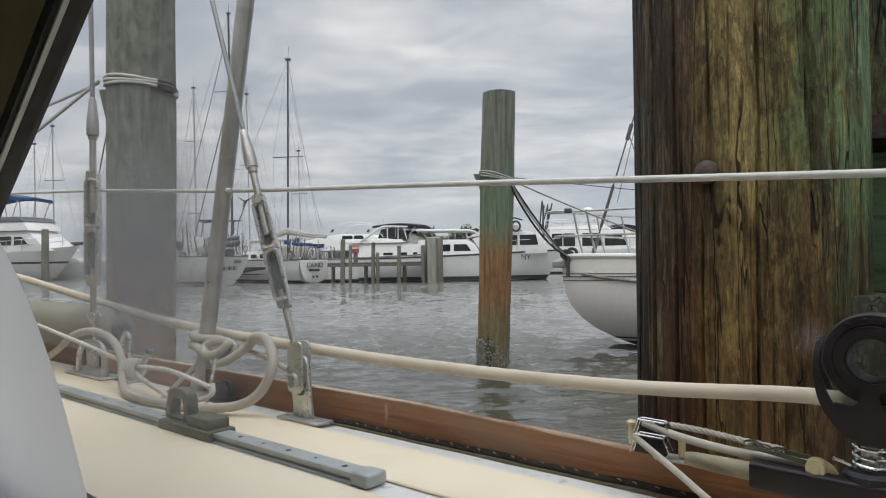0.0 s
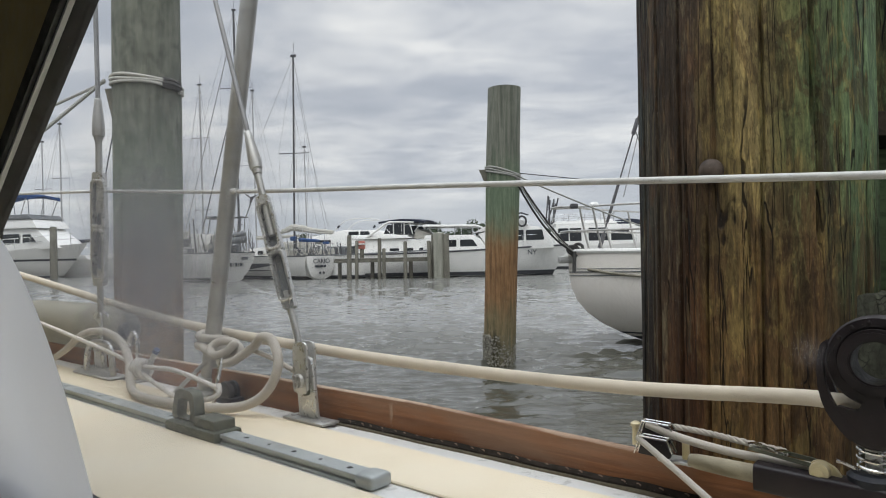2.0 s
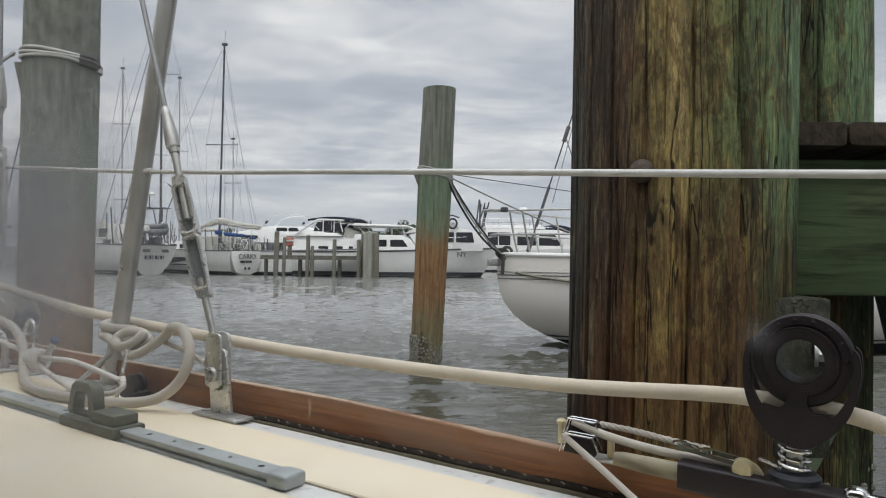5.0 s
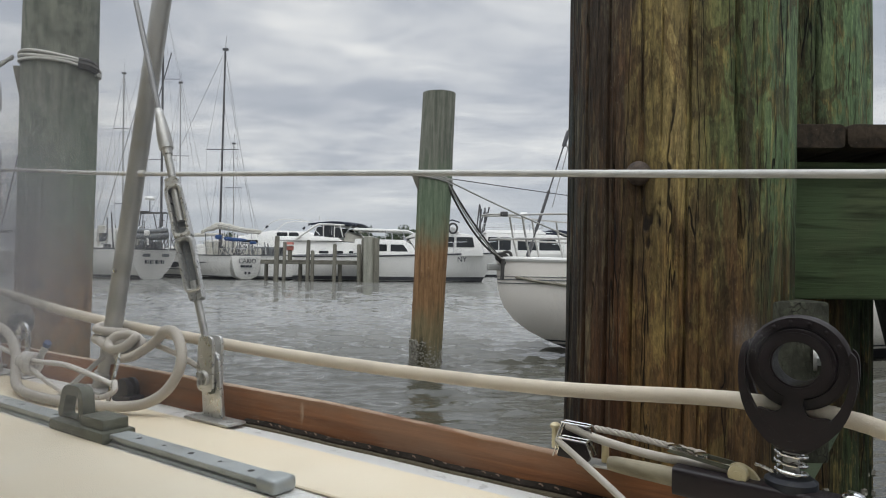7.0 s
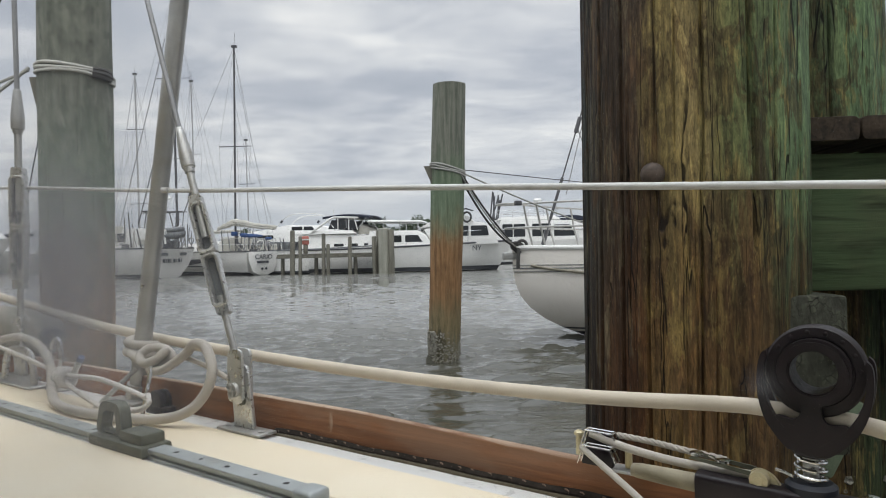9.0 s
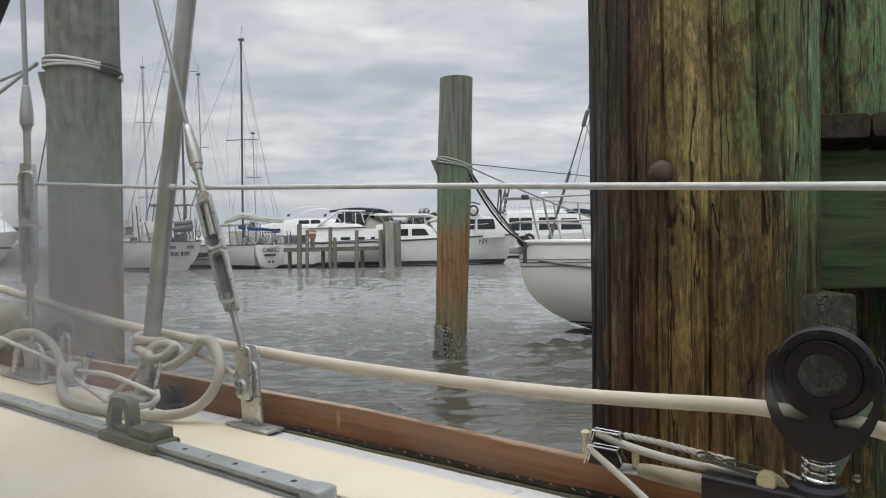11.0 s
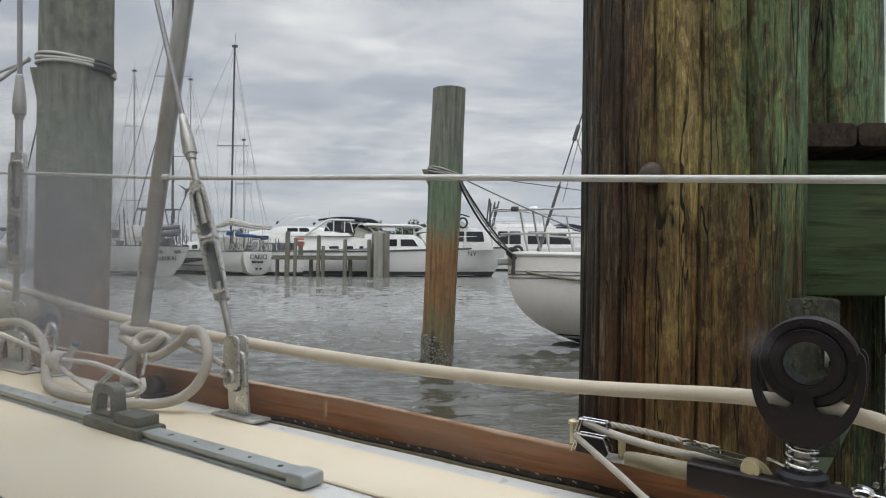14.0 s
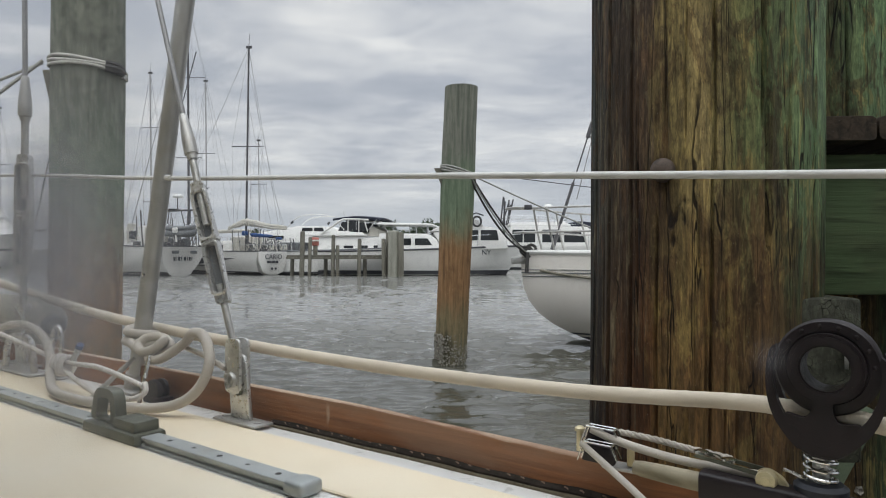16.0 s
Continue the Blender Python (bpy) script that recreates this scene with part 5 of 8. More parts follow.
# Boathook lying on the rail
hook = thing("boathook", yacht(0.15, 0.55, 0.755), "boathook with an ash handle in a black sleeve", "boathook")
bm = bmesh.new()
m = Matrix.Translation(B(0.203, 0.546, 0.7625)) @ (-FWD - Vector((0, 0, 0.03))).normalized().to_track_quat("Z", "Y").to_matrix().to_4x4()
lathe(bm, [(0.0, -0.001), (0.0055, 0.0), (0.0066, 0.006), (0.0074, 0.03), (0.0080, 0.075)], m, 16)
part("handle", bm, M_HANDLE, hook, "weathered ash handle")
bm = bmesh.new()
sleeve = [B(0.146, 0.546, 0.7606), B(0.08, 0.546, 0.7585), B(0.0, 0.546, 0.757), B(-0.5, 0.546, 0.752)]
loft(bm, [[p + OUT * x + Vector((0, 0, y)) for x, y in rounded([(-0.012, -0.011), (0.012, -0.011), (0.012, 0.0115), (-0.012, 0.0115)], 0.005, 3)] for p in sleeve])
part("sleeve", bm, M_BLACK, hook, "black plastic sleeve")
bm = bmesh.new()
lathe(bm, [(0.0085, 0.0), (0.0085, 0.0015), (0.0070, 0.0045), (0.004, 0.0062), (0, 0.0066)], Matrix.Translation(B(0.022, 0.543, 0.7688)), 18)
tube(bm, smooth_path([B(0.018, 0.541, 0.7705), B(0.004, 0.540, 0.7700), B(-0.006, 0.539, 0.7765), B(-0.03, 0.538, 0.7795), B(-0.08, 0.538, 0.779)], 5), 0.0013, 6)
part("bolt", bm, M_BRIGHT, hook, "bright dome bolt with a wire clip")

# Stand-up block with its spring
block = thing("stand_up_block", yacht(0.06, 0.553, 0.77), "large black stand-up block on a steel spring", "block")
BC = (0.0580, 0.553, 0.8625)
FOOT_S = 0.0630
m = upright(*BC) @ Matrix.Rotation(radians(-3.8), 4, "Z")
# the grooved wheel: two lips with a waist between them
bm = bmesh.new()
lathe(bm, [(0.0165, -0.0085), (0.0335, -0.0085), (0.0350, -0.0070), (0.0345, -0.0050), (0.0300, 0.0), (0.0345, 0.0050), (0.0350, 0.0070), (0.0335, 0.0085), (0.0270, 0.0090), (0.0265, 0.0078), (0.0165, 0.0078)], m, 48)
bmesh.ops.delete(bm, geom=[f for f in bm.faces if len(f.verts) > 4], context="FACES")
part("sheave", bm, M_BLACK, block, "black grooved plastic sheave")
bm = bmesh.new()
ring_plate(bm, circle(0.0254, 48), circle(0.0162, 48), 0.0300, m)
ring_plate(bm, circle(0.0232, 48), circle(0.0176, 48), 0.0330, m)
part("hub", bm, M_BLACK, block, "raised round hub")
# two moulded cheeks: arms, a centre web and a solid foot
arm_out = smooth_path([(0.0335, 0.0135, 0), (0.0375, 0.0085, 0), (0.0392, -0.0060, 0), (0.0375, -0.0240, 0), (0.0320, -0.0405, 0), (0.0225, -0.0535, 0), (0.0140, -0.0615, 0)], 5)
arm_in = smooth_path([(0.0325, 0.0090, 0), (0.0345, 0.0000, 0), (0.0338, -0.0130, 0), (0.0310, -0.0250, 0), (0.0255, -0.0360, 0), (0.0180, -0.0450, 0), (0.0060, -0.0560, 0)], 5)
for dz in (0.0118, -0.0118):
    bm = bmesh.new()
    cm = m @ Matrix.Translation((0, 0, dz))
    for side in (-1, 1):
        prism(bm, [(side * p.x, p.y) for p in arm_out] + [(side * p.x, p.y) for p in reversed(arm_in)], 0.0062, cm)
    prism(bm, rounded([(-0.0070, -0.0180), (0.0070, -0.0180), (0.0062, -0.0300), (0.0105, -0.0385), (0.0255, -0.0360), (0.0215, -0.0530), (0.0140, -0.0618), (-0.0140, -0.0618), (-0.0215, -0.0530), (-0.0255, -0.0360), (-0.0105, -0.0385), (-0.0062, -0.0300)], 0.004, 3), 0.0058, cm)
    part("cheek", bm, M_BLACK, block, "black moulded cheek")
bm = bmesh.new()
lathe(bm, [(0.0120, -0.0660), (0.0145, -0.0640), (0.0150, -0.0575), (0.0130, -0.0555)], m @ Matrix.Rotation(radians(-90), 4, "X"), 20)
part("neck", bm, M_BLACK, block)
for a in np.linspace(0.15, 3.0, 8):
    bm = bmesh.new()
    lathe(bm, [(0.0017, -0.001), (0.0017, 0.0006), (0.0010, 0.0011), (0, 0.0011)], m @ Matrix.Translation((0.0302 * math.cos(a), 0.0302 * math.sin(a), 0.0088)), 8)
    part("rivet", bm, M_BLACK, block)
bm = bmesh.new()
helix = [B(FOOT_S + 0.0105 * math.cos(t), BC[1] + 0.0105 * math.sin(t), 0.7755 + 0.021 * t / (2 * math.pi * 3.2)) for t in np.linspace(0, 2 * math.pi * 3.2, 72)]
tube(bm, helix, 0.0014, 8)
part("spring", bm, M_BRIGHT, block, "bright steel spring")
bm = bmesh.new()
rod(bm, B(FOOT_S, BC[1], 0.768), B(FOOT_S, BC[1], 0.803), 0.0058, 12)
part("swivel_post", bm, M_SATIN, block)
bm = bmesh.new()
lathe(bm, [(0.016, 0.0), (0.0185, 0.002), (0.0185, 0.009), (0.015, 0.0118), (0.0, 0.012)], Matrix.Translation(B(FOOT_S, BC[1], 0.7645)), 24)
part("boot", bm, M_NAVY, block, "navy rubber boot")

# The dock beside the split pile
M_STRINGER = plank_wood("green_stained_stringer", (0.030, 0.040, 0.018), (0.105, 0.135, 0.066), 0, (0.072, 0.112, 0.050))
M_BOARD = plank_wood("dark_wet_deck_board", (0.020, 0.015, 0.010), (0.065, 0.045, 0.028), 1)


def end_grain():
    """A saw-cut timber end: grey-green, with crossing drying checks."""
    mat, nn, b, where = principled("checked_grey_end_grain")
    patch = nn.noise(where, 26.0, 7.0, 0.65, 0.3)
    grain = nn.noise(nn.scaled(where, (1, 1, 0.4)), 130.0, 4.0, 0.65)
    wob = nn.scaled(nn.add("ShaderNodeTexNoise", Vector=where, Scale=40.0, Detail=3.0).outputs[1], (0.012, 0.012, 0.012))
    cell = nn.add("ShaderNodeTexVoronoi", Vector=nn.vec("ADD", where, wob), Scale=85.0)
    cell.feature = "DISTANCE_TO_EDGE"
    crack = nn.math("MULTIPLY", nn.span(cell.outputs[0], 0.06, 0.012), nn.span(patch, 0.46, 0.60))
    colour = nn.mix(nn.span(patch, 0.35, 0.65), (0.034, 0.036, 0.026), (0.090, 0.092, 0.066))
    colour = nn.mix(nn.span(grain, 0.42, 0.62), nn.mix(0.5, colour, (0.02, 0.02, 0.014)), colour)
    colour = nn.mix(crack, colour, (0.006, 0.006, 0.004))
    nn.put(b, "Base Color", colour)
    nn.put(b, "Roughness", 0.85)
    nn.put(b, "Specular IOR Level", 0.2)
    nn.put(b, "Normal", nn.bump(nn.math("SUBTRACT", nn.math("ADD", patch, grain), nn.math("MULTIPLY", crack, 0.8)), 0.8, 0.005))
    return mat


M_ENDGRAIN = end_grain()
M_BRACE = surf("green_painted_timber", (0.05, 0.075, 0.045), (0.15, 0.19, 0.12), 12, rough=0.8, bump=0.4, fine=80)
dock = thing("dock", Matrix.Translation((0.9, 1.2, 1.0)), "wooden dock edge with deck boards on a green stringer", "dock")
bm = bmesh.new()
box(bm, (0.545, 1.078, 0.880), (3.2, 1.120, 1.106), I4, 0.004, 2)
part("stringer", bm, M_STRINGER, dock, "green-stained stringer board")
bm = bmesh.new()
box(bm, (0.92, 1.58, 0.878), (3.2, 1.622, 1.118), I4, 0.004, 2)
part("stringer", bm, M_STRINGER, dock, "green-stained stringer board")
brng = random.Random(3)
for q in range(26):
    x = 0.546 + q * 0.0935
    y1 = 1.205 if q < 4 else 2.3
    bm = bmesh.new()
    dz = brng.uniform(-0.003, 0.004)
    rings = []
    outline = rounded([(0, 0.0), (0.089, 0.0), (0.089, 0.040 + brng.uniform(-0.003, 0.002)), (0.0, 0.040 + brng.uniform(-0.003, 0.002))], 0.010, 3)
    for y in (1.030 + brng.uniform(-0.008, 0.008), 1.036, 1.1, y1):
        k = 0.94 if y < 1.036 else 1.0
        rings.append([(x + 0.0445 + (px - 0.0445) * k, y, 1.121 + dz + 0.02 + (pz - 0.02) * k) for px, pz in outline])
    loft(bm, rings)
    part("board", bm, M_BOARD, dock)
bm = bmesh.new()
box(bm, (0.458, 0.930, 0.655), (0.551, 1.040, 0.884), I4, 0.006, 2)
part("blocking", bm, M_ENDGRAIN, dock, "checked grey timber block end")
bm = bmesh.new()
m = Matrix.Translation((0.530, 0.929, 0.806)) @ Matrix.Rotation(radians(62), 4, "Z") @ Matrix.Rotation(radians(90), 4, "X")
lathe(bm, [(0.020, -0.004), (0.020, 0.001), (0.011, 0.0012)], m, 20)
washer = part("washer", bm, M_STEEL, dock)
bm = bmesh.new()
lathe(bm, [(0.0125, 0.0), (0.0125, 0.014), (0.006, 0.0145)], m, 6)
part("nut", bm, M_ALU, washer, "grey galvanised nut")
bm = bmesh.new()
lathe(bm, [(0.0062, 0.0), (0.0062, 0.026), (0.004, 0.028), (0, 0.028)], m, 12)
part("bolt_end", bm, M_ALU, washer)
bm = bmesh.new()
m = Matrix.Translation((0.600, 1.075, 0.655)) @ Matrix.Rotation(radians(28), 4, "Y")
box(bm, (-0.036, -0.02, -0.075), (0.030, 0.03, 0.060), m, 0.008, 2)
part("brace", bm, M_BRACE, dock, "pale green cut brace end")
bm = bmesh.new()
m = Matrix.Translation((0.955, 1.34, 0.86)) @ Matrix.Rotation(radians(-14), 4, "Y")
box(bm, (-0.05, -0.05, -0.26), (0.07, 0.05, 0.04), m, 0.012, 2)
part("knee", bm, M_ENDGRAIN, dock, "weathered cut timber knee")
bm = bmesh.new()
rod(bm, (0.985, 1.285, 0.845), (0.985, 1.25, 0.845), 0.012, 12)
part("bolt_end", bm, M_CAR, dock, "rusty bolt end")


# Boats
def place(x, y, turn):
    return Matrix.Translation((x, y, 0)) @ Matrix.Rotation(radians(turn), 4, "Z")


def hull_rings(length, beam, bow_h, stern_h, transom=0.8, rake=0.9, draft=0.45, flare=0.12, stations=22, full=0.55, curve=1.4, blunt=2.1, square=0.0, wall=0.0):
    """Sections of a hull from stern to bow, bow along +x; each runs from sheer to sheer under the keel."""
    rings = []
    for q in range(stations):
        t = q / (stations - 1)
        w = beam / 2 * (transom + (1 - transom) * min(1, t / full) ** 0.8 if t < full else max(0.0, 1 - ((t - full) / (1 - full)) ** blunt))
        sheer = stern_h + (bow_h - stern_h) * t ** 1.8
        ring = []
        levels = [(1.0, 1.0), (0.9, 0.997 - flare * t * 0.22), (0.78, 0.99 - flare * t * 0.5), (0.64, 0.975 - flare * t * 0.75), (0.5, 0.95 - flare * t), (0.37, 0.91 - flare * t * 1.15), (0.25, 0.85 - flare * t * 1.3), (0.14, 0.765 - flare * t * 1.37), (0.05, 0.66 - flare * t * 1.4), (-0.06, 0.53), (-0.16, 0.38), (-0.3, 0.02)]
        for lv, fr in levels:
            z = sheer * lv if lv > 0 else lv * draft / 0.3
            x = t * length - (1 - lv) ** curve * rake * max(0, (t - 0.55) / 0.45) ** 2
            if lv > -0.1:
                fr += (1 - fr) * square * max(0.0, 1 - 2 * t)
                fr += (1 - fr) * wall * (1 - t ** 3)
            ring.append((x, w * fr, z))
        rings.append(ring)
    return rings


def wineglass(rings, pinch, lift, reach=0.4):
    """Draws a stern in and up towards its foot, as on a counter stern."""
    k = len(rings) - 1
    for q, ring in enumerate(rings):
        f = max(0.0, 1 - q / (reach * k))
        sheer = ring[0][2]
        for n_pt, (x, y, z) in enumerate(ring):
            low = min(1.0, max(0.0, 1 - z / sheer))
            ring[n_pt] = (x + 0.35 * f * low, y * (1 - f * pinch * low ** 2.6), z + f * lift * low)
    return rings


def add_hull(bm, m, rings):
    full = [[m @ Vector(p) for p in ring] + [m @ Vector((p[0], -p[1], p[2])) for p in reversed(ring[:-1])] for ring in rings]
    return loft(bm, full)


def band(bm, m, rings, z0, z1, grow=0.012, t0=0.0, t1=1.0, taper=0.0):
    """A stripe that hugs the hull between two heights; with taper it runs out to a point aft."""
    k = len(rings)
    for sgn in (1, -1):
        rows = []
        for q, ring in enumerate(rings):
            t = q / (k - 1)
            if not t0 <= t <= t1:
                continue
            low = z1 - (z1 - z0) * min(1.0, 0.06 + (t - t0) / taper) if taper else z0
            row = []
            for z in (z1 + (low - z1) * f / 6 for f in range(7)):
                for (xa, ya, za), (xb, yb, zb) in zip(ring, ring[1:]):
                    if zb <= z <= za:
                        f = (za - z) / (za - zb)
                        row.append(Vector((xa + (xb - xa) * f, (ya + (yb - ya) * f + grow) * sgn, z)))
                        break
                else:
                    end = ring[0] if z > ring[0][2] else ring[-1]
                    row.append(Vector((end[0], (end[1] + grow) * sgn, end[2])))
            rows.append([m @ p for p in row] + [m @ (p - Vector((0, sgn * grow * 2, 0))) for p in reversed(row)])
        loft(bm, rows)
    return bm


def gear(parent, m, lo, hi, count, seed, material, label, tall=0.9):
    """Small fittings, poles and bundles crowded on a deck between two corners."""
    rng = random.Random(seed)
    bm = bmesh.new()
    for n_bit in range(count):
        p = Vector([rng.uniform(a, b) for a, b in zip(lo, hi)])
        kind_of = rng.random()
        if kind_of < 0.45:
            rod(bm, m @ p, m @ (p + Vector((rng.uniform(-0.3, 0.3), rng.uniform(-0.2, 0.2), rng.uniform(0.3, 1.0) * tall))), rng.uniform(0.012, 0.028), 5)
        elif kind_of < 0.75:
            h = rng.uniform(0.08, 0.28) * tall
            box(bm, (-0.5 * h, -0.8 * h, 0), (0.6 * h, 0.7 * h, h), m @ Matrix.Translation(p) @ Matrix.Rotation(rng.uniform(0, 3), 4, "Z"), 0.02, 1)
        else:
            r = rng.uniform(0.10, 0.22)
            up_p = p + Vector((0, 0, r + 0.1 * tall))
            tube(bm, [m @ (up_p + Vector((r * math.cos(a * 0.785), 0.3 * r * math.sin(a * 1.57), 1.3 * r * math.sin(a * 0.785)))) for a in range(8)], 0.025, 5, True)
    return part("deck_gear", bm, material, parent, label)


def house(bm, m, profile, half0, half1):
    """A deckhouse: a side outline in x and z, half as wide at the foot as half0, at the top half1."""
    zs = [z for _, z in profile]
    lo, hi = min(zs), max(zs)
    w = lambda z: half0 + (half1 - half0) * ((z - lo) / max(hi - lo, 1e-6))
    loft(bm, [[m @ Vector((x, s * w(z), z)) for x, z in profile] for s in (-1, 1)])
    bmesh.ops.bevel(bm, geom=list(bm.edges), offset=0.035, segments=2, affect="EDGES", profile=0.5)
    return bm


def window_strip(parent, m, windows, half, name="window"):
    """Dark panes set a little proud of a house's two sides; each is (x0, x1, z0, z1, slope)."""
    for x0, x1, z0, z1, slope in windows:
        for s in (1, -1):
            bm = bmesh.new()
            prism(bm, rounded([(x0, z0), (x1, z0), (x1 - slope, z1), (x0 + max(0, -slope), z1)], 0.05, 3), 0.03, m @ Matrix.Translation((0, s * half, 0)) @ Matrix.Rotation(radians(90), 4, "X"))
            part(name, bm, M_WINDOW, parent)


def rail_line(parent, m, path, r=0.016, name="guard_rail", posts=(), post_h=0.6):
    bm = bmesh.new()
    tube(bm, [m @ Vector(p) for p in path], r, 6)
    for x, y, z in posts:
        rod(bm, m @ Vector((x, y, z)), m @ Vector((x, y, z + post_h)), r * 0.9, 6)
    return part(name, bm, M_BRIGHT, parent)


def spar(bm, a, b, r0, r1, seg=8):
    return tube(bm, [a, Vector(a).lerp(Vector(b), 0.5), b], [r0, (r0 + r1) / 2, r1], seg)


def rig(parent, foot, height, r, material, spreaders, stay_fore, stay_aft, lean=(0.02, 0)):
    """A mast with spreaders, masthead gear and its wires."""
    foot = Vector(foot)
    head = foot + Vector((height * lean[0], height * lean[1], height))
    bm = bmesh.new()
    spar(bm, foot, head, r, r * 0.8)
    mast = part("mast", bm, material, parent)
    bm = bmesh.new()
    rod(bm, head, head + Vector((0.05, 0, 0.75)), 0.012, 5)
    box(bm, (-0.14, -0.05, -0.05), (0.16, 0.05, 0.08), Matrix.Translation(head))
    part("masthead", bm, M_DARKMAST, mast)
    wires = bmesh.new()
    for frac, half in spreaders:
        c = foot.lerp(head, frac)
        bm = bmesh.new()
        spar(bm, c - Vector((half, 0, 0)), c + Vector((half, 0.1, 0.02)), 0.028, 0.02, 6)
        part("spreader", bm, M_DARKMAST, mast)
        for sgn in (-1, 1):
            rod(wires, c + Vector((half * sgn, 0, 0)), foot + Vector((half * sgn * 0.75, 0, 0.1)), 0.007, 4)
            rod(wires, c + Vector((half * sgn, 0, 0)), head, 0.007, 4)
    for end in (stay_fore, stay_aft):
        if end:
            rod(wires, head, end, 0.010, 4)
    part("rigging", wires, M_WIRE, parent, "thin grey wire rigging")
    return mast


def lettering(parent, words, size, m, name="lettering"):
    curve = bpy.data.curves.new("letters", "FONT")
    curve.body, curve.size, curve.extrude, curve.align_x = words, size, 0.008, "CENTER"
    temp = bpy.data.objects.new("letters", curve)
    me = bpy.data.meshes.new_from_object(temp)
    bpy.data.objects.remove(temp)
    me.transform(ORIGIN[parent] @ m)
    me.materials.clear()
    me.materials.append(M_LETTER)
    ob = new(name, me)
    ob.parent = parent
    ORIGIN[ob] = ORIGIN[parent]
    return ob


def bars(parent, widths, h, m, name="lettering_bars"):
    bm = bmesh.new()
    x = 0.0
    for w in widths:
        box(bm, (x, 0, -0.006), (x + w, h, 0.006), m)
        x += w + h * 0.28
    return part(name, bm, M_LETTER, parent, "dark unreadable name marks")


# Near sloop on the far side of the fairway slip, bow towards the mid pile
SL = 8.6
sloop_m = Matrix.Translation((0.545, 6.72, 0)) @ Matrix.Rotation(radians(197), 4, "Z") @ Matrix.Translation((-SL, 0, 0))
sloop = thing("sloop", sloop_m, "white sailing sloop moored bow-on with a steel pulpit", "sailboat")
rings = hull_rings(SL, 2.8, 0.955, 0.87, 0.7, 0.95, 0.5, -0.02, 64, 0.45, 3.5, 3.4)
bm = bmesh.new()
add_hull(bm, sloop_m, rings)
part("hull", bm, M_CREAM_HULL, sloop, "cream gelcoat hull")
bm = bmesh.new()
band(bm, sloop_m, rings, -0.2, 0.10, 0.006)
part("boot_stripe", bm, M_BOOT, sloop, "dark antifouling at the waterline")
bm = bmesh.new()
prism(bm, [(SL - 1.9, -0.02), (SL - 1.15, -0.02), (SL - 1.25, -0.45), (SL - 1.8, -0.5)], 0.12, sloop_m @ Matrix.Rotation(radians(90), 4, "X"), 0.02)
part("forefoot", bm, M_BOOT, sloop, "dark forefoot under the bow")
bm = bmesh.new()
band(bm, sloop_m, rings, 0.13, 0.148, 0.006)
part("pinstripe", bm, M_STRIPE, sloop)
for z0, z1 in ((0.756, 0.767), (0.790, 0.796), (0.722, 0.730)):
    bm = bmesh.new()
    band(bm, sloop_m, rings, z0, z1, 0.008)
    part("cove_stripe", bm, M_GREYTUBE, sloop, "grey cove stripe")
bm = bmesh.new()
for sgn in (1, -1):
    tube(bm, [sloop_m @ Vector((r[0][0], sgn * max(r[0][1] - 0.01, 0), r[0][2] + 0.012)) for r in rings], 0.026, 8)
part("gunwale", bm, M_GEL, sloop, "white rounded gunwale")
bm = bmesh.new()
house(bm, sloop_m, [(2.0, 0.84), (7.35, 0.90), (7.0, 1.03), (6.2, 1.10), (2.2, 1.20)], 0.80, 0.62)
part("coach_roof", bm, M_GEL, sloop)
for sgn in (1, -1):
    bm = bmesh.new()
    tube(bm, smooth_path([sloop_m @ Vector((SL - 1.15, sgn * 0.30, 0.86)), sloop_m @ Vector((SL - 1.10, sgn * 0.30, 1.36)), sloop_m @ Vector((SL - 1.16, sgn * 0.26, 1.48)), sloop_m @ Vector((SL - 1.32, sgn * 0.26, 1.46)), sloop_m @ Vector((SL - 1.42, sgn * 0.30, 1.30)), sloop_m @ Vector((SL - 1.40, sgn * 0.30, 0.86))], 5), 0.011, 8)
    part("anchor_hoop", bm, M_STEEL, sloop, "steel hoop on the foredeck")
bm = bmesh.new()
box(bm, (-0.035, -0.025, -0.025), (0.035, 0.025, 0.025), sloop_m @ Matrix.Translation((SL - 0.02, 0.13, 1.41)), 0.01, 2)
part("bow_lamp", bm, M_DARKMAST, sloop, "dark bow lamp on the pulpit")
bm = bmesh.new()
box(bm, (-0.30, -0.22, 0.0), (0.22, 0.22, 0.06), sloop_m @ Matrix.Translation((SL - 1.75, 0, 0.93)), 0.02, 2)
part("fore_hatch", bm, M_WINDOW, sloop, "dark fore hatch")
bm = bmesh.new()
box(bm, (-0.45, -0.03, -0.02), (0.10, 0.03, 0.05), sloop_m @ Matrix.Translation((SL, 0, 0.87)), 0.01, 2)
part("bow_roller", bm, M_STEEL, sloop)
half_at = lambda x: np.interp(x, [r[0][0] for r in rings], [r[0][1] for r in rings])
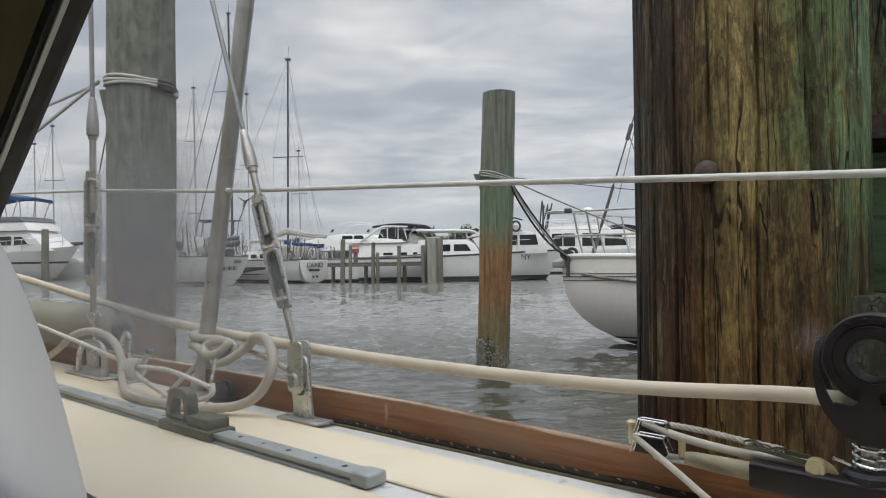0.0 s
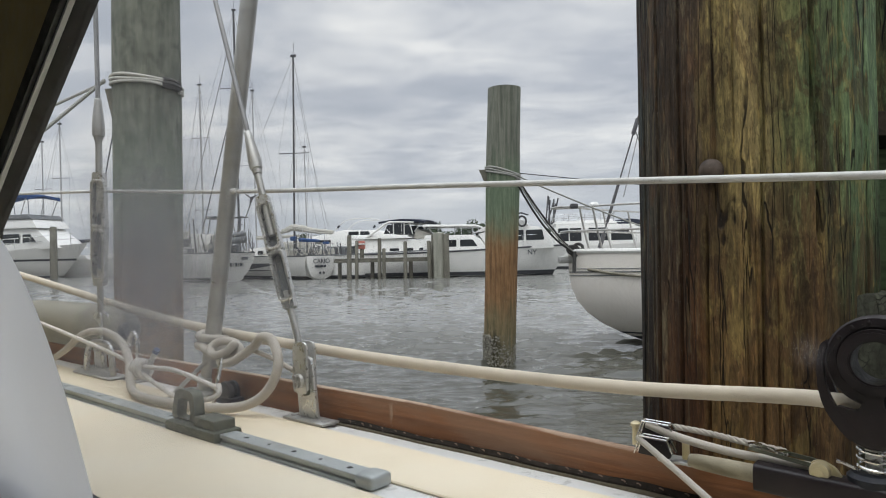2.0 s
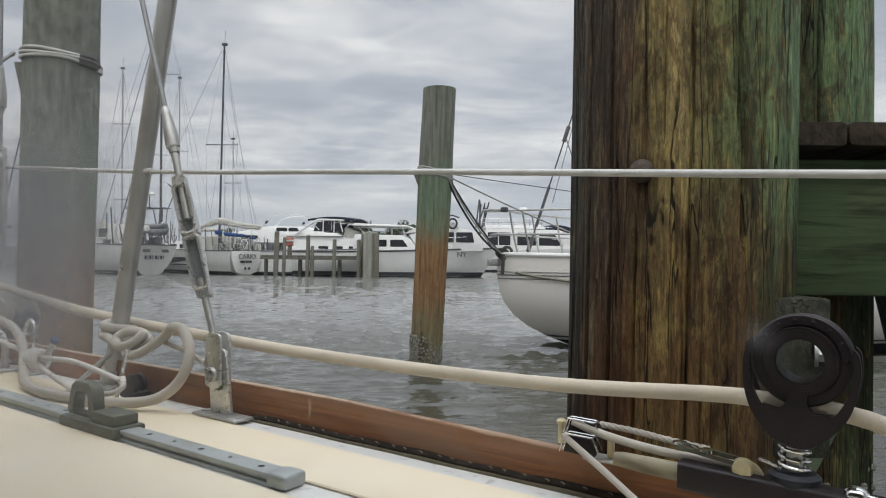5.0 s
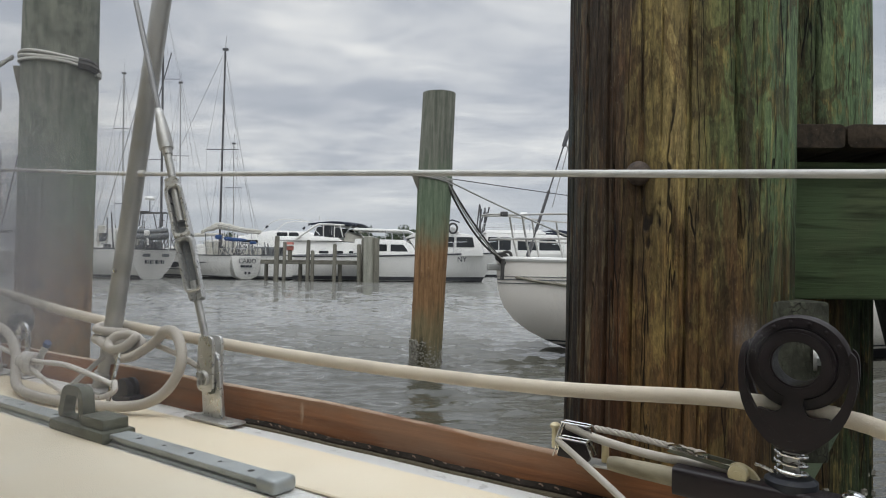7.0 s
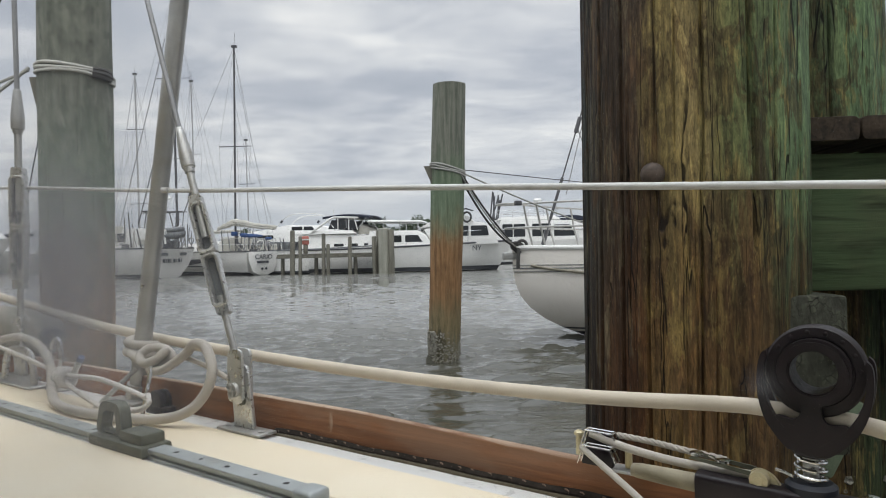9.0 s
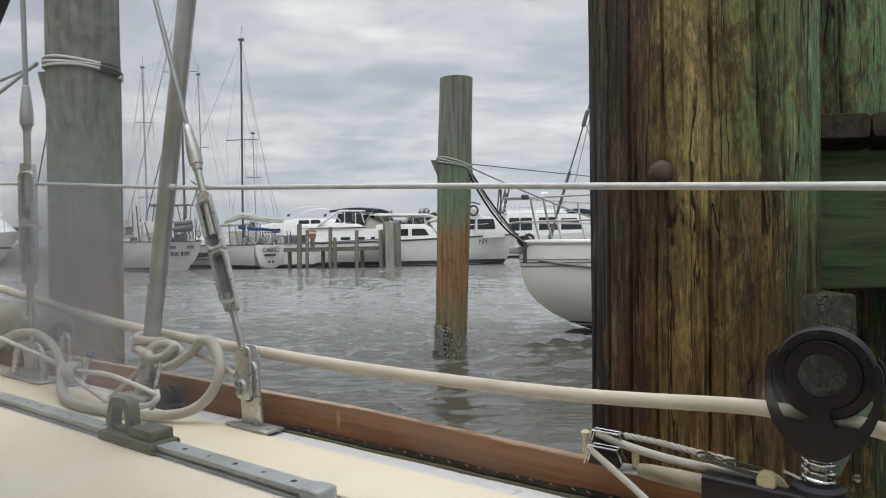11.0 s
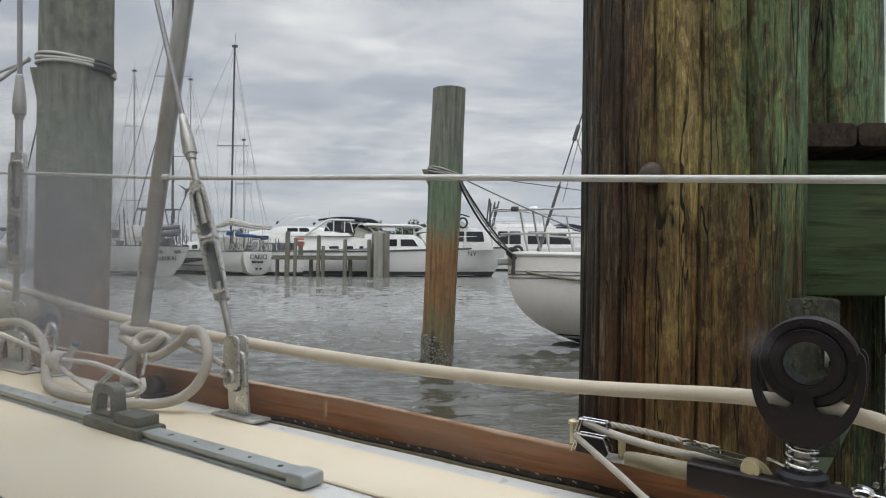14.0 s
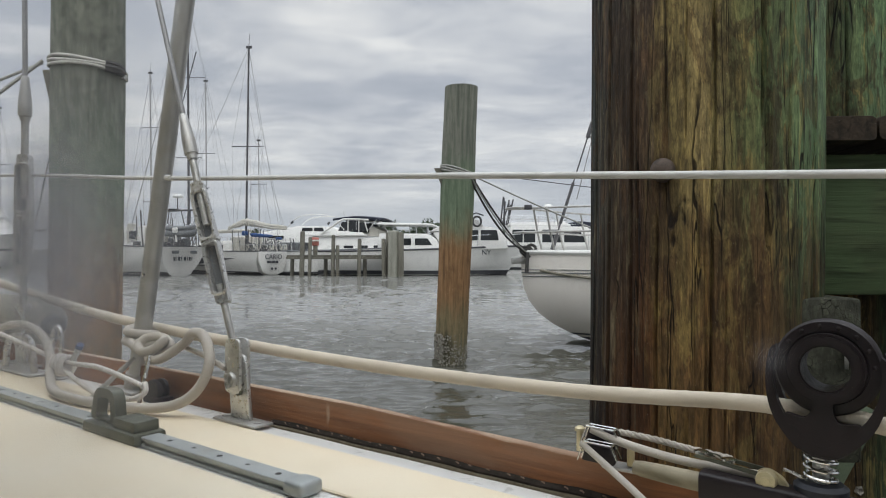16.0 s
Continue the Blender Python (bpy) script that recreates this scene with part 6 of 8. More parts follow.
for lift, nm in ((0.52, "pulpit_rail"), (0.28, "pulpit_rail")):
    bm = bmesh.new()
    run = [(SL - 2.3 + 0.12 * q, 1) for q in range(20)]
    path = [(x, -max(half_at(x) - 0.05, 0.0) , 0.89 + lift) for x, _ in run if half_at(x) > 0.10]
    path += [(SL + (0.10 if lift > 0.4 else 0.02), -0.12, 0.885 + lift), (SL + (0.14 if lift > 0.4 else 0.04), 0.0, 0.885 + lift), (SL + (0.10 if lift > 0.4 else 0.02), 0.12, 0.885 + lift)]
    path += [(x, max(half_at(x) - 0.05, 0.0), 0.89 + lift) for x, _ in reversed(run) if half_at(x) > 0.10]
    tube(bm, smooth_path([sloop_m @ Vector(p) for p in path], 3), 0.0105, 8)
    part(nm, bm, M_STEEL, sloop, "stainless pulpit rail")
for x in (SL - 0.22, SL - 0.62, SL - 1.05, SL - 1.7):
    for sgn in (1, -1):
        bm = bmesh.new()
        y = sgn * max(half_at(x) - 0.05, 0.03)
        tube(bm, smooth_path([sloop_m @ Vector(p) for p in ((x - 0.10, y, 0.88), (x - 0.03, y, 1.15), (x + 0.02, y, 1.41))], 4), 0.0105, 8)
        part("pulpit_post", bm, M_STEEL, sloop)
bm = bmesh.new()
stem = sloop_m @ Vector((SL - 0.30, 0, 0.89))
head = sloop_m @ Vector((SL - 3.9, 0, 11.4))
rod(bm, stem, head, 0.0075, 8)
part("forestay", bm, M_DARKMAST, sloop, "dark forestay wire")
bm = bmesh.new()
rod(bm, stem.lerp(head, 0.01), stem.lerp(head, 0.024), 0.022, 14)
rod(bm, stem.lerp(head, 0.035), stem.lerp(head, 0.075), 0.016, 10)
part("furler_drum", bm, M_DARKMAST, sloop, "dark furler drum")
bm = bmesh.new()
rod(bm, stem.lerp(head, 0.12), stem.lerp(head, 0.135), 0.022, 10)
part("furler_swivel", bm, M_DARKMAST, sloop)
bm = bmesh.new()
rod(bm, stem.lerp(head, 0.125), sloop_m @ Vector((SL - 1.35, -0.2, 0.98)), 0.006, 6)
rod(bm, stem.lerp(head, 0.20), sloop_m @ Vector((SL - 0.55, 0.12, 1.5)), 0.005, 6)
part("halyard", bm, M_WIRE, sloop)
bm = bmesh.new()
spar(bm, sloop_m @ Vector((SL - 3.9, 0, 1.0)), head, 0.07, 0.055, 12)
part("mast", bm, M_MAST, sloop)
bm = bmesh.new()
cl = sloop_m @ Vector((SL - 0.06, 0.03, 0.965))
for dx, dz, r in ((0.0, 0.0, 0.045), (0.03, 0.035, 0.04), (-0.03, 0.02, 0.035)):
    tube(bm, [cl + Vector((dx + 0.045 * math.cos(t), -0.02, dz + r * math.sin(t))) for t in np.linspace(0, 6.283, 13)[:-1]], 0.016, 7, True)
rod(bm, cl + Vector((-0.01, -0.06, 0.0)), cl + Vector((-0.02, -0.08, -0.20)), 0.018, 8)
part("bow_line_turns", bm, M_DARKROPE, sloop, "dark line cleated on the bow")

ring_c = Vector((MX + 0.066 + 0.12, MY - 0.05, 1.62))
for dz, dy, sag, r, mat, lab in ((0.02, 0.0, 0.04, 0.009, M_DARKROPE, "dark dock line from the pile to the sloop's bow"), (-0.03, -0.03, 0.10, 0.010, M_DARKROPE, "slack dark dock line from the pile to the sloop's bow"),
                                 (0.0, -0.05, 0.07, 0.007, M_OLDROPE, "grey dock line from the pile to the sloop's bow")):
    mooring_line(ring_c + Vector((0, dy, dz)), cl + Vector((-0.02, dy, 0.0)), sag, r, mat, lab)
mooring_line(ring_c + Vector((0, 0, 0.03)), sloop_m @ Vector((SL - 1.05, half_at(SL - 1.05) - 0.03, 0.965)), 0.03, 0.007, M_OLDROPE, "grey spring line from the pile to the sloop")
mooring_line(ring_c + Vector((-0.05, 0, 0.06)), (4.9, 9.0, 1.48), 0.02, 0.004, M_DARKROPE, "thin dark line from the pile across the slip")


def on_side(ring, z, proud):
    """The point of a hull section at a height, a little proud of the skin."""
    for (xa, ya, za), (xb, yb, zb) in zip(ring, ring[1:]):
        if zb <= z <= za:
            f = (za - z) / (za - zb)
            return Vector((xa + (xb - xa) * f, ya + (yb - ya) * f + proud, z))
    return Vector((ring[0][0], ring[0][1] + proud, ring[0][2]))


bm = bmesh.new()
slung = [sloop_m @ on_side(ring, 0.79 - 0.30 * (q / 22) ** 0.7, 0.016) for q, ring in enumerate(reversed(rings[-24:-1]))]
tube(bm, slung, 0.013, 8)
single("mooring_line", bm, M_FENDER, Matrix.Translation(slung[0]), "brown line slung along the sloop's hull", "rope", "mooring lines")


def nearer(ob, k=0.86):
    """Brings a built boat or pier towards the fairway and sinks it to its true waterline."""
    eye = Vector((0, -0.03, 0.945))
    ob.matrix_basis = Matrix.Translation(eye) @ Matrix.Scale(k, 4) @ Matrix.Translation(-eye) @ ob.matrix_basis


# Finger pier in the distance
pier = thing("finger_pier", Matrix.Translation((-6, 34, 0)), "low grey timber finger pier on posts", "pier")
bm = bmesh.new()
box(bm, (-9.3, 34.15, 0.82), (-4.05, 35.3, 0.92), I4, 0.02, 1)
part("deck", bm, M_FARPOST, pier)
bm = bmesh.new()
box(bm, (-9.3, 34.05, 0.70), (-4.05, 34.14, 0.82), I4, 0.01, 1)
part("fascia", bm, M_FARPOST, pier)
for x, top, r in ((-8.46, 2.12, 0.15), (-8.06, 1.82, 0.11), (-6.86, 1.93, 0.12), (-6.62, 1.4, 0.11), (-5.51, 1.74, 0.12), (-5.30, 0.74, 0.12), (-4.24, 1.74, 0.13), (-7.35, 0.74, 0.12), (-9.1, 0.74, 0.12)):
    bm = bmesh.new()
    y = 33.95 if top > 1.0 else 34.5
    r *= 0.86
    lathe(bm, [(r * 1.05, -1.2), (r, 0.6), (r * 0.97, top - 0.03), (r * 0.8, top), (0, top + 0.02)], Matrix.Translation((x, y, 0)) @ Matrix.Rotation(radians(random.Random(x).uniform(-1.2, 1.2)), 4, "Y"), 12)
    part("post", bm, M_FARPOST, pier)
M_PALEPOST = surf("pale_weathered_timber", (0.22, 0.22, 0.18), (0.36, 0.355, 0.30), 5, (1, 1, 0.15), rough=0.8, bump=0.2)
dolphin = thing("pile_cluster", Matrix.Translation((-3.7, 34, 0)), "cluster of grey timber piles bound together", "pile")
for x, y, top, r, mat in ((-3.74, 33.9, 2.14, 0.30, M_PALEPOST), (-3.36, 33.75, 2.06, 0.16, M_FARPOST), (-4.02, 34.2, 2.04, 0.16, M_FARPOST)):
    bm = bmesh.new()
    lathe(bm, [(r, -1.2), (r * 0.98, 0.6), (r * 0.95, top - 0.03), (r * 0.82, top), (0, top + 0.02)], Matrix.Translation((x, y, 0)), 14)
    part("pile", bm, mat, dolphin)
red = thing("service_box", Matrix.Translation((-7.95, 34.7, 0.94)), "faded red service box on a stand on the pier", "box")
bm = bmesh.new()
box(bm, (-8.03, 34.60, 0.922), (-7.83, 34.80, 1.40), I4, 0.02, 2)
part("stand", bm, M_FARPOST, red, "grey stand")
bm = bmesh.new()
box(bm, (-8.10, 34.55, 1.40), (-7.76, 34.85, 1.84), I4, 0.05, 2)
part("body", bm, M_RED, red)
bm = bmesh.new()
box(bm, (-8.10, 34.5, 1.622), (-7.74, 34.87, 1.70), I4, 0.02, 2)
part("lid", bm, M_GEL_OLD, red)

# Ketch with a rounded transom
ketch_m = place(-10.55, 35.9, 141)
ketch = thing("ketch", ketch_m, "white cruising sailboat with a dark stripe, stern towards the fairway", "sailboat")
rings = hull_rings(11.0, 3.3, 1.35, 1.10, 0.56, 1.2, 0.5, 0.1, 26, 0.45, square=0.8, wall=0.3)
wineglass(rings, 0.22, 0.10)
bm = bmesh.new()
add_hull(bm, ketch_m, rings)
part("hull", bm, M_GEL_OLD, ketch)
bm = bmesh.new()
band(bm, ketch_m, rings, 0.42, 0.74, 0.015, 0.16, 0.88, 0.30)
part("dark_stripe", bm, M_STRIPE, ketch, "dark hull stripe running out to a point")
bm = bmesh.new()
band(bm, ketch_m, rings, 0.30, 0.36, 0.015, 0.24, 0.88, 0.1)
part("thin_stripe", bm, M_STRIPE, ketch, "thin dark hull stripe")
bm = bmesh.new()
for sgn in (1, -1):
    tube(bm, [ketch_m @ Vector((r[0][0], sgn * (r[0][1] + 0.01), r[0][2] + 0.01)) for r in rings[:-1]], 0.03, 6)
part("toe_rail", bm, M_STRIPE, ketch, "dark toe rail along the sheer")
bm = bmesh.new()
band(bm, ketch_m, rings, -0.3, 0.02, 0.016)
part("boot_stripe", bm, M_BOOT, ketch)
bm = bmesh.new()
half = [(y * 0.985, z) for x, y, z in rings[0] if z > -0.25]
trans = half + [(-y, z) for y, z in reversed(half)]
prism(bm, trans, 0.06, ketch_m @ Matrix.Translation((-0.035, 0, 0)) @ Matrix.Rotation(radians(90), 4, "Z") @ Matrix.Rotation(radians(90), 4, "X"), 0.02)
transom = part("transom", bm, M_GEL_OLD, ketch, "rounded white transom")
stern_face = ketch_m @ Matrix.Translation((-0.12, 0, 0)) @ Matrix.Rotation(radians(-90), 4, "Z") @ Matrix.Rotation(radians(90), 4, "X")
lettering(transom, "CARIO", 0.36, stern_face @ Matrix.Translation((0.0, 0.70, 0.0)))
bars(transom, [0.28, 0.2, 0.16], 0.12, stern_face @ Matrix.Translation((-0.42, 0.48, 0)))
bm = bmesh.new()
for x in (-0.12, 0.12):
    lathe(bm, [(0.07, 0), (0.07, 0.02), (0, 0.021)], stern_face @ Matrix.Translation((x, 0.18, 0.0)), 10)
part("outlet", bm, M_LETTER, transom)
bm = bmesh.new()
house(bm, ketch_m, [(2.6, 1.1), (7.2, 1.2), (6.8, 1.6), (2.8, 1.72)], 1.1, 0.95)
part("coach_roof", bm, M_GEL_OLD, ketch)
window_strip(ketch, ketch_m, [(3.2, 3.8, 1.25, 1.48, 0.0), (4.2, 4.8, 1.25, 1.48, 0.0), (5.2, 5.8, 1.25, 1.48, 0.0)], 1.08)
mast_foot = Vector((-12.0, 35.9, 1.2))
rig(ketch, mast_foot, 11.0, 0.062, M_DARKMAST, ((0.51, 0.85),), mast_foot + Vector((-5.0, 1.0, 0.4)), Vector((-9.9, 35.5, 1.3)), (0.012, 0))
bm = bmesh.new()
spar(bm, mast_foot + Vector((0.1, -0.1, 1.35)), Vector((-9.7, 35.3, 2.28)), 0.06, 0.05)
part("boom", bm, M_MAST, ketch)
bm = bmesh.new()
cov = [((-0.95, -0.05, 1.12), 0.07), ((-0.45, -0.1, 1.30), 0.15), ((0.0, -0.1, 1.46), 0.24), ((0.4, -0.15, 1.42), 0.22), ((0.95, -0.25, 1.30), 0.17), ((1.6, -0.45, 1.20), 0.14), ((2.4, -0.6, 1.12), 0.08)]
crng = random.Random(8)
line = smooth_path([mast_foot + Vector(p) for p, r in cov], 5)
girth = np.interp(np.linspace(0, 6, len(line)), range(7), [r for p, r in cov])
for k in range(4):
    off = Vector((0, crng.uniform(-0.07, 0.07), crng.uniform(-0.10, 0.10)))
    tube(bm, [p + off + Vector((0, 0, crng.uniform(-0.02, 0.02))) for p in line], [float(g) * crng.uniform(0.42, 0.66) for g in girth], 8)
part("sail_cover", bm, M_SAIL, ketch, "lumpy cream sail cover")
bm = bmesh.new()
tube(bm, smooth_path([Vector((-11.5, 35.1, 2.0)), Vector((-11.0, 35.1, 1.95)), Vector((-10.3, 35.1, 1.92))], 6), [0.04, 0.08, 0.11, 0.10, 0.12, 0.09, 0.11, 0.10, 0.08, 0.09, 0.07, 0.06, 0.04], 8)
part("blue_cover", bm, M_BLUE, ketch, "bundled blue canvas cover")
bm = bmesh.new()
for x0, x1, z0, z1 in ((-11.95, -11.62, 1.95, 2.18), (-10.15, -9.80, 1.72, 1.86)):
    box(bm, (x0, 35.0, z0), (x1, 35.2, z1), I4, 0.06, 2)
part("blue_cover", bm, M_BLUE, ketch, "folded blue canvas")
gear(ketch, ketch_m, (-0.1, -1.0, 1.1), (4.5, 1.1, 1.15), 34, 11, M_DARKMAST, "dark winches, poles and blocks")
gear(ketch, ketch_m, (0.0, -1.1, 1.1), (5.5, 1.2, 1.2), 30, 12, M_SAIL, "cream bundles, boards and buckets")
gear(ketch, ketch_m, (0.0, -1.1, 1.1), (4.0, 1.2, 1.2), 16, 13, M_GREYTUBE, "grey cockpit gear")
bm = bmesh.new()
box(bm, (2.0, -0.75, 1.10), (2.9, 0.75, 1.95), ketch_m, 0.10, 2)
part("dodger", bm, M_SAIL, ketch, "cream canvas dodger")
for h in (0.35, 0.68):
    rail_line(ketch, ketch_m, [(3.0, 1.45, 1.2 + h), (1.2, 1.25, 1.15 + h), (0.1, 0.95, 1.13 + h), (-0.05, 0.0, 1.13 + h), (0.1, -0.95, 1.13 + h), (3.0, -1.45, 1.2 + h)], 0.016,
              posts=[(2.9, 1.43, 1.15), (1.2, 1.23, 1.1), (0.1, 0.93, 1.1), (0.1, -0.93, 1.1), (1.2, -1.23, 1.1)] if h > 0.5 else (), post_h=0.7)
for x, y in ((0.3, 0.9), (0.5, 0.2), (0.4, -0.6)):
    bm = bmesh.new()
    p = ketch_m @ Vector((x, y, 1.12))
    rod(bm, p, p + Vector((0, 0, 1.5)), 0.02, 6)
    part("flag_staff", bm, M_BRIGHT, ketch)

bm = bmesh.new()
crng = random.Random(5)
for k in range(16):
    p = ketch_m @ Vector((crng.uniform(-0.1, 2.6), crng.uniform(-1.1, 1.1), 1.12))
    q = p + Vector((crng.uniform(-0.12, 0.12), 0, crng.uniform(0.3, 1.25)))
    rod(bm, p, q, crng.uniform(0.012, 0.035), 6)
part("cockpit_gear", bm, M_DARKMAST, ketch, "dark winches, poles and cockpit gear")
bm = bmesh.new()
for k in range(7):
    p = ketch_m @ Vector((0.2 + 0.42 * k, -1.0 - 0.02 * k, 1.16))
    lathe(bm, [(0.05, 0), (0.10, 0.05), (0.09, 0.30), (0.04, 0.38), (0, 0.39)], Matrix.Translation(p), 8)
part("canvas_bundle", bm, M_SAIL, ketch, "cream canvas bundles along the rail")
bm = bmesh.new()
for dx, dz, ex in ((0.10, 10.8, 0.35), (0.08, 8.2, 1.5), (0.02, 5.6, -0.55), (0.06, 10.2, 2.1)):
    rod(bm, mast_foot + Vector((dx, 0.0, dz)), mast_foot + Vector((ex, -0.2, 0.9)), 0.008, 4)
part("halyards", bm, M_WIRE, ketch, "slack grey halyards")

# White cruiser with a square transom and a dinghy on davits
cruiser_m = place(-14.75, 34.4, 148)
cruiser = thing("cruiser", cruiser_m, "white motorsailer with a grey dinghy hung on its stern", "sailboat")
rings = hull_rings(11.5, 3.7, 1.75, 1.36, 0.66, 1.3, 0.5, 0.1, 22, 0.4, square=0.3, wall=0.3)
wineglass(rings, 0.30, 0.02, 0.3)
bm = bmesh.new()
add_hull(bm, cruiser_m, rings)
cr_hull = part("hull", bm, M_GEL_OLD, cruiser)
bm = bmesh.new()
band(bm, cruiser_m, rings, -0.3, 0.03, 0.016)
part("boot_stripe", bm, M_BOOT, cruiser)
bm = bmesh.new()
for sgn in (1, -1):
    tube(bm, [cruiser_m @ Vector((r[0][0], sgn * (r[0][1] + 0.01), r[0][2] + 0.01)) for r in rings[:-1]], 0.035, 6)
tube(bm, [cruiser_m @ Vector((-0.01, y * rings[0][0][1], 1.37)) for y in (-1, -0.5, 0, 0.5, 1)], 0.03, 6)
part("toe_rail", bm, M_STRIPE, cruiser, "dark toe rail along the sheer")
gear(cruiser, cruiser_m, (0.0, -1.4, 1.36), (3.2, 1.4, 1.45), 46, 21, M_DARKMAST, "dark poles, blocks and gear on the aft deck", 1.25)
gear(cruiser, cruiser_m, (0.0, -1.4, 1.36), (5.0, 1.4, 1.5), 30, 22, M_GREYTUBE, "grey bundles on the aft deck", 1.1)
gear(cruiser, cruiser_m, (0.5, -1.4, 1.36), (6.0, 1.4, 1.6), 24, 23, M_SAIL, "cream canvas and boards on deck", 1.2)
back = cruiser_m @ Matrix.Translation((-0.03, 0, 0)) @ Matrix.Rotation(radians(-90), 4, "Z") @ Matrix.Rotation(radians(90), 4, "X")
bars(cr_hull, [0.11, 0.05, 0.11, 0.05, 0.0, 0.13, 0.05, 0.11, 0.05], 0.20, back @ Matrix.Translation((-0.65, 0.62, 0)))
for x in (-0.42, 0.42):
    bm = bmesh.new()
    prism(bm, rounded([(-0.2, -0.07), (0.2, -0.07), (0.2, 0.09), (-0.2, 0.09)], 0.04, 3), 0.03, back @ Matrix.Translation((x * 1.3, 1.05, 0.0)))
    part("stern_port", bm, M_GREYTUBE, cr_hull, "grey stern port")
bm = bmesh.new()
house(bm, cruiser_m, [(1.8, 1.35), (7.6, 1.45), (6.6, 2.35), (2.0, 2.45)], 1.25, 1.05)
part("deckhouse", bm, M_GEL_OLD, cruiser)
window_strip(cruiser, cruiser_m, [(2.4, 3.3, 1.75, 2.2, 0.0), (3.6, 4.6, 1.75, 2.2, 0.0), (4.9, 5.9, 1.72, 2.15, 0.2)], 1.20)
bm = bmesh.new()
dy = Vector((-14.75, 33.6, 2.0))
for up_z, r in ((0.0, 0.17), (0.26, 0.13)):
    tube(bm, smooth_path([dy + Vector((-0.72, 0.25, 0.05 + up_z)), dy + Vector((-0.3, -0.2, up_z)), dy + Vector((0.3, -0.22, up_z)), dy + Vector((0.62, -0.1, 0.04 + up_z)), dy + Vector((0.70, 0.25, 0.1 + up_z)), dy + Vector((0.5, 0.55, 0.04 + up_z)), dy + Vector((-0.1, 0.6, up_z)), dy + Vector((-0.72, 0.5, 0.05 + up_z))], 5), r, 10)
dinghy = part("dinghy", bm, M_GREYTUBE, cruiser, "grey inflatable dinghy")
bm = bmesh.new()
box(bm, (-0.10, -0.48, 0.02), (0.16, -0.22, 0.30), Matrix.Translation(dy), 0.06, 2)
rod(bm, dy + Vector((0.03, -0.33, 0.05)), dy + Vector((0.10, -0.38, -0.42)), 0.05, 8)
part("outboard", bm, M_GEL_OLD, dinghy, "pale outboard motor")
bm = bmesh.new()
for x in (-0.9, 0.8):
    tube(bm, smooth_path([Vector((-14.75 + x * 0.7, 34.6, 1.30)), Vector((-14.75 + x * 0.7, 34.4, 2.3)), Vector((-14.75 + x * 0.7, 33.9, 2.5)), Vector((-14.75 + x * 0.7, 33.6, 2.3))], 5), 0.04, 8)
part("davit", bm, M_BRIGHT, cruiser)
bm = bmesh.new()
for a, b in (((-17.0, 35.6, 1.35), (-16.7, 35.6, 3.3)), ((-14.9, 35.4, 1.3), (-14.9, 35.5, 3.3)), ((-16.9, 35.5, 3.3), (-14.7, 35.5, 3.35)), ((-16.9, 36.1, 3.3), (-14.7, 36.1, 3.35)), ((-14.9, 35.4, 1.3), (-15.4, 35.5, 3.3)),
             ((-16.4, 35.6, 1.35), (-16.1, 35.6, 3.3)), ((-15.6, 35.5, 3.3), (-15.6, 35.5, 4.0))):
    rod(bm, a, b, 0.03, 6)
part("stern_arch", bm, M_DARKMAST, cruiser, "dark steel stern arch")
bm = bmesh.new()
box(bm, (-16.9, 35.45, 3.36), (-15.7, 36.2, 3.41))
part("solar_panel", bm, M_WINDOW, cruiser, "dark solar panel")
bm = bmesh.new()
lathe(bm, [(0.02, 0), (0.24, 0.02), (0.26, 0.1), (0.2, 0.2), (0.0, 0.22)], Matrix.Translation((-15.6, 35.5, 3.98)), 14)
part("radome", bm, M_GEL, cruiser, "white radar dome")
bm = bmesh.new()
for k in range(5):
    p = Vector((-16.6 + 0.4 * k, 35.2, 1.34 + 0.06 * (k % 2)))
    lathe(bm, [(0.13, 0), (0.16, 0.05), (0.15, 0.45), (0.05, 0.52)], Matrix.Translation(p), 8)
part("deck_gear", bm, M_GREYTUBE, cruiser, "bundled grey deck gear")
rig(cruiser, (-19.4, 46.0, 1.4), 17.5, 0.09, M_DARKMAST, ((0.68, 1.15), (0.36, 0.9)), (-24.0, 45.0, 2.0), (-15.6, 46.0, 1.9), (-0.008, 0))

for a, b, r, mat in (((-18.1, 44.0, 14.5), (-21.2, 44.0, 3.0), 0.036, M_DARKMAST), ((-18.7, 43.0, 15.1), (-21.9, 43.0, 3.0), 0.026, M_WIRE)):
    bm = bmesh.new()
    rod(bm, a, b, r, 6)
    part("backstay", bm, mat, cruiser, "dark thick backstay")

bm = bmesh.new()
hub = Vector((-14.40, 35.9, 4.40))
lathe(bm, [(0.03, -0.22), (0.09, -0.10), (0.10, 0.04), (0.02, 0.12)], Matrix.Translation(hub) @ Matrix.Rotation(radians(80), 4, "X"), 10)
rod(bm, hub + Vector((0, 0.1, -0.05)), hub + Vector((-0.25, -0.3, -1.1)), 0.03, 6)
vane = part("wind_generator", bm, M_DARKMAST, cruiser, "small dark wind generator on a pole")
for a in (0.4, 2.5, 4.6):
    bm = bmesh.new()
    tip = hub + Vector((0.48 * math.cos(a), -0.12, 0.48 * math.sin(a)))
    tube(bm, [hub + Vector((0, -0.12, 0)), hub.lerp(tip, 0.4) + Vector((0, -0.07, 0)), tip], [0.03, 0.05, 0.012], 6)
    part("blade", bm, M_DARKMAST, vane)

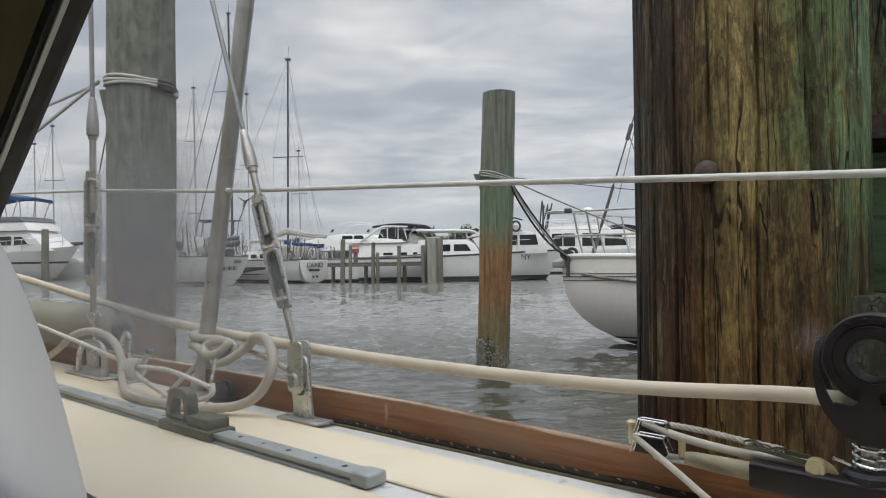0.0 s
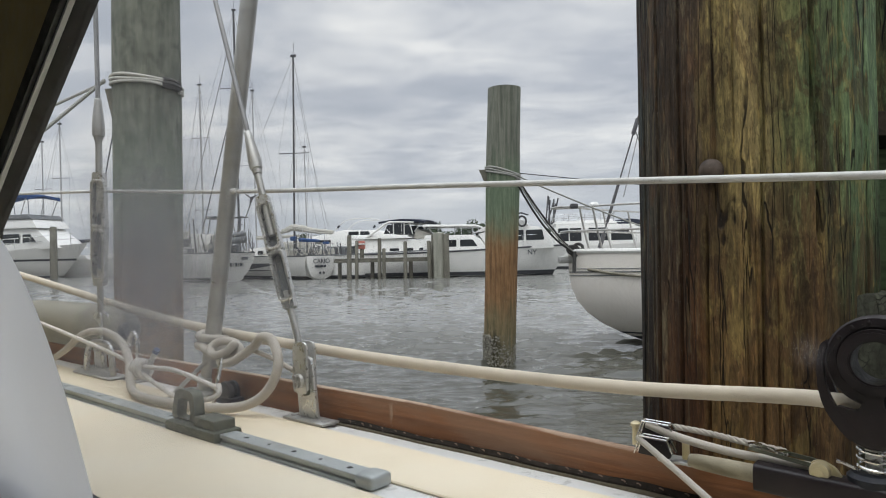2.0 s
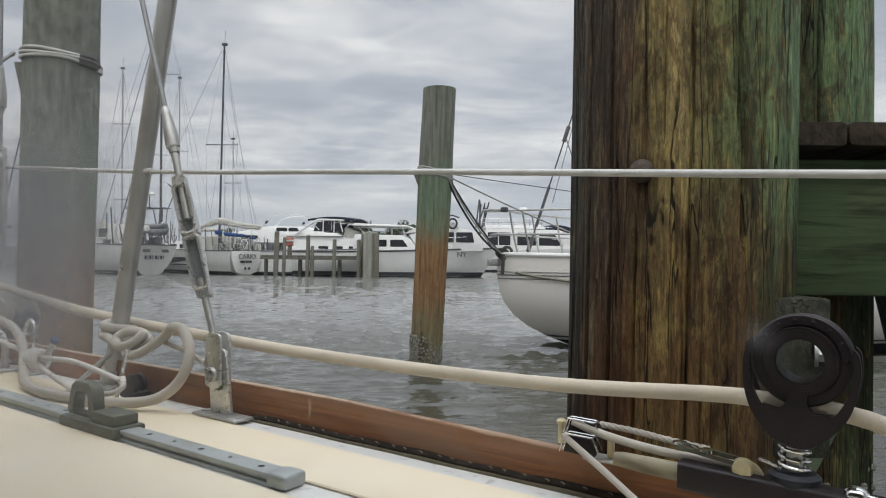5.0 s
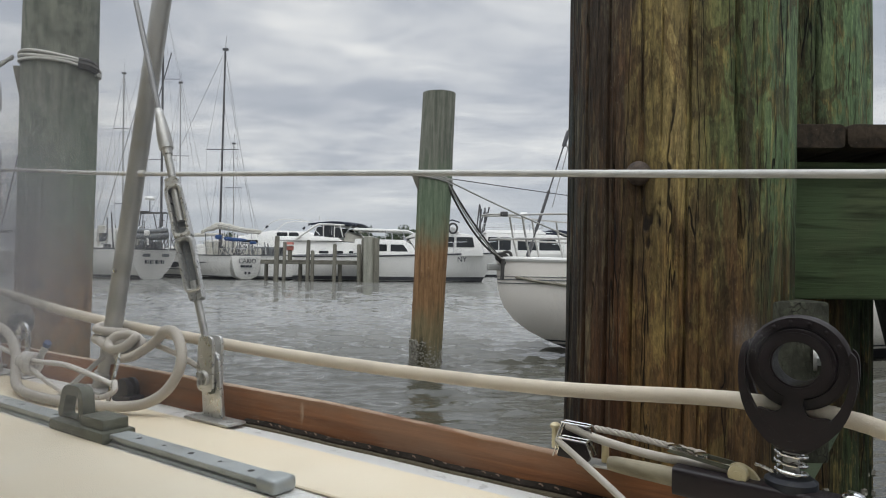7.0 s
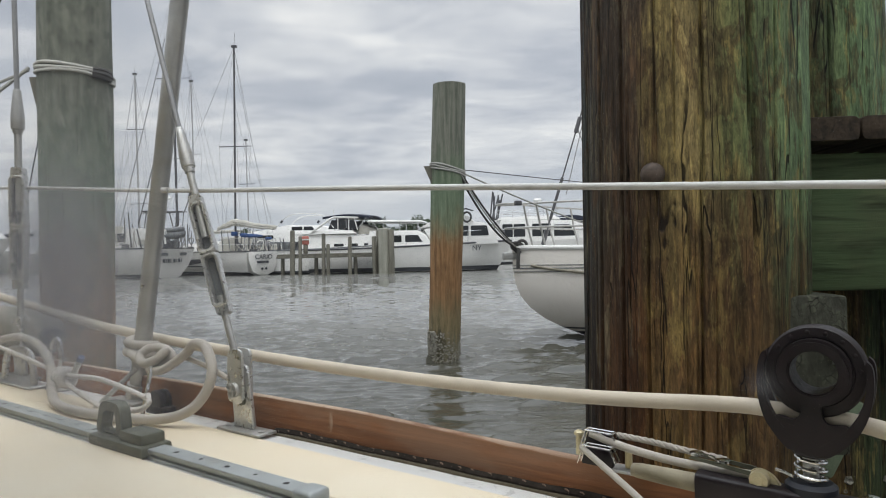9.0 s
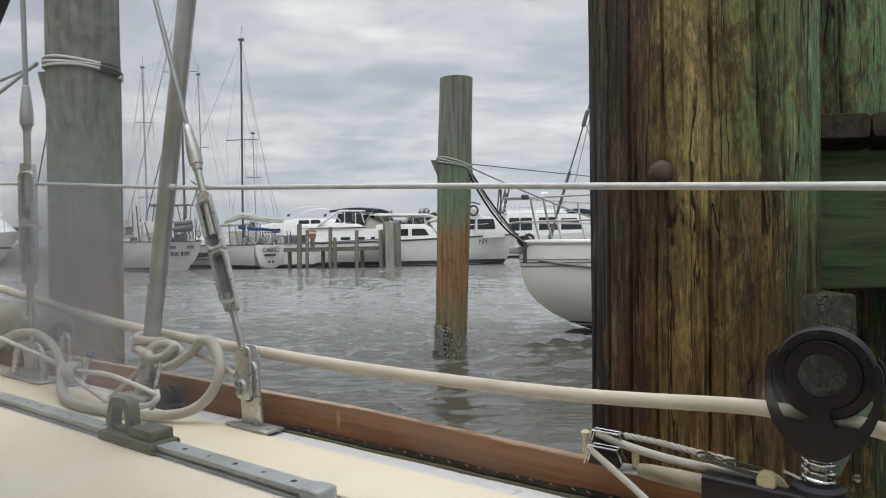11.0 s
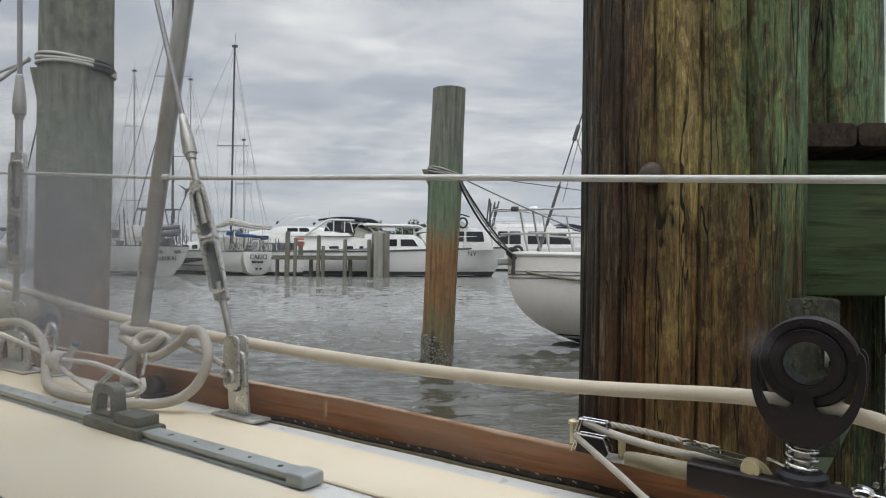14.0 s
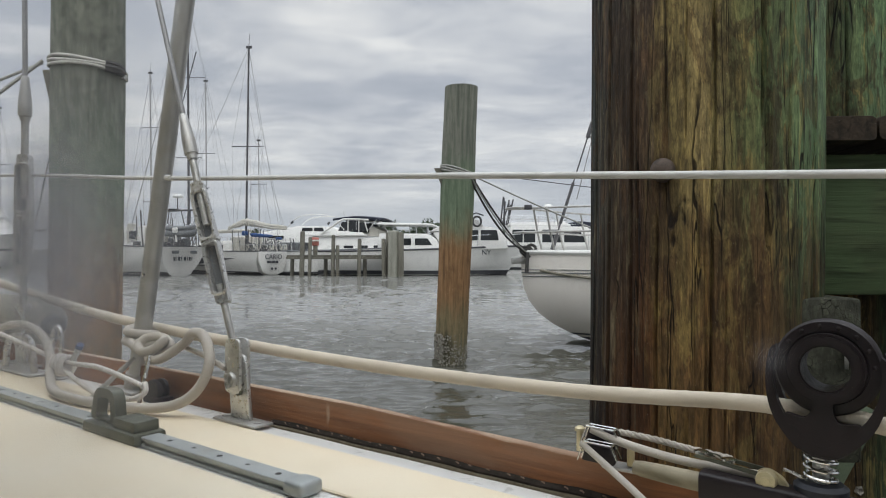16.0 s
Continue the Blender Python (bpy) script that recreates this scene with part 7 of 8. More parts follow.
bm = bmesh.new()
crng = random.Random(6)
for k in range(26):
    p = cruiser_m @ Vector((crng.uniform(0.0, 3.6), crng.uniform(-1.5, 1.5), 1.36))
    rod(bm, p, p + Vector((crng.uniform(-0.25, 0.25), 0, crng.uniform(0.35, 1.9))), crng.uniform(0.014, 0.04), 6)
part("deck_clutter", bm, M_DARKMAST, cruiser, "dark poles and gear crowded on the aft deck")
bm = bmesh.new()
for k in range(4):
    rod(bm, (-14.75, 35.4, 1.7 + 0.4 * k), (-15.15 + 0.02 * k, 35.4, 1.75 + 0.4 * k), 0.02, 5)
for dx in (0.0, -0.38):
    rod(bm, (-14.75 + dx, 35.4, 1.4), (-14.60 + dx, 35.4, 3.3), 0.022, 5)
part("ladder", bm, M_DARKMAST, cruiser, "dark boarding ladder on the arch")
bm = bmesh.new()
for x, z0, z1 in ((-17.9, 1.5, 2.6), (-17.2, 1.5, 2.4), (-16.2, 1.6, 2.35)):
    box(bm, (x - 0.22, 35.0, z0), (x + 0.22, 35.25, z1), I4, 0.05, 2)
part("canvas_screen", bm, M_SAIL, cruiser, "cream canvas weather screens")

# More masts behind
for x, y, h, r, spr, mat, fore, aft in ((-23.0, 48.0, 12.9, 0.075, ((0.69, 0.68), (0.27, 0.6)), M_MAST, (-25.2, 48, 2.2), (-21.3, 48, 2)), (-19.1, 48.5, 12.4, 0.06, ((0.57, 0.6),), M_MAST, (-21.0, 48, 1.5), (-17.0, 48, 2.0)),
                                        (-16.3, 52.0, 8.6, 0.05, ((0.6, 0.6),), M_MAST, None, (-14.0, 52, 2.0)), (-33.6, 47.0, 10.2, 0.06, ((0.6, 0.7),), M_MAST, (-36.0, 47, 2), (-31.5, 47, 2)),
                                        (-30.0, 50.0, 8.6, 0.06, ((0.6, 0.6),), M_DARKMAST, (-28.2, 49, 2.5), None), (-37.3, 50.0, 9.5, 0.06, ((0.6, 0.7),), M_MAST, None, None)):
    bt = thing("sailboat", Matrix.Translation((x, y, 0)), "distant white sailboat with a bare mast", "sailboat", "distant sailboats")
    mm = place(x - 4.6, y + 0.6, 6)
    rings = hull_rings(9.6, 3.0, 1.4, 1.15, 0.65, 1.1, 0.5, 0.1, 16, 0.45, wall=0.8)
    bm = bmesh.new()
    add_hull(bm, mm, rings)
    part("hull", bm, M_GEL_OLD, bt)
    bm = bmesh.new()
    house(bm, mm, [(2.4, 1.1), (6.4, 1.2), (6.0, 1.6), (2.6, 1.7)], 1.0, 0.85)
    part("coach_roof", bm, M_GEL_OLD, bt)
    rig(bt, (x, y, 1.3), h, r, mat, spr, fore, aft, (-0.012, 0))
    bm = bmesh.new()
    spar(bm, (x, y, 2.6), (x + 3.2, y + 0.3, 2.7), 0.16, 0.1)
    part("boom_cover", bm, M_SAIL if x > -20 else M_NAVYCLOTH, bt, "covered boom")
    if x < -33 and x > -35:
        bm = bmesh.new()
        rod(bm, (-31.9, 48.0, 2.2), (-29.5, 48.0, 13.6), 0.045, 6)
        part("furled_stay", bm, M_NAVYCLOTH, bt, "furled sail on a raked stay")

# Motor cruiser behind the pier, with radar arch and navy bimini
mot_m = place(-11.4, 38.6, -9)
mot = thing("motor_cruiser", mot_m, "white motor cruiser with a radar arch and navy bimini", "motorboat")
rings = hull_rings(11.5, 3.8, 1.50, 1.12, 0.9, 1.1, 0.5, 0.15, 22, 0.5, wall=1.0)
bm = bmesh.new()
add_hull(bm, mot_m, rings)
part("hull", bm, M_GEL, mot)
bm = bmesh.new()
band(bm, mot_m, rings, -0.3, 0.0, 0.016)
part("boot_stripe", bm, M_BOOT, mot)
bm = bmesh.new()
for s in (1, -1):
    tube(bm, [mot_m @ Vector((r[0][0], s * (r[0][1] + 0.01), r[0][2])) for r in rings], 0.035, 6)
part("rub_rail", bm, M_GREYTUBE, mot, "grey rub rail")
bm = bmesh.new()
house(bm, mot_m, [(2.9, 1.12), (9.6, 1.32), (9.2, 1.62), (7.6, 1.90), (3.0, 1.98)], 1.5, 1.25)
part("cabin", bm, M_GEL, mot)
window_strip(mot, mot_m, [(4.93, 5.48, 1.28, 1.43, 0.0), (5.83, 6.30, 1.28, 1.43, 0.0), (6.64, 7.10, 1.28, 1.43, 0.0)], 1.45)
bm = bmesh.new()
house(bm, mot_m, [(2.4, 1.98), (6.2, 1.97), (5.9, 2.16), (2.6, 2.22)], 1.42, 1.32)
part("flybridge", bm, M_GEL, mot)
for s in (1, -1):
    bm = bmesh.new()
    tube(bm, smooth_path([mot_m @ Vector((3.55, 1.40 * s, 2.05)), mot_m @ Vector((4.30, 1.38 * s, 2.52)), mot_m @ Vector((4.75, 1.34 * s, 2.82)), mot_m @ Vector((5.10, 1.30 * s, 2.88)), mot_m @ Vector((6.30, 1.26 * s, 2.84))], 5), 0.060, 8)
    part("radar_arch", bm, M_GEL, mot, "raked white radar arch")
window_strip(mot, mot_m, [(4.55, 5.10, 2.24, 2.74, -0.22), (5.16, 5.72, 2.24, 2.76, 0.0), (5.78, 6.15, 2.24, 2.70, 0.10)], 1.28, "screen_pane")
bm = bmesh.new()
for s in (1, -1):
    for x0, x1 in ((5.13, 5.13), (5.75, 5.75), (6.25, 6.05)):
        rod(bm, mot_m @ Vector((x0, 1.32 * s, 2.18)), mot_m @ Vector((x1, 1.30 * s, 2.86)), 0.032, 8)
part("screen_frame", bm, M_GEL, mot, "white flybridge screen frame")
bm = bmesh.new()
rows_b = []
for q in range(9):
    t = q / 8
    x = 4.25 + 2.65 * t
    rows_b.append([mot_m @ Vector((x, y, 2.94 + 0.17 * math.sin(math.pi * (0.12 + 0.8 * t)) - 0.05 * y * y + dz)) for y, dz in ((-1.3, 0), (-0.65, 0), (0, 0), (0.65, 0), (1.3, 0), (1.3, -0.12), (0.65, -0.05), (0, -0.05), (-0.65, -0.05), (-1.3, -0.12))])
loft(bm, rows_b)
part("bimini", bm, M_NAVYCLOTH, mot, "navy canvas bimini")
bm = bmesh.new()
for x0, x1 in ((4.9, 4.3), (5.6, 5.6), (6.3, 6.8)):
    for s in (1, -1):
        rod(bm, mot_m @ Vector((x0, 1.3 * s, 2.3)), mot_m @ Vector((x1, 1.28 * s, 2.92)), 0.020, 6)
part("bimini_frame", bm, M_BRIGHT, mot)
bm = bmesh.new()
house(bm, mot_m, [(6.2, 1.96), (8.1, 1.80), (7.6, 2.02), (6.3, 2.52)], 1.15, 0.95)
part("fore_canopy", bm, M_SAIL, mot, "pale sloping canvas canopy")
crng = random.Random(17)
for k in range(14):
    bm = bmesh.new()
    p = mot_m @ Vector((0.9 + 0.16 * k, -1.45 + 0.02 * k, 1.12))
    rod(bm, p, p + Vector((crng.uniform(-0.12, 0.12), 0, crng.uniform(0.30, 0.85))), crng.uniform(0.02, 0.05), 6)
    part("cockpit_post", bm, M_DARKMAST if k % 3 else M_BRIGHT, mot)
bm = bmesh.new()
box(bm, (1.0, -1.2, 1.12), (2.6, 1.2, 1.62), mot_m, 0.08, 2)
part("cockpit_cover", bm, M_GREYTUBE, mot, "grey cockpit cover")
bm = bmesh.new()
for x, h in ((4.9, 0.40), (4.4, 0.55)):
    rod(bm, mot_m @ Vector((x, 0.3, 2.9)), mot_m @ Vector((x - 0.1, 0.3, 2.9 + h)), 0.02, 5)
part("aerial", bm, M_GEL, mot)
rail_line(mot, mot_m, [(6.0, 1.7, 1.85), (8.5, 1.35, 1.95), (10.6, 0.6, 2.05), (11.4, 0, 2.05), (10.6, -0.6, 2.05), (6.0, -1.7, 1.85)], 0.018, posts=[(7.2, -1.55, 1.28), (8.5, -1.3, 1.38), (9.6, -0.95, 1.42), (10.6, -0.58, 1.48)], post_h=0.6)
sec_m = place(-13.6, 41.6, -4)
sec = thing("motor_cruiser", sec_m, "white express cruiser with a swept windscreen frame", "motorboat")
rings = hull_rings(10.0, 3.6, 1.9, 1.5, 0.9, 1.1, 0.5, 0.15, 16, 0.5, wall=0.8)
bm = bmesh.new()
add_hull(bm, sec_m, rings)
part("hull", bm, M_GEL, sec)
bm = bmesh.new()
house(bm, sec_m, [(0.6, 1.5), (8.0, 1.7), (6.4, 2.28), (5.5, 2.62), (3.4, 2.68), (0.8, 2.20)], 1.4, 1.1)
part("cabin", bm, M_GEL, sec)
window_strip(sec, sec_m, [(3.70, 4.35, 2.34, 2.56, 0.0), (4.45, 5.10, 2.34, 2.56, 0.12)], 1.20)
window_strip(sec, sec_m, [(1.6, 2.6, 1.85, 2.08, 0.0)], 1.33)
bm = bmesh.new()
for s in (1, -1):
    tube(bm, smooth_path([sec_m @ Vector((2.6, 1.1 * s, 2.4)), sec_m @ Vector((3.3, 1.1 * s, 3.12)), sec_m @ Vector((4.0, 1.1 * s, 3.34)), sec_m @ Vector((5.1, 1.0 * s, 3.34))], 5), 0.026, 7)
rod(bm, sec_m @ Vector((5.1, 1.0, 3.34)), sec_m @ Vector((5.1, -1.0, 3.34)), 0.026, 7)
part("arch", bm, M_GEL, sec)
bm = bmesh.new()
for x, y in ((3.0, -1.12), (4.9, 0.2)):
    rod(bm, sec_m @ Vector((x, y, 2.82)), sec_m @ Vector((x + 0.12, y, 2.96)), 0.07, 8)
part("lamps", bm, M_LETTER, sec)

# Trawler yacht
tr_m = place(-7.9, 37.6, -4.5)
tr = thing("trawler_yacht", tr_m, "white trawler yacht with a black waterline and flybridge", "motorboat")
rings = hull_rings(10.9, 3.9, 1.42, 1.12, 0.92, 0.75, 0.6, 0.18, 26, 0.55, wall=1.0)
bm = bmesh.new()
add_hull(bm, tr_m, rings)
tr_hull = part("hull", bm, M_GEL, tr)
bm = bmesh.new()
band(bm, tr_m, rings, -0.3, 0.09, 0.016)
part("boot_stripe", bm, M_BOOT, tr, "black bottom paint")
bm = bmesh.new()
for s in (1, -1):
    tube(bm, [tr_m @ Vector((r[0][0], s * r[0][1], r[0][2])) for r in rings], 0.045, 8)
part("rub_rail", bm, M_STRIPE, tr, "dark rub rail")
bm = bmesh.new()
house(bm, tr_m, [(3.2, 1.05), (6.7, 1.2), (6.35, 1.80), (5.9, 2.05), (3.3, 2.08)], 1.65, 1.5)
part("aft_cabin", bm, M_GEL, tr)
window_strip(tr, tr_m, [(4.55, 5.05, 1.35, 1.80, 0.0), (5.25, 6.25, 1.35, 1.80, 0.32)], 1.58)
bm = bmesh.new()
house(bm, tr_m, [(6.8, 1.15), (10.2, 1.25), (9.9, 2.24), (9.3, 2.42), (8.0, 2.48), (6.2, 2.1)], 1.3, 1.15)
part("wheelhouse", bm, M_GEL, tr)
window_strip(tr, tr_m, [(8.05, 8.62, 1.70, 2.24, 0.0), (8.74, 9.70, 1.70, 2.24, 0.1)], 1.24)
bm = bmesh.new()
house(bm, tr_m, [(5.9, 2.15), (8.9, 2.46), (8.6, 2.80), (7.4, 2.92)], 1.2, 1.1)
part("flybridge", bm, M_GEL, tr)
bm = bmesh.new()
house(bm, tr_m, [(3.1, 2.56), (6.2, 2.50), (6.1, 2.60), (3.2, 2.68)], 1.35, 1.3)
part("hardtop", bm, M_GEL, tr, "white hardtop on thin posts")
bm = bmesh.new()
for x0, x1 in ((3.5, 3.4), (4.6, 4.9), (5.6, 5.9)):
    for s in (1, -1):
        rod(bm, tr_m @ Vector((x0 + 0.3, 1.2 * s, 2.05)), tr_m @ Vector((x1, 1.2 * s, 2.58)), 0.035, 6)
part("hardtop_post", bm, M_BRIGHT, tr)
bm = bmesh.new()
tube(bm, [tr_m @ Vector((8.55 + 0.22 * math.cos(t), -1.30, 2.70 + 0.26 * math.sin(t))) for t in np.linspace(0, 6.283, 19)[:-1]], 0.055, 8, True)
part("life_ring", bm, M_ORANGE, tr, "dark life ring")
bm = bmesh.new()
tube(bm, [tr_m @ Vector(p) for p in ((8.2, -1.28, 3.05), (8.5, -1.28, 3.15), (8.9, -1.28, 3.02))], 0.04, 6)
part("awning_arm", bm, M_LETTER, tr)
rail_line(tr, tr_m, [(6.9, -1.9, 1.85), (8.6, -1.6, 1.95), (10.0, -0.9, 2.02), (10.85, 0.0, 2.05), (10.0, 0.9, 2.02), (8.6, 1.6, 1.95)], 0.016, posts=[(7.6, -1.82, 1.25), (8.6, -1.58, 1.3), (9.4, -1.2, 1.32), (10.0, -0.88, 1.36), (10.5, -0.4, 1.38)], post_h=0.62)
side = tr_m @ Matrix.Translation((9.05, -1.40, 0.92)) @ Matrix.Rotation(radians(20), 4, "Z") @ Matrix.Rotation(radians(90), 4, "X")
lettering(tr_hull, "NY", 0.38, side)

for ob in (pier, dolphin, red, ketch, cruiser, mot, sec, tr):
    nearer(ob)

# Boats behind the sloop
for x, y, turn, kindlabel, flip in ((3.0, 44.0, 3, "white sportfisher with a tall tower", 1), (7.4, 46.5, -5, "white cruiser under a navy bimini", 0), (12.5, 45.0, 4, "white cruiser behind the sloop", 0)):
    mm = place(x - 1.6, y, turn)
    bt = thing("motor_cruiser", mm, kindlabel, "motorboat", "boats behind the sloop")
    rings = hull_rings(10.5, 3.6, 1.8, 1.35, 0.9, 1.0, 0.5, 0.15, 16, 0.5, wall=0.8)
    bm = bmesh.new()
    add_hull(bm, mm, rings)
    part("hull", bm, M_GEL, bt)
    bm = bmesh.new()
    band(bm, mm, rings, -0.3, 0.13, 0.014)
    part("boot_stripe", bm, M_BOOT, bt)
    bm = bmesh.new()
    up_z = 0.32 if flip else -0.10
    house(bm, mm, [(1.1, 1.3), (7.6, 1.5), (6.7, 2.05 + up_z), (6.1, 2.40 + up_z), (1.3, 2.46 + up_z)], 1.5, 1.3)
    part("cabin", bm, M_GEL, bt)
    window_strip(bt, mm, [(1.4, 2.05, 1.62, 2.20 + up_z, 0.0), (2.12, 2.85, 1.62, 2.20 + up_z, 0.0), (3.3, 4.5, 1.62, 2.20 + up_z, 0.0), (4.7, 6.2, 1.66, 2.12 + up_z, 0.5)], 1.43)
    bm = bmesh.new()
    house(bm, mm, [(1.2, 2.46 + up_z), (5.2, 2.44 + up_z), (4.8, 2.74 + up_z), (1.3, 2.66 + up_z)], 1.3, 1.15)
    part("flybridge", bm, M_GEL, bt)
    for lift in (0.18, 0.42):
        rail_line(bt, mm, [(1.0, -1.3, 2.64 + up_z + lift), (5.0, -1.2, 2.72 + up_z + lift), (5.2, 0, 2.72 + up_z + lift), (5.0, 1.2, 2.72 + up_z + lift), (1.0, 1.3, 2.64 + up_z + lift)], 0.020,
                  posts=[(px, sy * 1.26, 2.60 + up_z) for px in (1.1, 2.1, 3.1, 4.1, 4.9) for sy in (-1, 1)] if lift > 0.3 else (), post_h=0.46)
    rail_line(bt, mm, [(5.5, -1.7, 2.1), (8.0, -1.3, 2.25), (10.2, -0.2, 2.4)], 0.02, posts=[(6.2, -1.6, 1.5), (7.4, -1.45, 1.6), (8.6, -1.05, 1.65), (9.6, -0.55, 1.75)], post_h=0.6)
    bm = bmesh.new()
    if flip:
        for k in range(7):
            a = mm @ Vector((0.75 + 0.1 * k, -0.3 + 0.1 * k, 2.85))
            rod(bm, a, a + Vector((0.25 * math.sin(k * 1.7) + 0.2, 0, 1.6 + 0.25 * math.cos(k * 2.3))), 0.05, 6)
        part("rod_rack", bm, M_DARKMAST, bt, "bundle of dark fishing gear")
        bm = bmesh.new()
        p = mm @ Vector((4.0, 0.4, 3.02))
        rod(bm, p, p + Vector((0, 0, 0.95)), 0.04, 8)
        lathe(bm, [(0.05, 0.95), (0.25, 1.0), (0.3, 1.12), (0.2, 1.25), (0, 1.27)], Matrix.Translation(p), 12)
        part("radar", bm, M_GEL, bt, "white radar dome on a post")
    else:
        rows_b = []
        for q in range(9):
            t = q / 8
            rows_b.append([mm @ Vector((1.0 + 2.2 * t, yy, 2.92 + 0.30 * math.sin(math.pi * (0.15 + 0.75 * t)) - 0.06 * yy * yy + dz)) for yy, dz in ((-1.3, 0), (0, 0), (1.3, 0), (1.3, -0.26), (0, -0.06), (-1.3, -0.26))])
        loft(bm, rows_b)
        part("bimini", bm, M_NAVYCLOTH, bt, "navy canvas bimini")

# Cabin cruiser with a blue bimini on the far side
cab_m = place(-41.5, 47.5, -12)
cab = thing("cabin_cruiser", cab_m, "white cabin cruiser under a bright blue bimini", "motorboat")
rings = hull_rings(11.4, 3.8, 2.45, 1.75, 0.9, 2.4, 0.5, 0.25, 22, 0.5, 1.1)
bm = bmesh.new()
add_hull(bm, cab_m, rings)
part("hull", bm, M_GEL_OLD, cab)
bm = bmesh.new()
band(bm, cab_m, rings, 1.2, 1.34, 0.02)
part("side_stripe", bm, M_STRIPE, cab, "dark side stripe")
bm = bmesh.new()
band(bm, cab_m, rings, -0.3, 0.12, 0.014)
part("boot_stripe", bm, M_BOOT, cab)
bm = bmesh.new()
house(bm, cab_m, [(2.4, 1.8), (10.0, 2.1), (8.8, 2.95), (8.0, 3.55), (2.6, 3.6)], 1.5, 1.2)
part("cabin", bm, M_GEL, cab)
bm = bmesh.new()
house(bm, cab_m, [(2.6, 3.62), (8.3, 3.58), (7.7, 4.25), (2.8, 4.3)], 1.45, 1.3)
part("flybridge", bm, M_GEL, cab)
bm = bmesh.new()
house(bm, cab_m, [(2.8, 4.30), (7.8, 4.25), (7.3, 4.60), (2.9, 4.62)], 1.42, 1.38)
part("screen", bm, M_GREYTUBE, cab, "grey flybridge screen")
bm = bmesh.new()
rows_b = []
for q in range(9):
    t = q / 8
    rows_b.append([cab_m @ Vector((2.6 + 4.8 * t, yy, 6.15 + 0.28 * math.sin(math.pi * t) - 0.10 * t - 0.05 * yy * yy + dz)) for yy, dz in ((-1.4, 0), (0, 0), (1.4, 0), (1.4, -0.26), (0, -0.06), (-1.4, -0.26))])
loft(bm, rows_b)
part("bimini", bm, M_BLUE, cab, "bright blue canvas bimini")
bm = bmesh.new()
for x0, x1 in ((3.0, 2.7), (4.4, 4.2), (5.6, 5.8), (6.6, 7.3)):
    for s in (1, -1):
        rod(bm, cab_m @ Vector((x0, 1.3 * s, 4.5)), cab_m @ Vector((x1, 1.35 * s, 6.05)), 0.035, 6)
part("bimini_frame", bm, M_BRIGHT, cab)
window_strip(cab, cab_m, [(3.0, 4.6, 2.55, 3.2, 0.0), (4.9, 6.6, 2.55, 3.2, 0.0), (6.9, 8.2, 2.55, 3.15, 0.6)], 1.40)
for k, (x, w) in enumerate(((1.6, 0.5), (3.4, 0.7), (5.4, 0.9))):
    bm = bmesh.new()
    prism(bm, rounded([(x, 0.82), (x + w, 0.82), (x + w, 1.06), (x, 1.06)], 0.06, 3), 0.04, cab_m @ Matrix.Translation((0, -1.88, 0)) @ Matrix.Rotation(radians(90), 4, "X"))
    part("hull_port", bm, M_WINDOW, cab)
for lift in (0.35, 0.72):
    rail_line(cab, cab_m, [(1.0, -1.9, 1.9 + lift), (6.0, -1.85, 2.1 + lift), (8.5, -1.45, 2.25 + lift), (10.6, -0.35, 2.45 + lift)], 0.025,
              posts=[(1.2, -1.9, 1.8), (2.6, -1.9, 1.9), (4.0, -1.9, 2.0), (5.4, -1.88, 2.05), (6.6, -1.78, 2.1), (7.8, -1.58, 2.2), (9.2, -1.05, 2.35), (10.3, -0.45, 2.4)] if lift > 0.5 else (), post_h=0.7)
bm = bmesh.new()
crng = random.Random(12)
for k in range(9):
    p = cab_m @ Vector((crng.uniform(0.4, 2.4), crng.uniform(-1.5, 1.5), 1.85))
    rod(bm, p, p + Vector((crng.uniform(-0.3, 0.3), 0, crng.uniform(0.5, 1.8))), crng.uniform(0.02, 0.05), 6)
part("cockpit_gear", bm, M_DARKMAST, cab, "dark cockpit gear")
fp = thing("mooring_pile", Matrix.Translation((-30.7, 42.0, 0)), "grey timber mooring pile among the far boats", "pile", "mooring piles")
bm = bmesh.new()
lathe(bm, [(0.25, -1.2), (0.24, 0.6), (0.22, 3.42), (0.18, 3.48), (0, 3.50)], Matrix.Translation((-30.7, 42.0, 0)), 14)
part("timber", bm, M_FARPOST, fp)

# Blue-striped hull beyond the dock
bl_m = place(13.5, 16.0, 150)
bl = thing("blue_boat", bl_m, "white boat with a navy hull band behind the dock", "motorboat")
rings = hull_rings(9.0, 3.0, 1.3, 1.1, 0.9, 0.9, 0.5, 0.15, 16, 0.5, wall=0.8)
bm = bmesh.new()
add_hull(bm, bl_m, rings)
part("hull", bm, M_GEL, bl)
bm = bmesh.new()
band(bm, bl_m, rings, 0.05, 0.7, 0.012)
part("navy_band", bm, M_BLUE, bl, "navy hull band")

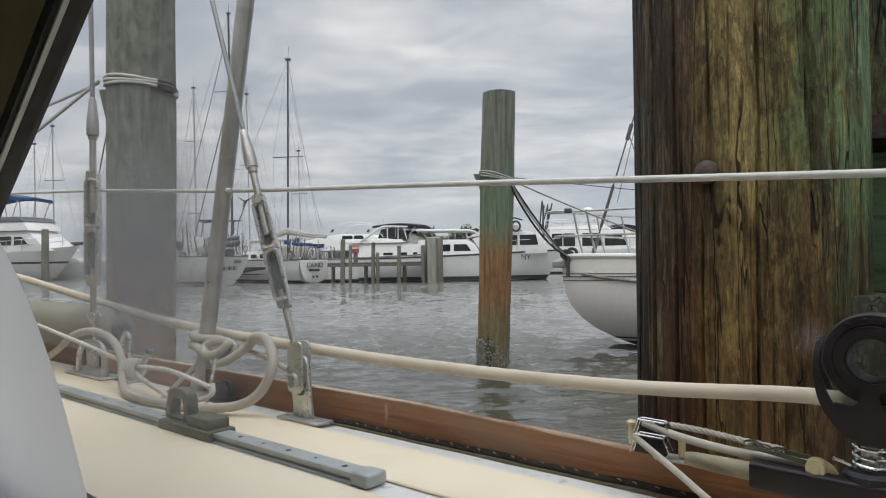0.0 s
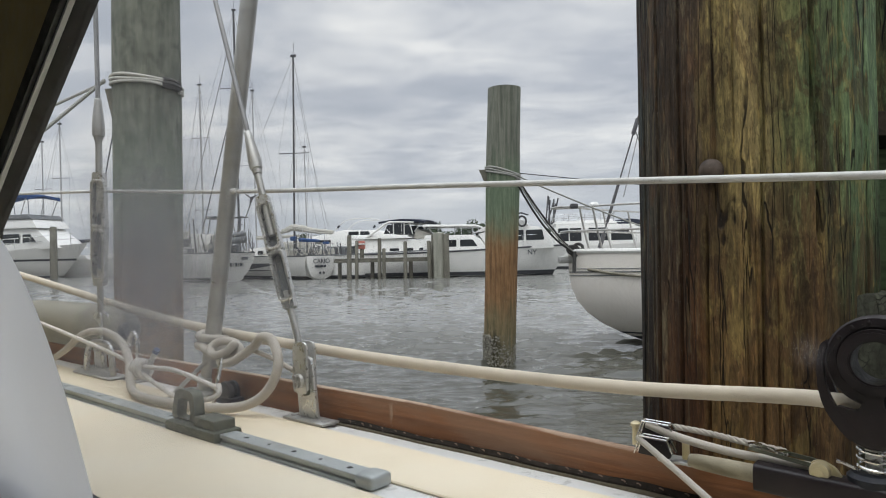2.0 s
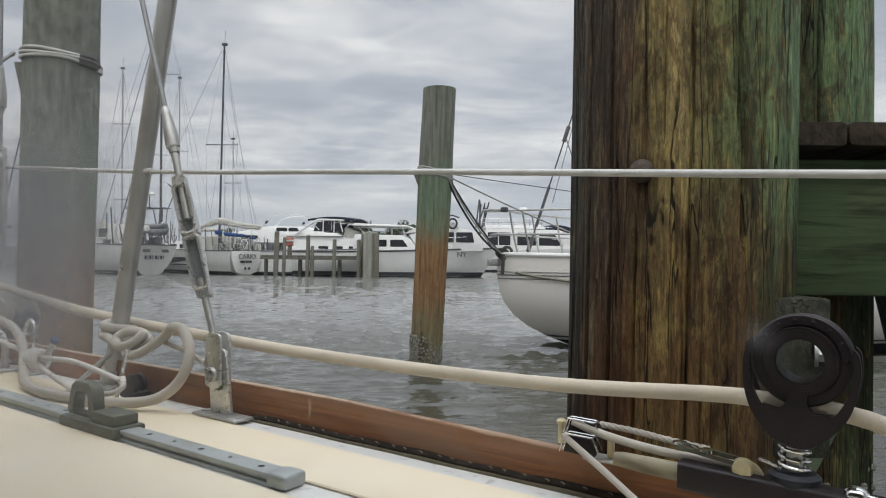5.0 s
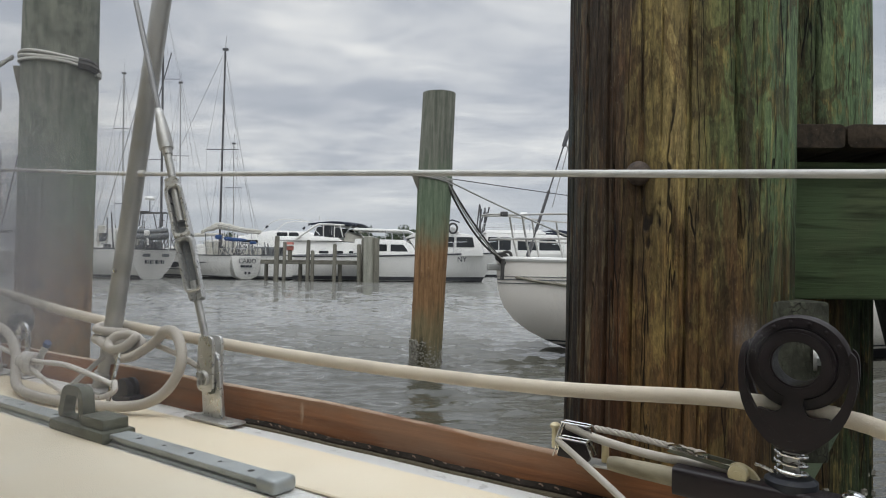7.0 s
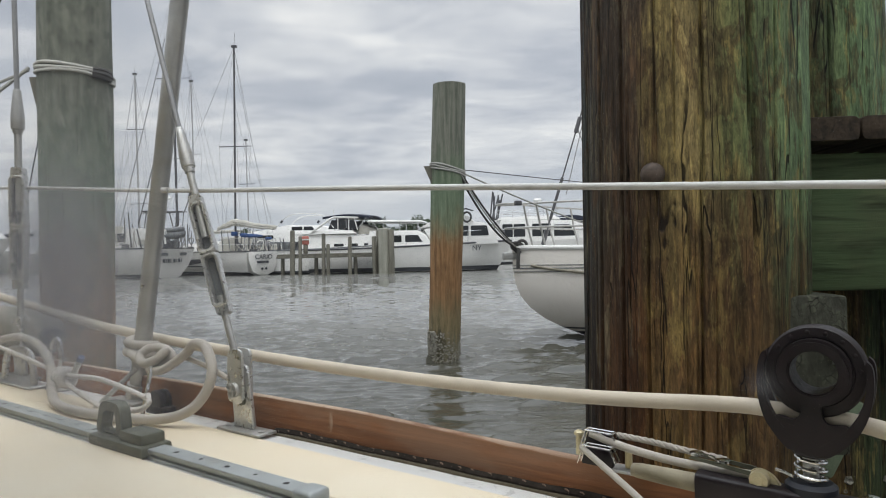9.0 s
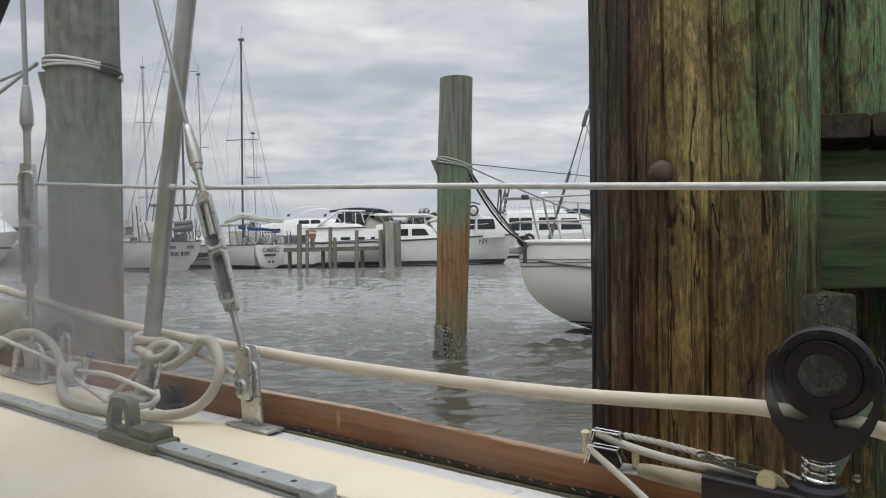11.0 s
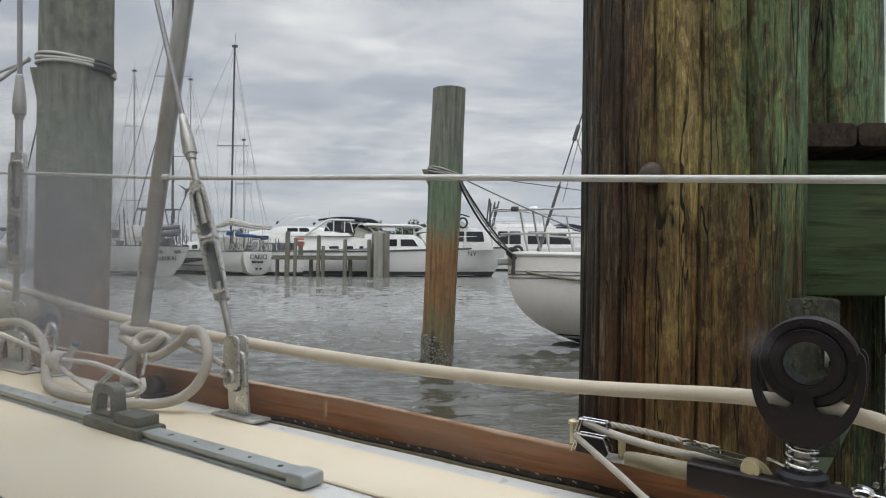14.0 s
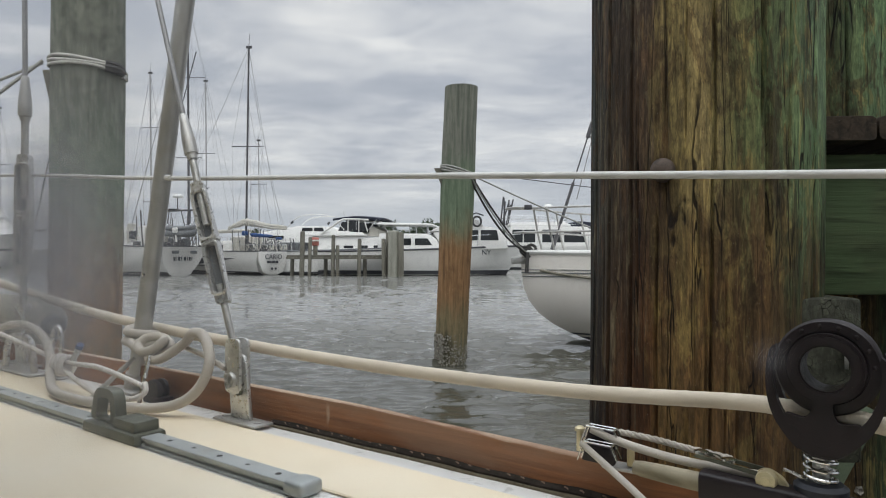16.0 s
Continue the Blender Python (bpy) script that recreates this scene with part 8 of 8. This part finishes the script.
# Shore trees far behind
def tree(x, y, h, w, seed):
    rng = random.Random(seed)
    ob = thing("tree", Matrix.Translation((x, y, 0.4)), "dark green shore tree far behind the boats", "tree", "shore trees")
    bm = bmesh.new()
    tube(bm, smooth_path([(x, y, -0.5), (x + 0.1, y, h * 0.35), (x - 0.1, y, h * 0.75)], 5), [0.28 - 0.016 * q for q in range(11)], 7)
    for k in range(6):
        a = rng.uniform(0, 6.28)
        tube(bm, [(x, y, h * (0.3 + 0.05 * k)), (x + 0.4 * w * math.cos(a), y + 0.4 * w * math.sin(a), h * (0.55 + 0.06 * k))], [0.1, 0.03], 5)
    part("trunk", bm, M_BARK, ob)
    clumps = []
    for _ in range(26):
        a, rr = rng.uniform(0, 6.283), w * 0.5 * math.sqrt(rng.random())
        clumps.append((x + rr * math.cos(a), y + rr * math.sin(a), h * rng.uniform(0.42, 0.98) - 0.25 * rr, rng.uniform(0.35, 0.75)))
    verts, faces = [], []
    for cx, cy, cz, cr in clumps:
        for _ in range(70):
            d = Vector((rng.gauss(0, 1), rng.gauss(0, 1), rng.gauss(0, 0.75))).normalized() * cr * rng.random() ** 0.4
            c = Vector((cx, cy, cz)) + d
            u = Vector((rng.gauss(0, 1), rng.gauss(0, 1), rng.gauss(0, 1))).normalized() * rng.uniform(0.09, 0.18)
            v = u.orthogonal().normalized() * u.length * 0.6
            i = len(verts)
            verts += [c - u, c + v, c + u, c - v]
            faces.append((i, i + 1, i + 2, i + 3))
    me = bpy.data.meshes.new("crown")
    me.from_pydata([tuple(ORIGIN[ob] @ v) for v in verts], [], faces)
    me.materials.append(M_LEAF)
    crown = new("crown", me)
    crown.parent = ob


trng = random.Random(21)
for k, (x, h) in enumerate(((-14.6, 4.6), (-12.4, 5.4), (-11.0, 5.5), (-9.2, 4.5), (-6.6, 4.8), (-5.2, 5.4), (-3.8, 5.6), (-2.0, 4.6), (-17.0, 4.2), (0.5, 4.4), (4.0, 4.6), (9.0, 4.2), (14.0, 4.5), (-22.0, 4.2), (-28.0, 4.4))):
    tree(x, 90 + trng.uniform(-2, 4), h, trng.uniform(2.6, 3.8), 40 + k)
bm = bmesh.new()
bank = []
for x in np.linspace(-160, 160, 81):
    hgt = 1.1 + 0.5 * math.sin(x * 0.13) + 0.35 * math.sin(x * 0.41)
    bank.append([(x, 93, -0.5), (x, 94.5, hgt * 0.6), (x, 97, hgt), (x, 104, hgt * 1.1), (x, 112, -0.5)])
loft(bm, bank)
single("shore", bm, M_LEAF, Matrix.Translation((0, 95, 0)), "low dark green shoreline across the harbour", "shore", kind="structure")
